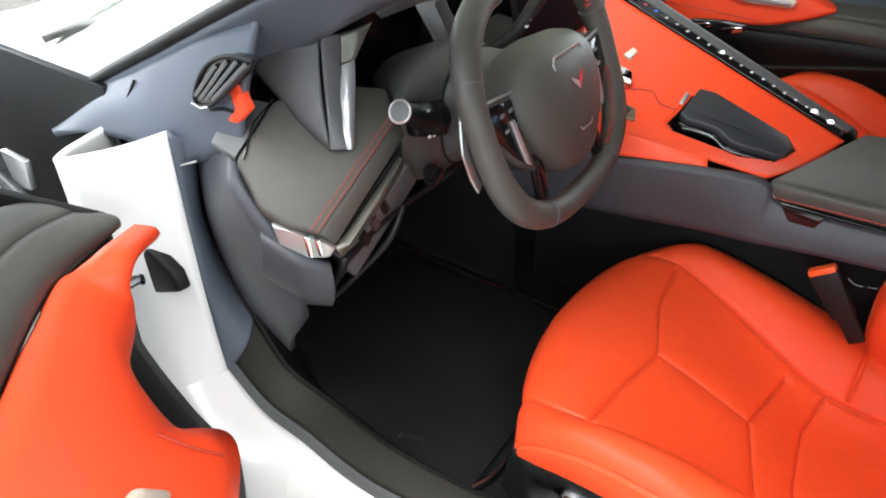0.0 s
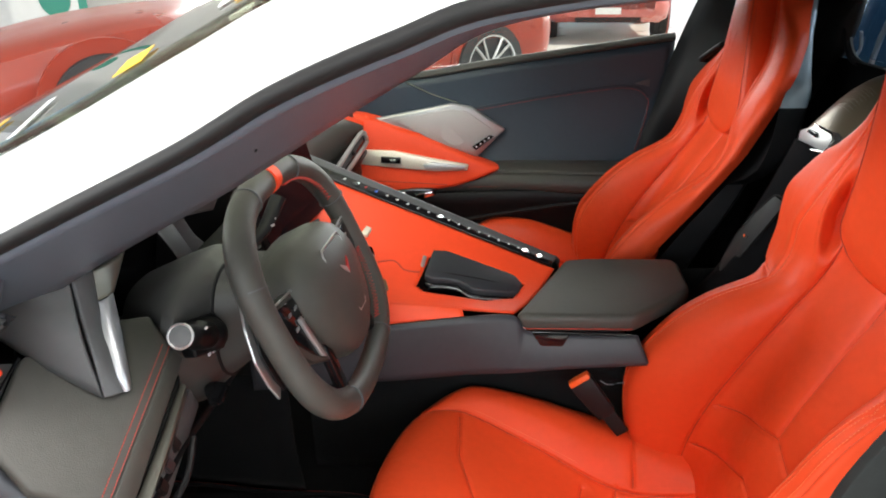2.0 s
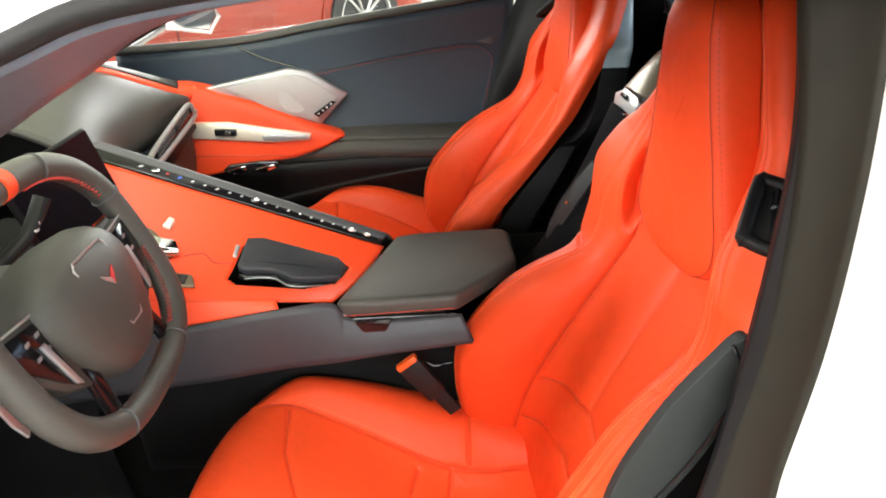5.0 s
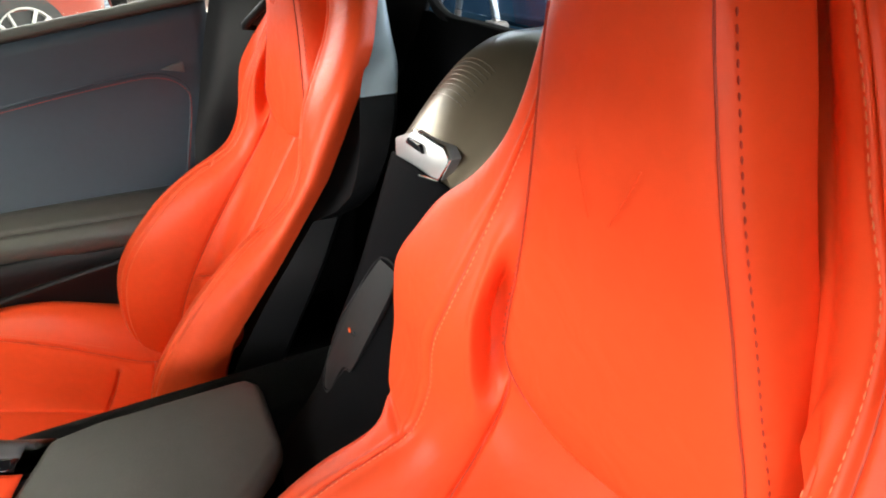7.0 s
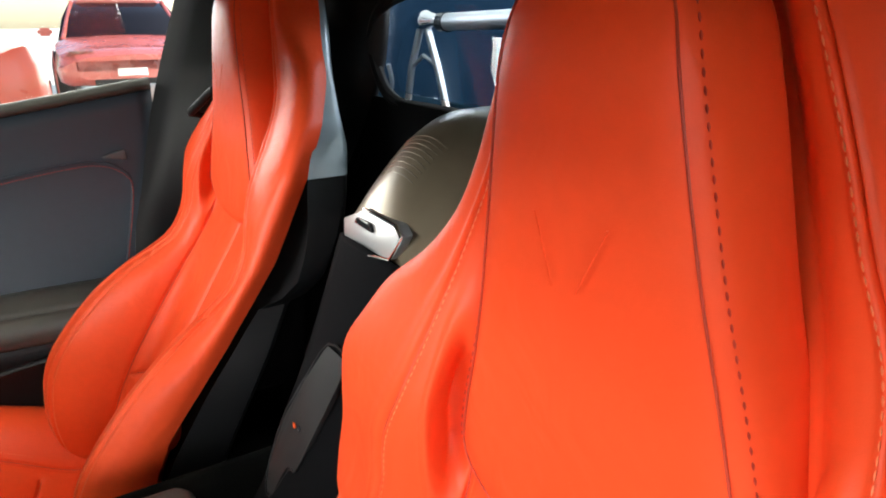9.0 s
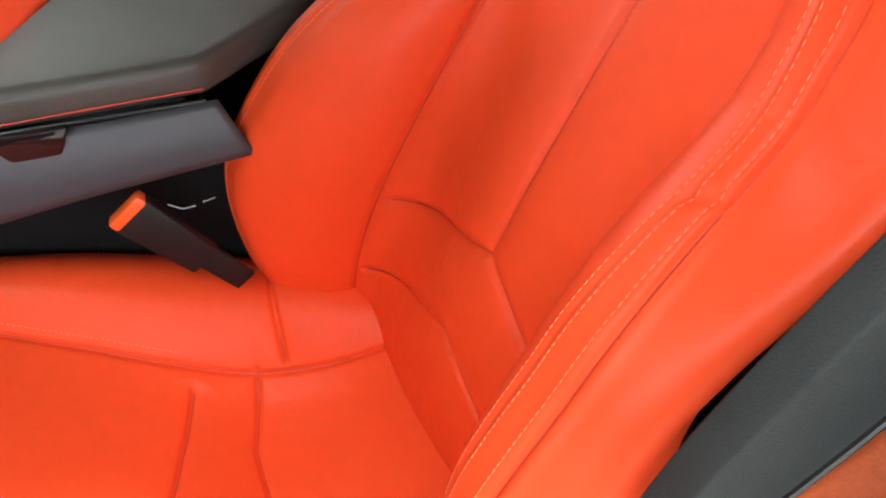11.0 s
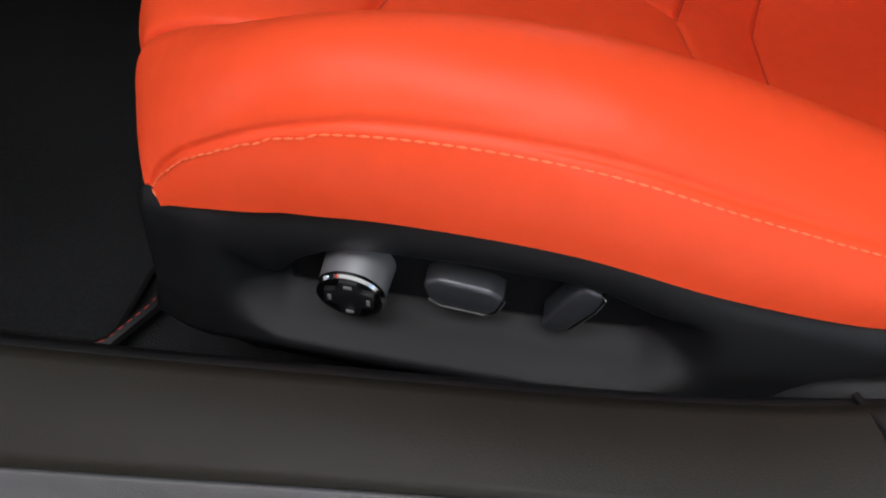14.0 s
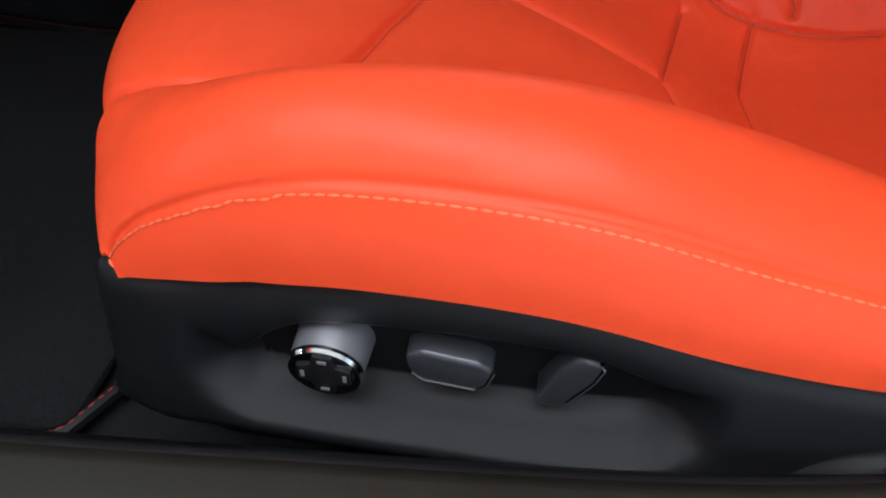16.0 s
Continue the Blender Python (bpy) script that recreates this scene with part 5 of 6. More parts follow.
for x, cy, cz, w, h in ((.01, -.40, .810, .060, .060), (.06, -.402, .812, .094, .080), (.085, -.404, .814, .106, .087), (.098, -.403, .815, .104, .085), (.108, -.400, .816, .094, .078), (.115, -.394, .818, .078, .075), (.121, -.388, .820, .067, .073), (.150, -.385, .832, .064, .062), (.175, -.383, .845, .060, .050), (.192, -.381, .853, .056, .046)):
    shroud.append([(x, cy + w * math.copysign(abs(math.cos(a)) ** .7, math.cos(a)), cz + h * math.copysign(abs(math.sin(a)) ** .75, math.sin(a))) for a in [2 * math.pi * k / 48 for k in range(48)]])
rings("shroud", shroud, column_mat, column, "rounded charcoal shroud")
part("shroud_gap", tube_bm(shroud[6], .0024, 6, True), rubber, column, "dark gap round the column barrel")
kn = Vector((.141, -.560, .885))
pc = Vector((.126, -.484, .842))
kd = (kn - pc).normalized()
pod = part("switch_pod", plate_bm([pc + Vector(p) for p in ((-.010, -.022, .026), (.001, .030, .013), (.012, .022, -.028), (.001, -.029, -.013))], (-.020, .006, -.006), .004, 3), soft_black, column, "square lamp switch plate")
knob = part("lamp_knob", lathe_bm([(0, -.104), (.021, -.104), (.020, -.088), (.0165, -.084), (.0160, -.052), (.0125, -.046), (.0118, -.030), (.0120, -.008), (.0130, 0), (0, 0)], kn, kd, 32), soft_black, pod, "ringed lamp knob")
part("knob_ring", lathe_bm([(.0112, .0), (.0134, -.0010), (.0138, .0), (.0132, .0014), (.0122, .0018), (.0112, .0012)], kn, kd, 32), silver, knob, "silver ring")
part("knob_cap", lathe_bm([(0, .0006), (.0113, .0006), (.0110, .0020), (.0095, .0026), (0, .0028)], kn, kd, 24), plastic, knob)
for k in range(4):
    part("knob_mark", box_bm(kn - kd * (.056 + .007 * k) + Vector((.0125, -.0012, .0105)), (.0022, .0042, .0022), 0), mark, knob)
for k in range(3):
    part("knob_mark", box_bm(pc + Vector((.0085, -.014 + .010 * k, -.016 - .002 * k)), (.002, .004, .003), 0), mark, pod)
part("key_lever", box_bm((.128, -.482, .762), (.018, .030, .013), .004, pose(0, 0, 0, 20, 0, 0)), gloss_black, column, "small black tilt lever")
part("key_boss", lathe_bm([(0, 0), (.012, 0), (.010, .010), (0, .010)], (.114, -.472, .757), n_ax, 20), soft_black, column)
stalk = part("wiper_stalk", tube_bm([(.10, -.32, .865), (.12, -.272, .885), (.128, -.255, .905), (.135, -.240, .925)], lambda s: .009 + .004 * s, 10, flat=.7), soft_black, column, "black wiper stalk with white symbols")
for k in range(4):
    part("stalk_mark", box_bm((.133 + .002 * k, -.268 + .007 * k, .893 + .008 * k), (.003, .006, .003), 0), mark, stalk)
for side in (-1, 1):
    p0 = hub - n_ax * .045
    bl = [p0 + y_ax * side * a + u_ax * b for a, b in ((.100, .040), (.112, .040), (.130, .016), (.1445, -.018), (.1450, -.050), (.140, -.070), (.122, -.058), (.120, -.017))]
    paddle = part("shift_paddle", plate_bm(bl, n_ax * .004, .0015), silver if side < 0 else plastic, column, "slim metal shift paddle")
    part("paddle_face", plate_bm([q + n_ax * .003 + (hub - q) * .06 for q in bl], n_ax * .003, .001), soft_black, paddle)
part("paddle_mount", box_bm(hub - n_ax * .035 + y_ax * -.105 - u_ax * .03, (.02, .03, .018), .004), silver, column)

wheel = thing("steering_wheel", "black leather steering wheel with red stitching and centre mark", "steering wheel", at=tuple(hub))


def rim_at(a):
    """The wheel's rounded-square outline."""
    c, s = math.cos(a), math.sin(a)
    r = 1 / (abs(c) ** 2.7 + abs(s) ** 2.7) ** (1 / 2.7)
    return y_ax * (.155 * r * c) + u_ax * (.137 * r * s)


N = 160
loop = [rim_at(2 * math.pi * k / N) for k in range(N)]
bm = bmesh.new()
sec = 18
rl = []
for k in range(N):
    tng = (loop[(k + 1) % N] - loop[k - 1]).normalized()
    out = tng.cross(n_ax).normalized()
    a = 2 * math.pi * k / N
    grip = 1 + .10 * max(0, math.cos(2 * (a - .6))) ** 4 + .10 * max(0, math.cos(2 * (math.pi - a - .6))) ** 4
    rl.append([bm.verts.new(loop[k] + (out * math.cos(2 * math.pi * j / sec) * .0165 + n_ax * math.sin(2 * math.pi * j / sec) * .0150) * grip) for j in range(sec)])
for k in range(N):
    A, B = rl[k], rl[(k + 1) % N]
    for j in range(sec):
        bm.faces.new((A[j], A[(j + 1) % sec], B[(j + 1) % sec], B[j]))
rim = part("rim", bm, black_leather, wheel, "black leather rim")


def rim_piece(name, a0, a1, r, mat, parent, label=""):
    pts = [rim_at(a0 + (a1 - a0) * k / 12) for k in range(13)]
    return part(name, tube_bm(pts, r, 18, up=n_ax), mat, parent, label)


rim_piece("centre_mark", math.pi / 2 - .055, math.pi / 2 + .055, .0172, red_soft, rim, "red leather centre mark")
for a in (.42, math.pi - .42, -1.05, math.pi + 1.05, 1.15, math.pi - 1.15):
    rim_piece("rim_seam", a - .006, a + .006, .0187 if abs(a) < 2 and 0 < a < 1 else .0176, plastic, rim)
for s0, s1 in ((.5, 1.4), (-.95, -.15), (math.pi - 1.4, math.pi - .5), (math.pi + .15, math.pi + .95)):
    zig = []
    for k in range(44):
        a = s0 + (s1 - s0) * k / 43
        q = rim_at(a)
        inw = -q.normalized()
        zig.append(q + inw * .0168 + n_ax * ((.0090 if k % 2 else .0020) - (.0100 if s0 > 1.5 else 0)))
    part("cross_stitch", tube_bm(zig, .0011, 5), stitch_red, rim, "red cross stitching")
# hub pad
pad = []
for k, (f, h) in enumerate(((.98, -.035), (1.02, -.004), (.98, .010), (.90, .021), (.70, .032), (.35, .038))):
    ring_ = []
    for j in range(40):
        a = 2 * math.pi * j / 40
        c, s = math.cos(a), math.sin(a)
        y = .094 * math.copysign(abs(c) ** .75, c)
        z = (.064 if s > 0 else .100) * math.copysign(abs(s) ** .85, s)
        y *= 1 - .30 * max(0, -s)
        ring_.append(y_ax * y * f + u_ax * z * f + n_ax * h)
    pad.append(ring_)
hubpad = rings("hub_pad", pad, black_leather, wheel, "smooth black hub pad")
shield = [(0.030, .040), (.036, .034), (.034, -.018), (.012, -.052), (-.012, -.052), (-.034, -.018), (-.036, .034), (-.030, .040)]
part("hub_shield", tube_bm([y_ax * y + u_ax * z + n_ax * (.0375 - 2.2 * y * y - 1.2 * z * z) for y, z in shield], .0018, 6, True), silver, hubpad, "silver shield line")
for sgn, m in ((-1, silver), (1, red_mark)):
    part("emblem", plate_bm([u_ax * .003 + y_ax * 0 + n_ax * .0385, y_ax * sgn * .014 + u_ax * .012 + n_ax * .0380, y_ax * sgn * .010 + u_ax * .004 + n_ax * .0382, y_ax * 0 - u_ax * .006 + n_ax * .0385], n_ax * .0015, 0), m, hubpad, "plain crossed emblem")
for side in (-1, 1):
    sp = [y_ax * side * .080 + u_ax * .026, y_ax * side * .146 + u_ax * .032, y_ax * side * .148 - u_ax * .014, y_ax * side * .116 - u_ax * .052, y_ax * side * .080 - u_ax * .072]
    spoke = part("spoke", plate_bm([q - n_ax * .012 for q in sp], n_ax * .016, .004), black_leather, wheel)
    pd = [y_ax * side * .092 + u_ax * .020, y_ax * side * .138 + u_ax * .026, y_ax * side * .138 - u_ax * .010, y_ax * side * .112 - u_ax * .044, y_ax * side * .094 - u_ax * .060]
    part("button_panel", plate_bm([q + n_ax * .003 for q in pd], n_ax * .003, .001), gloss_black, spoke, "glossy black button panel")
    part("spoke_trim", tube_bm([q + n_ax * .005 for q in (sp[0], sp[1], sp[2])], .0016, 6), silver, spoke, "silver edge")
    part("spoke_bar", plate_bm([y_ax * side * .102 + u_ax * .0 + n_ax * .006, y_ax * side * .110 - u_ax * .0 + n_ax * .006, y_ax * side * .104 - u_ax * .052 + n_ax * .006, y_ax * side * .096 - u_ax * .058 + n_ax * .006], n_ax * .004, .001), silver, spoke, "silver bar")
    for i in range(2):
        for j in range(2):
            part("wheel_button", box_bm(y_ax * side * (.100 + .018 * i) + u_ax * (.010 - .018 * j) + n_ax * .0068, (.0016, .0075, .0055), .0007), satin_grey, spoke)
    low = [y_ax * side * .058 - u_ax * .055, y_ax * side * .076 - u_ax * .05, y_ax * side * .092 - u_ax * .140, y_ax * side * .070 - u_ax * .145]
    part("lower_spoke", plate_bm([q - n_ax * .010 for q in low], n_ax * .012, .004), gloss_black, wheel, "glossy black lower spoke")

# ---- centre screen and passenger dash ----
cs = thing("centre_screen", "dark landscape touch screen in a slim black frame", "screen")
c0 = [Vector((.085, -.235, .945)), Vector((.128, -.075, .966)), Vector((.152, -.060, .850)), Vector((.105, -.215, .815))]
sn = Vector((.9, -.35, .25)).normalized()
part("frame", plate_bm([q - sn * .002 for q in c0], -sn * .012, .005, 3), soft_black, cs)
part("display", plate_bm([q.lerp(sum(c0, Vector()) / 4, .06) for q in c0], sn * .0015, 0), screen, cs, "glossy dark display")
part("screen_bezel", plate_bm([(.152, -.060, .846), (.105, -.215, .812), (.115, -.20, .795), (.165, -.055, .83)], -sn * .01, .003), plastic, cs)

pdash = thing("passenger_dash", "dark leather passenger dash with a red brow and silver vent", "dashboard")
strip("dash_pad", [(-.085, .02, .950), (-.085, .15, .965), (-.085, .30, .962), (-.055, .40, .938), (.035, .545, .850)], [(.09, .0, .83), (.05, .12, .82), (.02, .25, .80), (.03, .40, .79), (.035, .53, .815)], black_leather, pdash, "dark leather pad", (.035, 0, .012), thick=.012)
strip("red_brow", [(-.088, .02, .954), (-.088, .15, .969), (-.088, .30, .968), (-.055, .42, .945), (.04, .57, .862), (.07, .60, .865)], [(-.082, .02, .944), (-.080, .15, .958), (-.080, .30, .954), (-.045, .42, .928), (.045, .56, .840), (.07, .60, .845)], red_soft, pdash, "red leather brow", (.006, 0, 0), thick=.006)
strip("brow_edge", [(-.12, .02, .960), (-.12, .15, .975), (-.12, .30, .975), (-.085, .44, .952), (.03, .60, .872)], [(-.088, .02, .956), (-.088, .15, .971), (-.088, .30, .970), (-.055, .42, .947), (.04, .57, .864)], black_leather, pdash, "", (0, 0, .004), thick=.006)
vt = [Vector(q) for q in ((.062, .30, .800), (.074, .50, .838), (.082, .52, .828), (.080, .52, .806), (.068, .31, .776), (.060, .29, .785))]
vent2 = part("vent_frame", tube_bm(curve_points(vt, 4, True), .006, 8, True), silver, pdash, "satin silver vent surround")
# Thin black plate in place of the passenger vent's shaded hollow.
part("vent_shade_plate", plate_bm(vt, (-.012, 0, 0), .0), gloss_black, pdash)
for k in range(2):
    part("vent_slat", tube_bm([(.066, .31, .795 - .008 * k), (.077, .505, .830 - .008 * k)], .0025, 6), plastic, vent2)
part("vent_tab", box_bm((.076, .42, .812), (.010, .02, .010), .003), soft_black, vent2)
part("lower_wedge", plate_bm([(.075, .33, .775), (.088, .51, .800), (.086, .52, .785), (.07, .36, .745)], (-.02, 0, -.01), .004), soft_black, pdash)
strip("glove_box", [(.09, .0, .82), (.05, .15, .80), (.04, .35, .785), (.05, .55, .80)], [(.06, .10, .55), (.04, .20, .52), (.02, .35, .52), (.0, .60, .52)], black_leather, pdash, "dark glove box", (.02, 0, 0), thick=.01)

# ---- passenger door ----
pdoor = thing("door", "closed passenger door with slate panel, red armrest and silver speaker", "car door")
strip("door_panel", [(-.14, .70, .918), (.16, .695, .938), (.40, .70, .975), (.84, .705, 1.038)], [(-.14, .66, .62), (.16, .66, .64), (.42, .665, .68), (.84, .69, .69)], slate, pdoor, "slate grey upper panel", (0, .015, 0), thick=.012, across=14)
strip("belt_rail", [(-.14, .715, .926), (.16, .712, .945), (.40, .715, .982), (.84, .72, 1.045)], [(-.14, .690, .922), (.16, .686, .941), (.40, .690, .978), (.84, .695, 1.041)], black_leather, pdoor, "dark belt rail", (0, 0, .008), thick=.012)
strip("belt_seal", [(-.14, .722, .930), (.16, .719, .949), (.40, .722, .986), (.84, .727, 1.049)], [(-.14, .716, .928), (.16, .713, .947), (.40, .716, .984), (.84, .721, 1.047)], chrome, pdoor, "bright window strip", thick=.004)
part("panel_joint", tube_bm(curve_points([(.16, .688, .935), (.23, .680, .905), (.30, .672, .885)], 5), .0016, 6), gloss_black, pdoor)
thr = curve_points([(.33, .676, .862), (.50, .685, .893), (.68, .692, .919), (.745, .694, .921), (.780, .695, .902), (.788, .695, .87), (.765, .692, .76), (.755, .690, .72)], 8)
part("panel_thread", thread_bm([q - Vector((0, .008, 0)) for q in thr], step=.005, r=.0009), stitch_red, pdoor, "red stitching")
part("panel_groove", tube_bm([q - Vector((0, .004, -.006)) for q in thr], .0022, 6), slate, pdoor)
part("tweeter_grille", plate_bm([(.748, .690, .935), (.786, .691, .946), (.788, .691, .926)], (0, -.006, 0), .003), plastic, pdoor, "small triangular grille")
spk = [(.085, .612, .852), (.285, .652, .886), (.335, .660, .876), (.425, .668, .815), (.350, .655, .742), (.27, .645, .762)]
spk_part = part("speaker_plate", plate_bm(spk, (0, .020, 0), .006, 3), silver, pdoor, "satin silver speaker plate")
ins = [Vector(q) for q in ((.14, .616, .850), (.285, .646, .874), (.325, .653, .866), (.400, .661, .812), (.345, .651, .756), (.26, .640, .778))]
part("speaker_grille", plate_bm([q - Vector((0, .003, 0)) for q in ins], (0, .006, 0), .002), grille_mat, spk_part)
for c, r in (((.295, .644, .817), .038), ((.205, .629, .838), .018)):
    part("speaker_ring", lathe_bm([(0, 0), (r, 0), (r, .0008), (0, .0008)], c, (.22, -1, .1), 36), grille_mat, spk_part, "fine speaker mesh")
sw = [Vector(q) for q in ((.338, .646, .775), (.385, .651, .806), (.396, .653, .802), (.350, .648, .766))]
seatsw = part("memory_panel", plate_bm([q - Vector((0, .006, 0)) for q in sw], (0, .004, 0), .001), gloss_black, spk_part, "glossy black memory panel")
for k in range(4):
    q = sw[0].lerp(sw[1], .15 + .23 * k).lerp(sw[3].lerp(sw[2], .15 + .23 * k), .5)
    part("memory_button", box_bm(q - Vector((0, .0075, 0)), (.004, .002, .004), 0), mark, seatsw)
red = [(.00, .565, .872), (.05, .585, .868), (.09, .60, .852), (.20, .615, .812), (.33, .615, .752), (.418, .618, .722), (.36, .605, .696), (.295, .597, .676), (.20, .580, .665), (.04, .555, .640), (-.02, .55, .66)]
part("red_panel", plate_bm(red, (0, .06, 0), .012, 4), red_soft, pdoor, "red leather armrest panel")
pull = [(.036, .566, .768), (.06, .570, .782), (.14, .580, .778), (.24, .592, .756), (.334, .602, .738), (.330, .600, .722), (.25, .588, .722), (.10, .572, .738), (.045, .564, .745)]
pull_part = part("pull_plate", plate_bm([Vector(q) - Vector((0, .005, 0)) for q in pull], (0, .012, 0), .004, 3), champagne, pdoor, "pearl pull handle plate")
part("pull_cup", plate_bm([(.215, .580, .742), (.24, .583, .748), (.326, .592, .736), (.322, .590, .726), (.25, .580, .726), (.222, .577, .728)], (0, .008, 0), .003), silver, pull_part)
part("window_switch", plate_bm([(.110, .560, .766), (.160, .567, .762), (.160, .566, .746), (.110, .559, .750)], (0, .008, 0), .001), gloss_black, pull_part, "glossy window switch")
part("switch_rocker", box_bm((.142, .560, .756), (.016, .006, .010), .002), chrome, pull_part)
part("panel_crease", tube_bm(curve_points([(.06, .546, .705), (.16, .558, .700), (.28, .575, .690)], 5), .0012, 6), stitch_red, pdoor)
arm_r = [(.23, .632, .686), (.32, .634, .700), (.42, .626, .708), (.60, .606, .714), (.80, .605, .715)]
strip("armrest", arm_r, [(x, y + .075, z + .012) for x, y, z in arm_r], black_leather, pdoor, "padded black armrest top", (0, 0, .010), thick=.012)
strip("armrest_side", arm_r, [(x, y - .002, z - .045) for x, y, z in arm_r], black_leather, pdoor, "", (0, -.012, 0), thick=.010)
part("armrest_thread", thread_bm([(x, y - .016, z - .030) for x, y, z in arm_r[1:]], step=.005, r=.0009), stitch_red, pdoor)
handle = part("door_handle", plate_bm([(.120, .540, .668), (.135, .545, .680), (.20, .555, .684), (.255, .565, .682), (.25, .560, .664), (.18, .550, .655), (.14, .542, .656)], (0, .01, 0), .003), gloss_black, pdoor, "black handle pocket")
for a in (.128, .198):
    part("handle_lever", plate_bm([(a, .536 + .12 * (a - .128), .668), (a + .045, .544 + .12 * (a - .128), .678), (a + .050, .545 + .12 * (a - .128), .668), (a + .02, .539 + .12 * (a - .128), .658)], (0, .006, 0), .002), chrome, handle, "chrome lever")
low_a = [(-.10, .60, .66), (.10, .600, .655), (.30, .605, .660), (.55, .605, .672), (.82, .610, .672)]
strip("lower_panel", low_a, [(-.10, .62, .36), (.10, .62, .36), (.30, .62, .36), (.55, .62, .36), (.82, .62, .36)], soft_black, pdoor, "black lower door panel", (0, .030, 0), thick=.01)
for rail in ([(.22, .600, .560), (.40, .604, .600), (.62, .600, .640), (.80, .60, .65)], [(.45, .598, .470), (.60, .600, .530), (.78, .60, .56)]):
    part("pocket_lip", tube_bm(curve_points(rail, 6), .006, 8), soft_black, pdoor, "moulded pocket lip")
win = part("side_window", plate_bm([(-.10, .722, .935), (.40, .725, .985), (.83, .73, 1.05), (.80, .66, 1.20), (.45, .64, 1.175), (.10, .66, 1.01)], (0, .004, 0), 0), side_glass, pdoor, "clear side window", smooth=False)
win.visible_shadow = False
mir = thing("door_mirror", "white door mirror with bright reflecting glass", "mirror")
mr = [(-.105, 1.00), (-.045, 1.025), (.005, 1.005), (.020, .955), (-.010, .912), (-.080, .925), (-.120, .96)]
part("mirror_housing", plate_bm([Vector((x, 1.06 + .3 * x, z)) for x, z in mr], (-.10, .02, 0), .015, 3), white_paint, mir)
part("mirror_glass", plate_bm([Vector((-.046 + (x + .046) * .86 + .004, 1.055 + .3 * x, .98 + (z - .98) * .86)) for x, z in mr], (.004, -.002, 0), 0), chrome, mir, "mirror glass")
part("mirror_rim", tube_bm([Vector((x + .004, 1.056 + .3 * x, z)) for x, z in mr], .006, 8, True), silver, mir)
part("mirror_arm", tube_bm([(-.13, .74, .93), (-.11, .95, .95)], .018, 10), gloss_black, mir)


# ---- behind the seats ----
rear = thing("rear_bulkhead", "dark trimmed bulkhead and quarter panels behind the seats", "car trim", kind="structure")
strip("bulkhead", [(1.03, -.66, .36), (1.03, .66, .36)], [(1.08, -.66, 1.045), (1.08, .66, 1.045)], headliner, rear, "", (0, 0, 0), thick=.012, per=6)
strip("roof_bow", [(1.00, -.62, 1.195), (1.00, .62, 1.195)], [(1.11, -.60, 1.185), (1.11, .60, 1.185)], headliner, rear, "", (0, 0, .008), thick=.012, per=6)
strip("quarter_panel", [(.900, .66, 1.195), (.848, .69, 1.035), (.805, .69, .88), (.775, .69, .75), (.74, .66, .36)], [(1.09, .29, 1.20), (1.08, .31, 1.06), (1.06, .45, .88), (1.05, .60, .70), (1.04, .62, .36)], soft_black, rear, "black quarter panel", (.02, .03, 0), thick=.012)
strip("quarter_panel", [(.84, -.612, 1.20), (.858, -.616, 1.04), (.832, -.610, .70), (.72, -.606, .50), (.60, -.606, .44), (.55, -.606, .33)], [(1.09, -.55, 1.20), (1.08, -.56, 1.05), (1.05, -.60, .70), (1.04, -.62, .55), (1.04, -.62, .42), (1.04, -.62, .33)], soft_black, rear, "black quarter panel", (.02, -.03, 0), thick=.012)
part("window_edge", tube_bm(curve_points([(1.088, .19, 1.178), (1.082, .285, 1.160), (1.078, .318, 1.125), (1.078, .315, 1.095), (1.080, .265, 1.046), (1.085, .139, 1.041), (1.085, -.2, 1.045), (1.08, -.44, 1.05), (1.085, -.48, 1.12), (1.09, -.42, 1.19)], 6), .008, 8), rubber, rear, "black window seal")
rg = part("rear_window", plate_bm([(1.085, -.60, 1.055), (1.085, .42, 1.055), (1.105, .42, 1.20), (1.105, -.60, 1.20)], (.004, 0, 0), 0), tinted, rear, "tinted rear window", smooth=False)
rg.visible_shadow = False
pad_line = [(.792, .694), (.769, .714), (.770, .738), (.783, .785), (.814, .852), (.846, .900), (.867, .924), (.880, .905), (.872, .85), (.846, .785), (.816, .735), (.798, .712)]
part("pillar_pad", plate_bm(curve_points([(x, -.590, z) for x, z in pad_line], 4, True), (0, .014, 0), .004, 3), slate_pad, rear, "slate grey pad beside the seat")
part("pad_groove", tube_bm(curve_points([(.858, -.5905, .918), (.870, -.5905, .89), (.862, -.5905, .845), (.838, -.5905, .788), (.810, -.5905, .742), (.794, -.5905, .722)], 6), .0014, 6), gloss_black, rear)

# speaker hump between the seats
hump = thing("speaker_hump", "bronze painted speaker hump with a satin metal badge", "car trim")


def dome_at(s, a):
    """Point on the hump: s runs from the nose backwards, a round the arch."""
    h = .955 + .110 * math.sin(min(1, s * 1.45 + .05) * math.pi / 2) ** .75
    w, base = .066 + .085 * s ** 1.3, .942 + .018 * s
    up = math.sin(a)
    return Vector((.924 + .17 * s, -.018 + w * math.cos(a), base + (h - base) * up ** .85 if up > 0 else base + .02 * up))


dome = rings("dome", [[dome_at(k / 23, 2 * math.pi * j / 48) for j in range(48)] for k in range(24)], bronze, hump, "satin bronze dome with fine ribs")
for k in range(9):
    part("dome_rib", tube_bm([dome_at(.17 + .022 * k, a) + Vector((0, 0, .0003)) for a in np.linspace(1.05, 1.95, 10)], .0005, 5), bronze, dome)
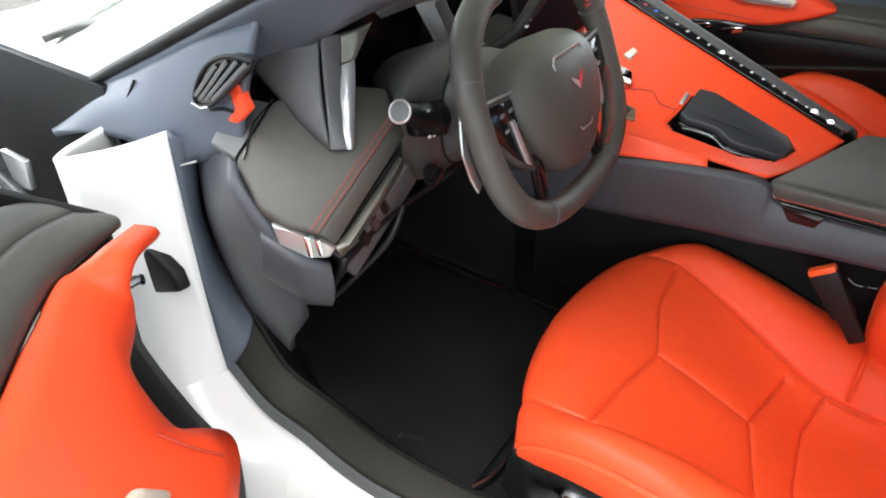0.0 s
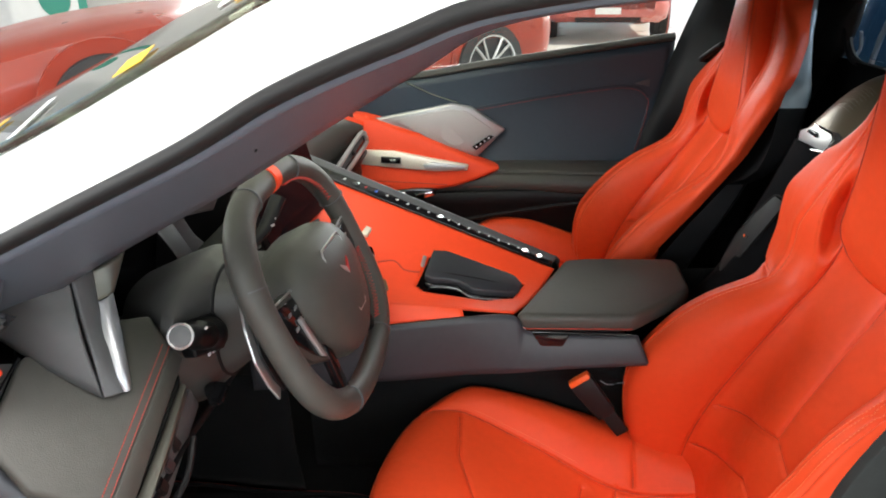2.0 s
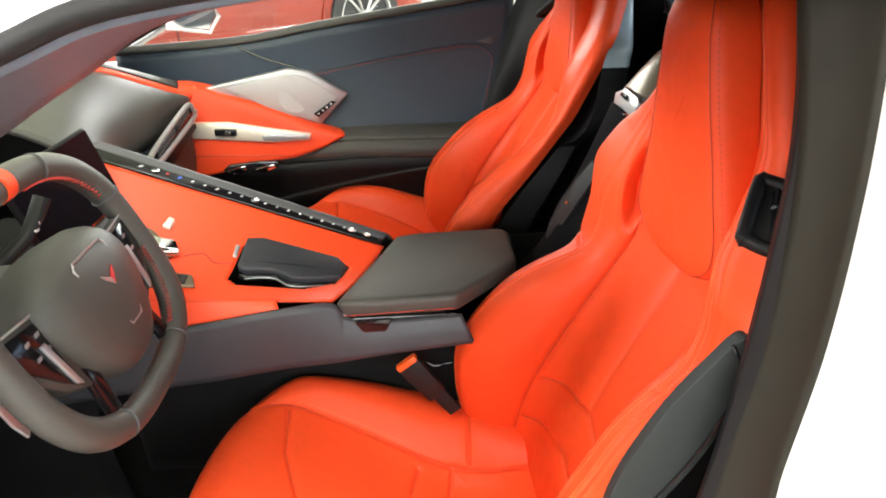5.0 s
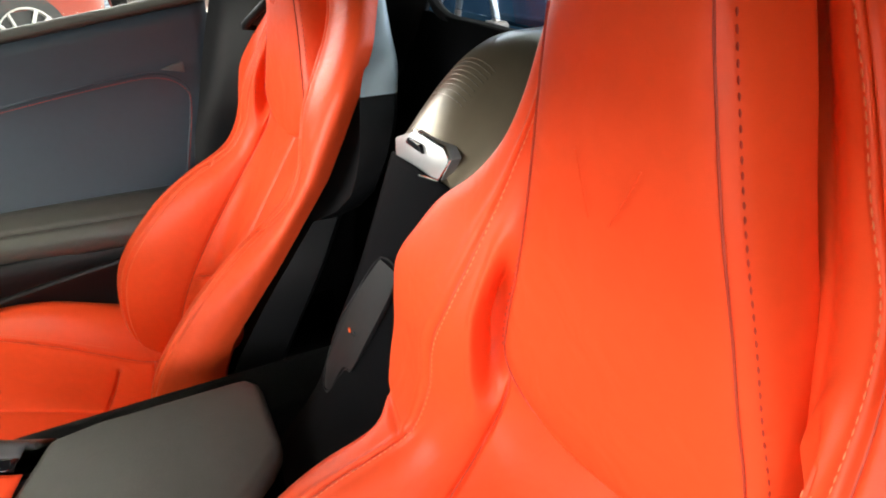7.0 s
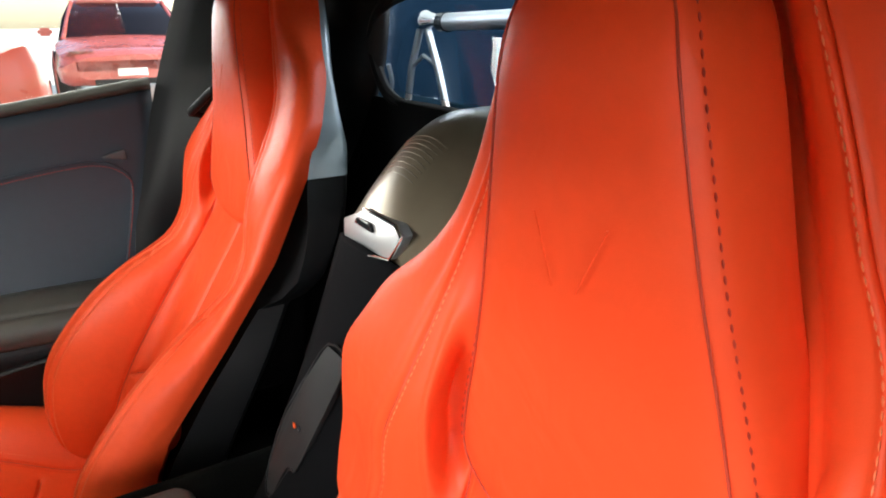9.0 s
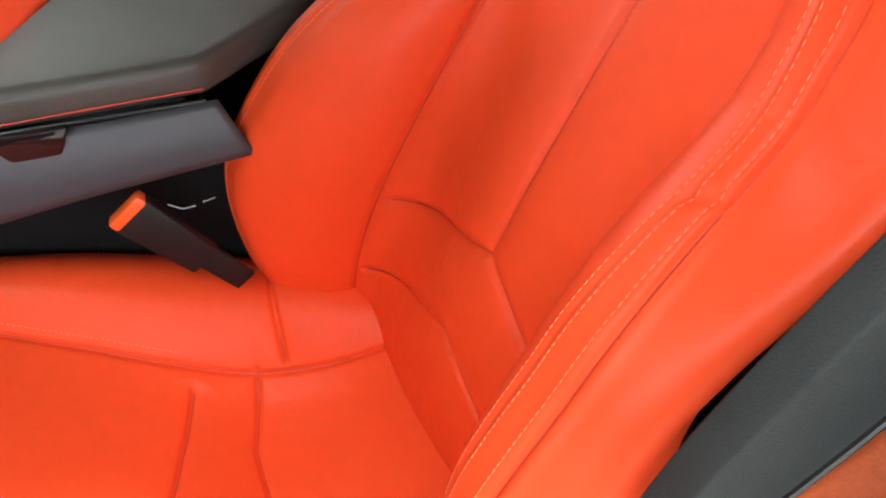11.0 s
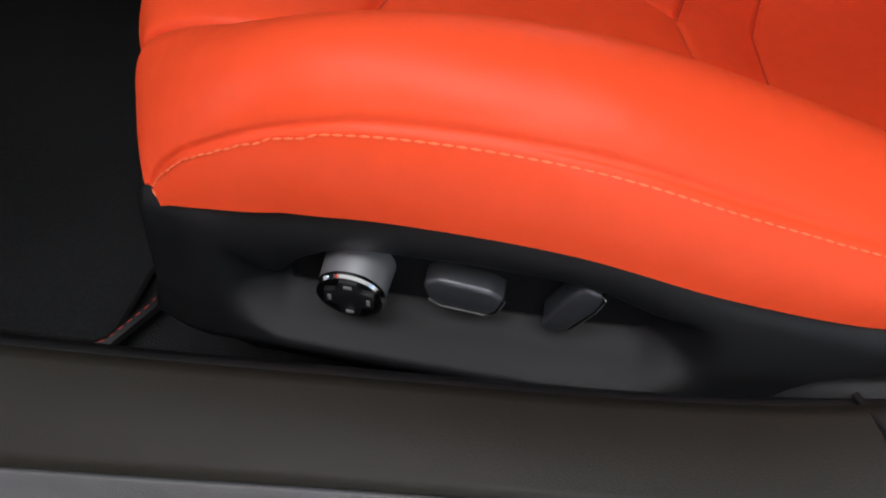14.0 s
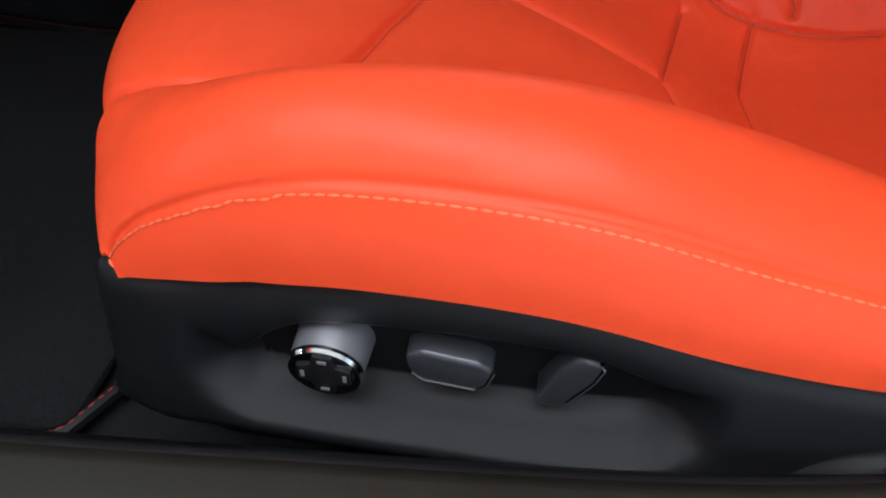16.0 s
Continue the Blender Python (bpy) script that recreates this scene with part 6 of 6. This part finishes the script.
edge = [(.929, .046, .964), (.933, -.004, .984), (.934, -.066, .984), (.932, -.080, .978), (.925, -.072, .958), (.920, -.028, .951), (.921, .026, .949)]
badge = part("badge", plate_bm([(x - .006, y, z) for x, y, z in edge], (.010, 0, 0), .002, 2), silver, hump, "satin metal badge plate")
part("badge_rim", tube_bm([(x - .008, y, z) for x, y, z in edge[1:6]], .0016, 8), chrome, badge, "bright chrome rim")
part("badge_window", plate_bm([(.9195, -.030, .969), (.9205, -.022, .976), (.9205, .006, .975), (.9195, .010, .969)], (.004, 0, 0), .001), gloss_black, badge)
# panel that rises from the armrest to the hump
rise_a = [(.76, -.15, .665), (.80, -.145, .71), (.84, -.135, .765), (.89, -.112, .86), (.926, -.085, .952)]
rise_b = [(.77, .022, .655), (.815, .012, .72), (.84, .016, .775), (.88, .026, .853), (.924, .046, .948)]
strip("rising_panel", rise_a, rise_b, headliner, hump, "black moulded panel between the seats", (-.008, 0, .005), thick=.010)
part("panel_edge", tube_bm([(x - .001, y, z + .001) for x, y, z in curve_points(rise_b, 6)], .0018, 8), soft_black, hump, "rounded edge of the panel")
for rail, side in ((rise_a, -1), (rise_b, 1)):
    strip("rising_side", rail, [(1.02, side * .14, z - .16) for x, y, z in rail], headliner, hump, "", thick=.008)
recess = [(.884, -.030, .869), (.866, -.012, .832), (.846, -.004, .795), (.828, -.006, .752), (.820, -.020, .736), (.822, -.032, .738), (.836, -.046, .768), (.838, -.060, .775), (.852, -.066, .805), (.872, -.072, .845), (.886, -.068, .870)]
# Plate laid over the panel; its dark colour paints the recess's shade.
slot = part("recess_shade", plate_bm([(x - .010, y, z + .006) for x, y, z in recess], (.004, 0, -.003), .001), rubber, hump, "dark plate for the shade in a moulded recess")
part("slot_rim", tube_bm([(x - .0095, y, z + .0065) for x, y, z in curve_points(recess, 3, True)], .0010, 6, True), soft_black, slot)
for k in range(3):
    part("slot_mark", box_bm((.8385 + .002 * k, -.030 - .008 * k, .806), (.002, .003, .005), .0005), orange_plastic if k == 0 else gunmetal, slot)

# driver's belt
belt = thing("seat_belt", "orange seat belt webbing with a black anchor stay", "seat belt")
part("anchor_stay", tube_bm([(.700, -.586, .466), (.72, -.584, .497), (.745, -.582, .530), (.790, -.578, .578)], lambda s: .0095 - .0025 * s, 14), soft_black, belt, "black anchor stay")
part("stay_collar", tube_bm([(.752, -.5815, .538), (.757, -.581, .543)], .0090, 14), gloss_black, belt)
part("stay_loop", tube_bm(curve_points([(.786, -.580, .574), (.800, -.582, .584), (.806, -.574, .594), (.794, -.572, .584)], 5, True), .0014, 8, True), chrome, belt, "bright metal loop")
wa, wb = [], []
for k in range(15):
    s = k / 14
    c = Vector((.800 + .125 * s, -.574 - .024 * s, .590 + .195 * s))
    half = .012 + .008 * min(1, s * 2.2)
    d = Vector((.08, -.93, -.30)).normalized() * half
    fold = Vector((0, -.003 * math.sin(s * 9), 0))
    wa.append(c + d + fold)
    wb.append(c - d - fold)
strip("webbing", wa, wb, webbing, belt, "ribbed orange webbing", (0, -.006, .002), thick=.003, per=3, across=14)

# ---- driver's door, standing open ----
ddoor = thing("door", "open driver's door with red trim and a black lower pocket", "car door")
hinge = Vector((-.12, -.80, 0))
dv = Vector((1, -1, 0)).normalized()
iv = Vector((1, 1, 0)).normalized()


def on_door(s, z, out=0.0):
    q = hinge + dv * s + iv * out
    return Vector((q.x, q.y, z))


def door_rail(rows):
    return [on_door(s, z, o) for s, z, o in rows]


strip("door_skin", door_rail([(s, .90, -.12) for s in (-.02, .4, .8, 1.1)]), door_rail([(s, .32, -.10) for s in (-.02, .4, .8, 1.1)]), white_paint, ddoor, "white outer skin", tuple(-iv * .05), thick=.012)
strip("door_top", door_rail([(.02, .80, .0), (.12, .835, -.02), (.3, .868, -.02), (.7, .905, -.02), (1.1, .92, -.02)]), door_rail([(.02, .805, -.09), (.12, .84, -.11), (.3, .875, -.11), (.7, .92, -.11), (1.1, .935, -.11)]), black_leather, ddoor, "dark leather door top", (0, 0, .012), thick=.012)
strip("door_upper", door_rail([(.02, .80, .0), (.12, .835, -.02), (.3, .868, -.02), (.7, .905, -.02), (1.1, .92, -.02)]), door_rail([(.035, .79, .04), (.156, .805, .006), (.30, .815, .008), (.6, .83, .02), (1.1, .84, .03)]), black_leather, ddoor, "black leather upper panel", tuple(iv * .015), thick=.01)
strip("red_trim", door_rail([(.030, .780, .055), (.10, .803, .045), (.13, .806, .03), (.156, .810, .016), (.22, .815, .017), (.30, .820, .018), (.6, .83, .03), (.9, .80, .04)]),
      door_rail([(.036, .768, .052), (.095, .788, .05), (.121, .770, .05), (.122, .722, .05), (.185, .712, .055), (.222, .665, .092), (.250, .642, .150), (.55, .63, .12)]), red_soft, ddoor, "red leather door trim", tuple(iv * .022), thick=.012)
strip("red_underside", door_rail([(.222, .664, .090), (.250, .641, .148), (.55, .629, .118)]), door_rail([(.22, .60, .05), (.26, .57, .10), (.55, .57, .09)]), red_soft, ddoor, "", tuple(iv * .01), thick=.010)
# Crease of the trim, its shade drawn as a darker red cord.
part("trim_crease", tube_bm(curve_points(door_rail([(.262, .668, .146), (.275, .70, .128), (.282, .735, .105)]), 6), .0016, 6), dark_seam, ddoor)
strip("door_pocket", door_rail([(.05, .76, .02), (.12, .72, .012), (.22, .66, .02), (.5, .63, .05), (1.0, .63, .05)]), door_rail([(.06, .36, .0), (.14, .34, .02), (.24, .34, .03), (.5, .34, .03), (1.0, .34, .03)]), soft_black, ddoor, "black lower door pocket", tuple(iv * .01), thick=.012)
strip("pocket_front", door_rail([(.078, .690, .028), (.080, .63, .04), (.080, .57, .055), (.080, .51, .073), (.070, .43, .10)]), door_rail([(.30, .68, .03), (.30, .63, .05), (.30, .57, .07), (.30, .51, .09), (.30, .43, .11)]), soft_black, ddoor, "black bulging front of the door pocket", tuple(iv * .012), thick=.010)
part("door_pull", plate_bm(door_rail([(.335, .728, .112), (.35, .757, .098), (.40, .772, .090), (.62, .768, .085), (.66, .73, .10), (.40, .712, .112)]), iv * .012, .005), champagne, ddoor, "pearl pull plate")
part("door_edge", plate_bm(door_rail([(.0, .84, -.09), (.0, .36, -.08), (.02, .36, .0), (.02, .80, .03)]), dv * .012, .003), soft_black, ddoor)


# ---- engine bay seen through the rear window ----
bay = thing("engine_bay", "engine bay with a red chevron cover and pale strut braces", "engine", kind="structure")
part("bay_tray", plate_bm([(1.14, -.62, .90), (1.14, .62, .90), (1.9, .62, .86), (1.9, -.62, .86)], (0, 0, -.02), 0), bay_sky_blue, bay, "black tray with reflected blue in its colour")
for sgn in (-1, 1):
    part("bay_side", plate_bm([(1.14, sgn * .62, .86), (1.9, sgn * .62, .86), (1.9, sgn * .66, 1.22), (1.14, sgn * .64, 1.26)], (0, sgn * .01, 0), 0), bay_sky_blue, bay)
part("bay_back", plate_bm([(1.9, -.66, .86), (1.9, .66, .86), (1.95, .66, 1.20), (1.95, -.66, 1.20)], (.02, 0, 0), 0), bay_sky_blue, bay)
part("brace_tube", tube_bm([(1.25, .425, 1.138), (1.25, .18, 1.142), (1.25, -.20, 1.145)], .0135, 14), silver, bay, "pale brace tube")
part("brace_collar", tube_bm([(1.25, .44, 1.138), (1.25, .42, 1.138)], .0155, 14), gloss_black, bay)
bracket = part("brace_bracket", tube_bm([(1.25, .505, 1.145), (1.25, .551, 1.063), (1.25, .573, .990)], .0055, 8, flat=1.5), silver, bay, "pale forked bracket")
part("bracket_leg", tube_bm([(1.25, .500, 1.145), (1.25, .457, 1.070), (1.25, .428, 1.005)], .0055, 8, flat=1.5), silver, bracket)
part("bracket_tie", tube_bm([(1.25, .552, 1.062), (1.25, .505, 1.085), (1.25, .458, 1.070)], .0035, 8), silver, bracket)
part("bracket_foot", box_bm((1.25, .430, 1.000), (.03, .035, .012), .003), silver, bracket)
part("brace_joint", lathe_bm([(0, -.022), (.013, -.022), (.016, -.010), (.016, .010), (.011, .022), (.009, .05), (0, .05)], (1.25, .495, 1.141), (0, -1, 0), 20), chrome, bay, "bright ball joint")
part("bay_pipe", tube_bm(curve_points([(1.20, .58, .99), (1.22, .57, 1.03), (1.21, .56, 1.07)], 5), .004, 8), silver, bay)
part("bay_rail", tube_bm([(1.35, .60, .985), (1.35, .10, 1.0), (1.35, -.4, 1.0)], .010, 8), bay_sky_blue, bay)
cover = part("engine_cover", plate_bm([(1.16, -.48, .965), (1.16, -.12, .965), (1.55, -.12, .985), (1.55, -.48, .985)], (0, 0, -.05), .01), plastic, bay, "engine cover with red chevrons")
for k in range(6):
    y = -.47 + .055 * k
    part("chevron", plate_bm([(1.20, y, .972), (1.26, y + .03, .975), (1.32, y, .978), (1.32, y + .028, .978), (1.26, y + .058, .975), (1.20, y + .028, .972)], (0, 0, .006), .001), red_paint if k % 2 else silver, cover)

def wheel_set(parent, at, r, axis, rim_mat):
    w = part("wheel", lathe_bm([(r * .70, -.11), (r * .97, -.11), (r, -.08), (r, .08), (r * .97, .11), (r * .72, .115), (r * .70, .09)], at, axis, 40), tyre_mat, parent, "black tyre on a bright alloy rim")
    part("rim", lathe_bm([(r * .66, .0), (r * .70, .115), (r * .735, .118), (r * .735, .10), (r * .70, -.1), (r * .66, -.1)], at, axis, 40), rim_mat, w)
    part("brake_disc", lathe_bm([(0, -.02), (r * .5, -.02), (r * .5, .0), (0, .0)], at, axis, 28), plastic, w)
    q = Vector(axis).to_track_quat("Z", "Y").to_matrix()
    for k in range(10):
        a = 2 * math.pi * k / 10 + (.12 if k % 2 else -.12)
        d = q @ Vector((math.cos(a), math.sin(a), 0))
        z = q @ Vector((0, 0, 1))
        part("spoke", tube_bm([Vector(at) + d * r * .10 + z * .085, Vector(at) + d * r * .40 + z * .10, Vector(at) + d * r * .71 + z * .112], r * .035, 6), rim_mat, w)
    part("hub_cap", lathe_bm([(0, .11), (r * .14, .105), (r * .15, .08), (0, .08)], at, axis, 20), rim_mat, w)


# outer skin that closes the white car behind the doors
for sgn in (-1, 1):
    strip("rear_wing", [(.92, sgn * .70, 1.0), (1.3, sgn * .74, 1.02), (1.75, sgn * .76, 1.0), (2.05, sgn * .70, .96)], [(.92, sgn * .86, .36), (1.3, sgn * .92, .40), (1.75, sgn * .92, .42), (2.05, sgn * .84, .46)], white_paint, body, "white rear wing", (0, sgn * .05, 0), thick=.01)
    strip("rear_shoulder", [(1.10, sgn * .655, 1.215), (1.5, sgn * .66, 1.17), (1.95, sgn * .64, 1.05)], [(.94, sgn * .72, 1.01), (1.4, sgn * .76, 1.03), (2.03, sgn * .72, .97)], white_paint, body, "", (0, sgn * .01, .01), thick=.01)
    part("sill", tube_bm([(-.45, sgn * .74, .28), (.3, sgn * .76, .28), (.95, sgn * .78, .30)], .06, 12), white_paint, body)
    for x in (-1.10, 1.52):
        wheel_set(body, (x, sgn * .83, .335 + GROUND), .335, (0, sgn, 0), gunmetal)
strip("tail_panel", [(2.05, -.72, .96), (2.07, 0, .99), (2.05, .72, .96)], [(2.0, -.84, .46), (2.1, 0, .46), (2.0, .84, .46)], white_paint, body, "white tail panel", (.05, 0, 0), thick=.01)
strip("front_wing", [(-.46, .79, .84), (-1.0, .86, .80), (-1.6, .80, .66)], [(-.46, .86, .40), (-1.0, .93, .35), (-1.6, .86, .35)], white_paint, body, "white front wing", (0, .05, 0), thick=.01)
strip("door_skin", [(-.46, .76, .88), (.2, .80, .90), (.92, .76, .98)], [(-.46, .86, .34), (.2, .88, .34), (.92, .86, .36)], white_paint, body, "white outer skin of the passenger door", (0, .03, 0), thick=.01)
strip("nose", [(-1.6, -.80, .66), (-1.95, 0, .60), (-1.6, .80, .66)], [(-1.6, -.86, .32), (-2.0, 0, .30), (-1.6, .86, .32)], white_paint, body, "white nose", (-.05, 0, 0), thick=.01)

# ---- showroom ----
ground = tagged(part("ground", box_bm((0, 0, GROUND - .1), (400, 400, .2)), floor_mat, smooth=False), "pale polished floor running out to a forecourt", "floor", kind="structure")


def wall_piece(name, lo, hi, label="plain white showroom wall"):
    c = [(a + b) / 2 for a, b in zip(lo, hi)]
    s = [b - a for a, b in zip(lo, hi)]
    return tagged(part(name, box_bm(c, s), wall_mat, smooth=False), label, "wall", kind="structure")


TOP = 4.2
wall_piece("wall_north", (-7.2, 7.0, GROUND), (-2.6, 7.2, TOP))
wall_piece("wall_north_head", (-2.6, 7.0, 3.6), (6.5, 7.2, TOP), "white beam over the open bay")
wall_piece("wall_north_end", (6.5, 7.0, GROUND), (8.2, 7.2, TOP))
wall_piece("wall_south_sill", (-7.2, -7.2, GROUND), (8.2, -7.0, .55), "low white wall under the window front")
wall_piece("wall_south_head", (-7.2, -7.2, 3.6), (8.2, -7.0, TOP), "white beam over the window front")
wall_piece("wall_west_sill", (-7.2, -7.0, GROUND), (-7.0, 7.0, .55), "low white wall under windows")
wall_piece("wall_west_head", (-7.2, -7.0, 3.6), (-7.0, 7.0, TOP), "white beam over windows")
wall_piece("wall_east_sill", (8.0, -7.0, GROUND), (8.2, 7.0, .6), "low white wall under windows")
wall_piece("wall_east_head", (8.0, -7.0, 3.6), (8.2, 7.0, TOP), "white beam over windows")
for x in (-6.9, -3.3, .4, 4.1, 7.9):
    wall_piece("window_post", (x - .08, -7.2, .55), (x + .08, -7.0, 3.6), "white window post")
for y in (-6.9, -3.4, 0.1, 3.6, 6.9):
    wall_piece("window_post", (-7.2, y - .08, .55), (-7.0, y + .08, 3.6), "white window post")
    wall_piece("window_post", (8.0, y - .08, .6), (8.2, y + .08, 3.6), "white window post")
tagged(part("ceiling", box_bm((.5, 0, TOP + .1), (15.6, 14.6, .2)), ceiling_mat, smooth=False), "grey showroom ceiling", "ceiling", kind="structure")


def parked_car(label, paint, place, turn, L, W, H, wheel_r, cabin, wheels, low_nose=.55):
    """A parked car: lofted body, glass cabin, roof, wheels, lights. Forward is +x before turning."""
    car = thing("parked_car", label, "car")
    hl, hw = L / 2, W / 2
    st = [(-1.0, .80, .42, .62), (-.96, .90, .34, .80), (-.75, .98, .24, .88), (-.45, 1.0, .22, .90), (-.1, .99, .22, .88), (.25, .99, .22, .86), (.55, 1.0, .24, .82), (.80, .97, .26, .72), (.95, .86, .30, low_nose + .05), (1.0, .70, .36, low_nose)]
    loops = []
    for i in range(49):
        k = -1 + 2 * i / 48
        w, lo, hi = smooth_table([s[0] for s in st], [s[1:] for s in st], k)
        w *= hw
        sec = [(-.86, lo), (-.97, lo + .06), (-1.0, lo + .22), (-.985, hi - .16), (-.95, hi - .05), (-.84, hi - .005), (-.4, hi + .02), (0, hi + .03)]
        sec = sec + [(-y, z) for y, z in sec[-2::-1]]
        loops.append([(k * hl, y * w, z) for y, z in sec])
    rings("body", loops, paint, car)
    c0, c1, r0, r1 = cabin
    hi = .86
    cab = []
    for t, zz, ins in ((0, hi - .05, .93), (.5, (hi + H) / 2, .84), (.92, H - .05, .72)):
        a0, a1 = c0 + (r0 - c0) * t, c1 + (r1 - c1) * t
        cab.append([(a0, -hw * ins * .85, zz), (a0 + .1, -hw * ins, zz), ((a0 + a1) / 2, -hw * ins, zz), (a1 - .1, -hw * ins, zz), (a1, -hw * ins * .85, zz),
                    (a1 + .12, 0, zz), (a1, hw * ins * .85, zz), (a1 - .1, hw * ins, zz), ((a0 + a1) / 2, hw * ins, zz), (a0 + .1, hw * ins, zz), (a0, hw * ins * .85, zz), (a0 - .1, 0, zz)])
    rings("cabin_glass", cab, screen, car, "dark glass")
    roof = [[(x, y * 1.01, H - .052) for x, y, z in cab[2]], [(x * 1.0, y * .9, H - .01) for x, y, z in cab[2]], [((r0 + r1) / 2 + (x - (r0 + r1) / 2) * .6, y * .5, H) for x, y, z in cab[2]]]
    rings("roof", roof, paint, car)
    for sgn in (-1, 1):
        part("screen_pillar", tube_bm([(c1 - .02, sgn * hw * .86, hi - .04), (r1, sgn * hw * .68, H - .04)], .03, 8), paint, car)
        part("screen_pillar", tube_bm([(c0 + .02, sgn * hw * .86, hi - .04), (r0, sgn * hw * .68, H - .04)], .05, 8), paint, car)
        part("door_mirror", box_bm((c1 - .35, sgn * (hw + .09), hi + .06), (.12, .18, .11), .03), paint, car)
        for x in wheels:
            part("wheel_arch", lathe_bm([(wheel_r * 1.13, -.10), (wheel_r * 1.13, .006), (0, .006)], (x, sgn * (hw - .02), wheel_r + .02), (0, sgn, 0), 36), rubber, car)
            part("arch_lip", lathe_bm([(wheel_r * 1.12, 0), (wheel_r * 1.20, 0), (wheel_r * 1.19, .018), (wheel_r * 1.12, .016)], (x, sgn * (hw - .012), wheel_r + .02), (0, sgn, 0), 40), paint, car)
            wheel_set(car, (x, sgn * (hw - .085), wheel_r), wheel_r, (0, sgn, 0), silver)
        part("door_line", tube_bm([(c1 - .45, sgn * (hw + .001), .30), (c1 - .40, sgn * (hw + .002), .80)], .004, 5), rubber, car)
        part("door_line", tube_bm([(c0 + .70, sgn * (hw + .001), .30), (c0 + .75, sgn * (hw + .002), .80)], .004, 5), rubber, car)
        part("side_crease", tube_bm([(-hl * .7, sgn * (hw - .002), .55), (hl * .5, sgn * (hw - .002), .52)], .008, 6), paint, car)
        part("headlamp", box_bm((hl * .93, sgn * hw * .62, low_nose + .04), (.14, .34, .09), .03), glass, car, "clear headlamp")
        part("headlamp_bowl", box_bm((hl * .92, sgn * hw * .62, low_nose + .035), (.10, .28, .06), .02), chrome, car)
    part("number_plate", box_bm((hl * .99, 0, .44), (.05, .36, .10), .005), wall_mat, car, "pale plain plate")
    part("grille", box_bm((hl * .985, 0, .33), (.06, W * .5, .09), .01), rubber, car)
    car.matrix_world = pose(place[0], place[1], GROUND, 0, 0, turn)
    return car


# red coupe standing at an angle past the passenger door: the wheels touch the floor by the far windows
ax = Vector((-2.10, -1.90, 0)).normalized()
side_n = Vector((-ax.y, ax.x, 0))
mid = (Vector((-2.0, 2.65, 0)) + Vector((.10, 4.55, 0))) / 2
mid = mid + Vector((-.62, .78, 0)) * .86
parked_car("orange-red sports coupe parked at an angle on bright alloys", red_paint, (mid.x, mid.y), math.degrees(math.atan2(ax.y, ax.x)), 4.45, 1.88, 1.22, .33, (-1.75, .55, -.9, -.25), (-1.40, 1.42), .58)
parked_car("maroon saloon facing the open bay in daylight", maroon, (1.70, 11.45), -93, 4.6, 1.80, 1.36, .31, (-1.7, 1.0, -1.1, .25), (-1.35, 1.40), .62)

# board with a round green emblem by the wall
board = thing("sign_board", "white standing board with a round green emblem", "sign")
part("panel", box_bm((-4.75, 6.2, .95), (.85, .04, 1.15), .01), wall_mat, board)
for x in (-5.1, -4.4):
    part("foot", box_bm((x, 6.2, GROUND + .13), (.05, .30, .26), .01), silver, board)
part("emblem_ring", lathe_bm([(.17, 0), (.185, 0), (.185, .006), (.17, .006)], (-4.62, 6.178, .92), (0, -1, 0), 36), green_sign, board)
part("emblem_shape", plate_bm([(-4.74, 6.177, .87), (-4.66, 6.177, .93), (-4.58, 6.177, .93), (-4.54, 6.177, .99), (-4.52, 6.177, .97), (-4.55, 6.177, .88), (-4.66, 6.177, .86)], (0, -.004, 0)), green_sign, board, "plain green shape")
part("word_bar", box_bm((-4.62, 6.175, 1.02), (.14, .006, .025), 0), green_sign, board)
part("green_stripe", box_bm((-4.30, 6.176, .95), (.10, .006, 1.0), 0), green_sign, board)

# shrubs past the forecourt
random.seed(4)
shrub = thing("shrub", "dense green shrub at the edge of the forecourt", "shrub", at=(-2.0, 19.0, GROUND))
part("trunk", tube_bm([(0, 0, 0), (.05, 0, .5), (.02, .05, .9)], lambda s: .06 - .03 * s, 8), foliage, shrub)
vs, fs = [], []
for k in range(2600):
    a, b = random.uniform(0, 2 * math.pi), random.uniform(0, 1)
    r = 1.0 * (.6 + .4 * random.random())
    c = Vector((1.7 * r * math.cos(a) * math.sqrt(1 - b * b * .8), .8 * r * math.sin(a), .5 + 1.1 * b * r + .15 * math.sin(3 * a)))
    q = Euler((random.uniform(0, 6), random.uniform(0, 6), random.uniform(0, 6))).to_matrix()
    i = len(vs)
    vs += [c + q @ Vector(p) for p in ((-.07, 0, 0), (0, .03, 0), (.07, 0, 0), (0, -.03, .01))]
    fs.append((i, i + 1, i + 2, i + 3))
raw("crown", vs, fs, foliage, shrub, "many small green leaves", smooth=False)
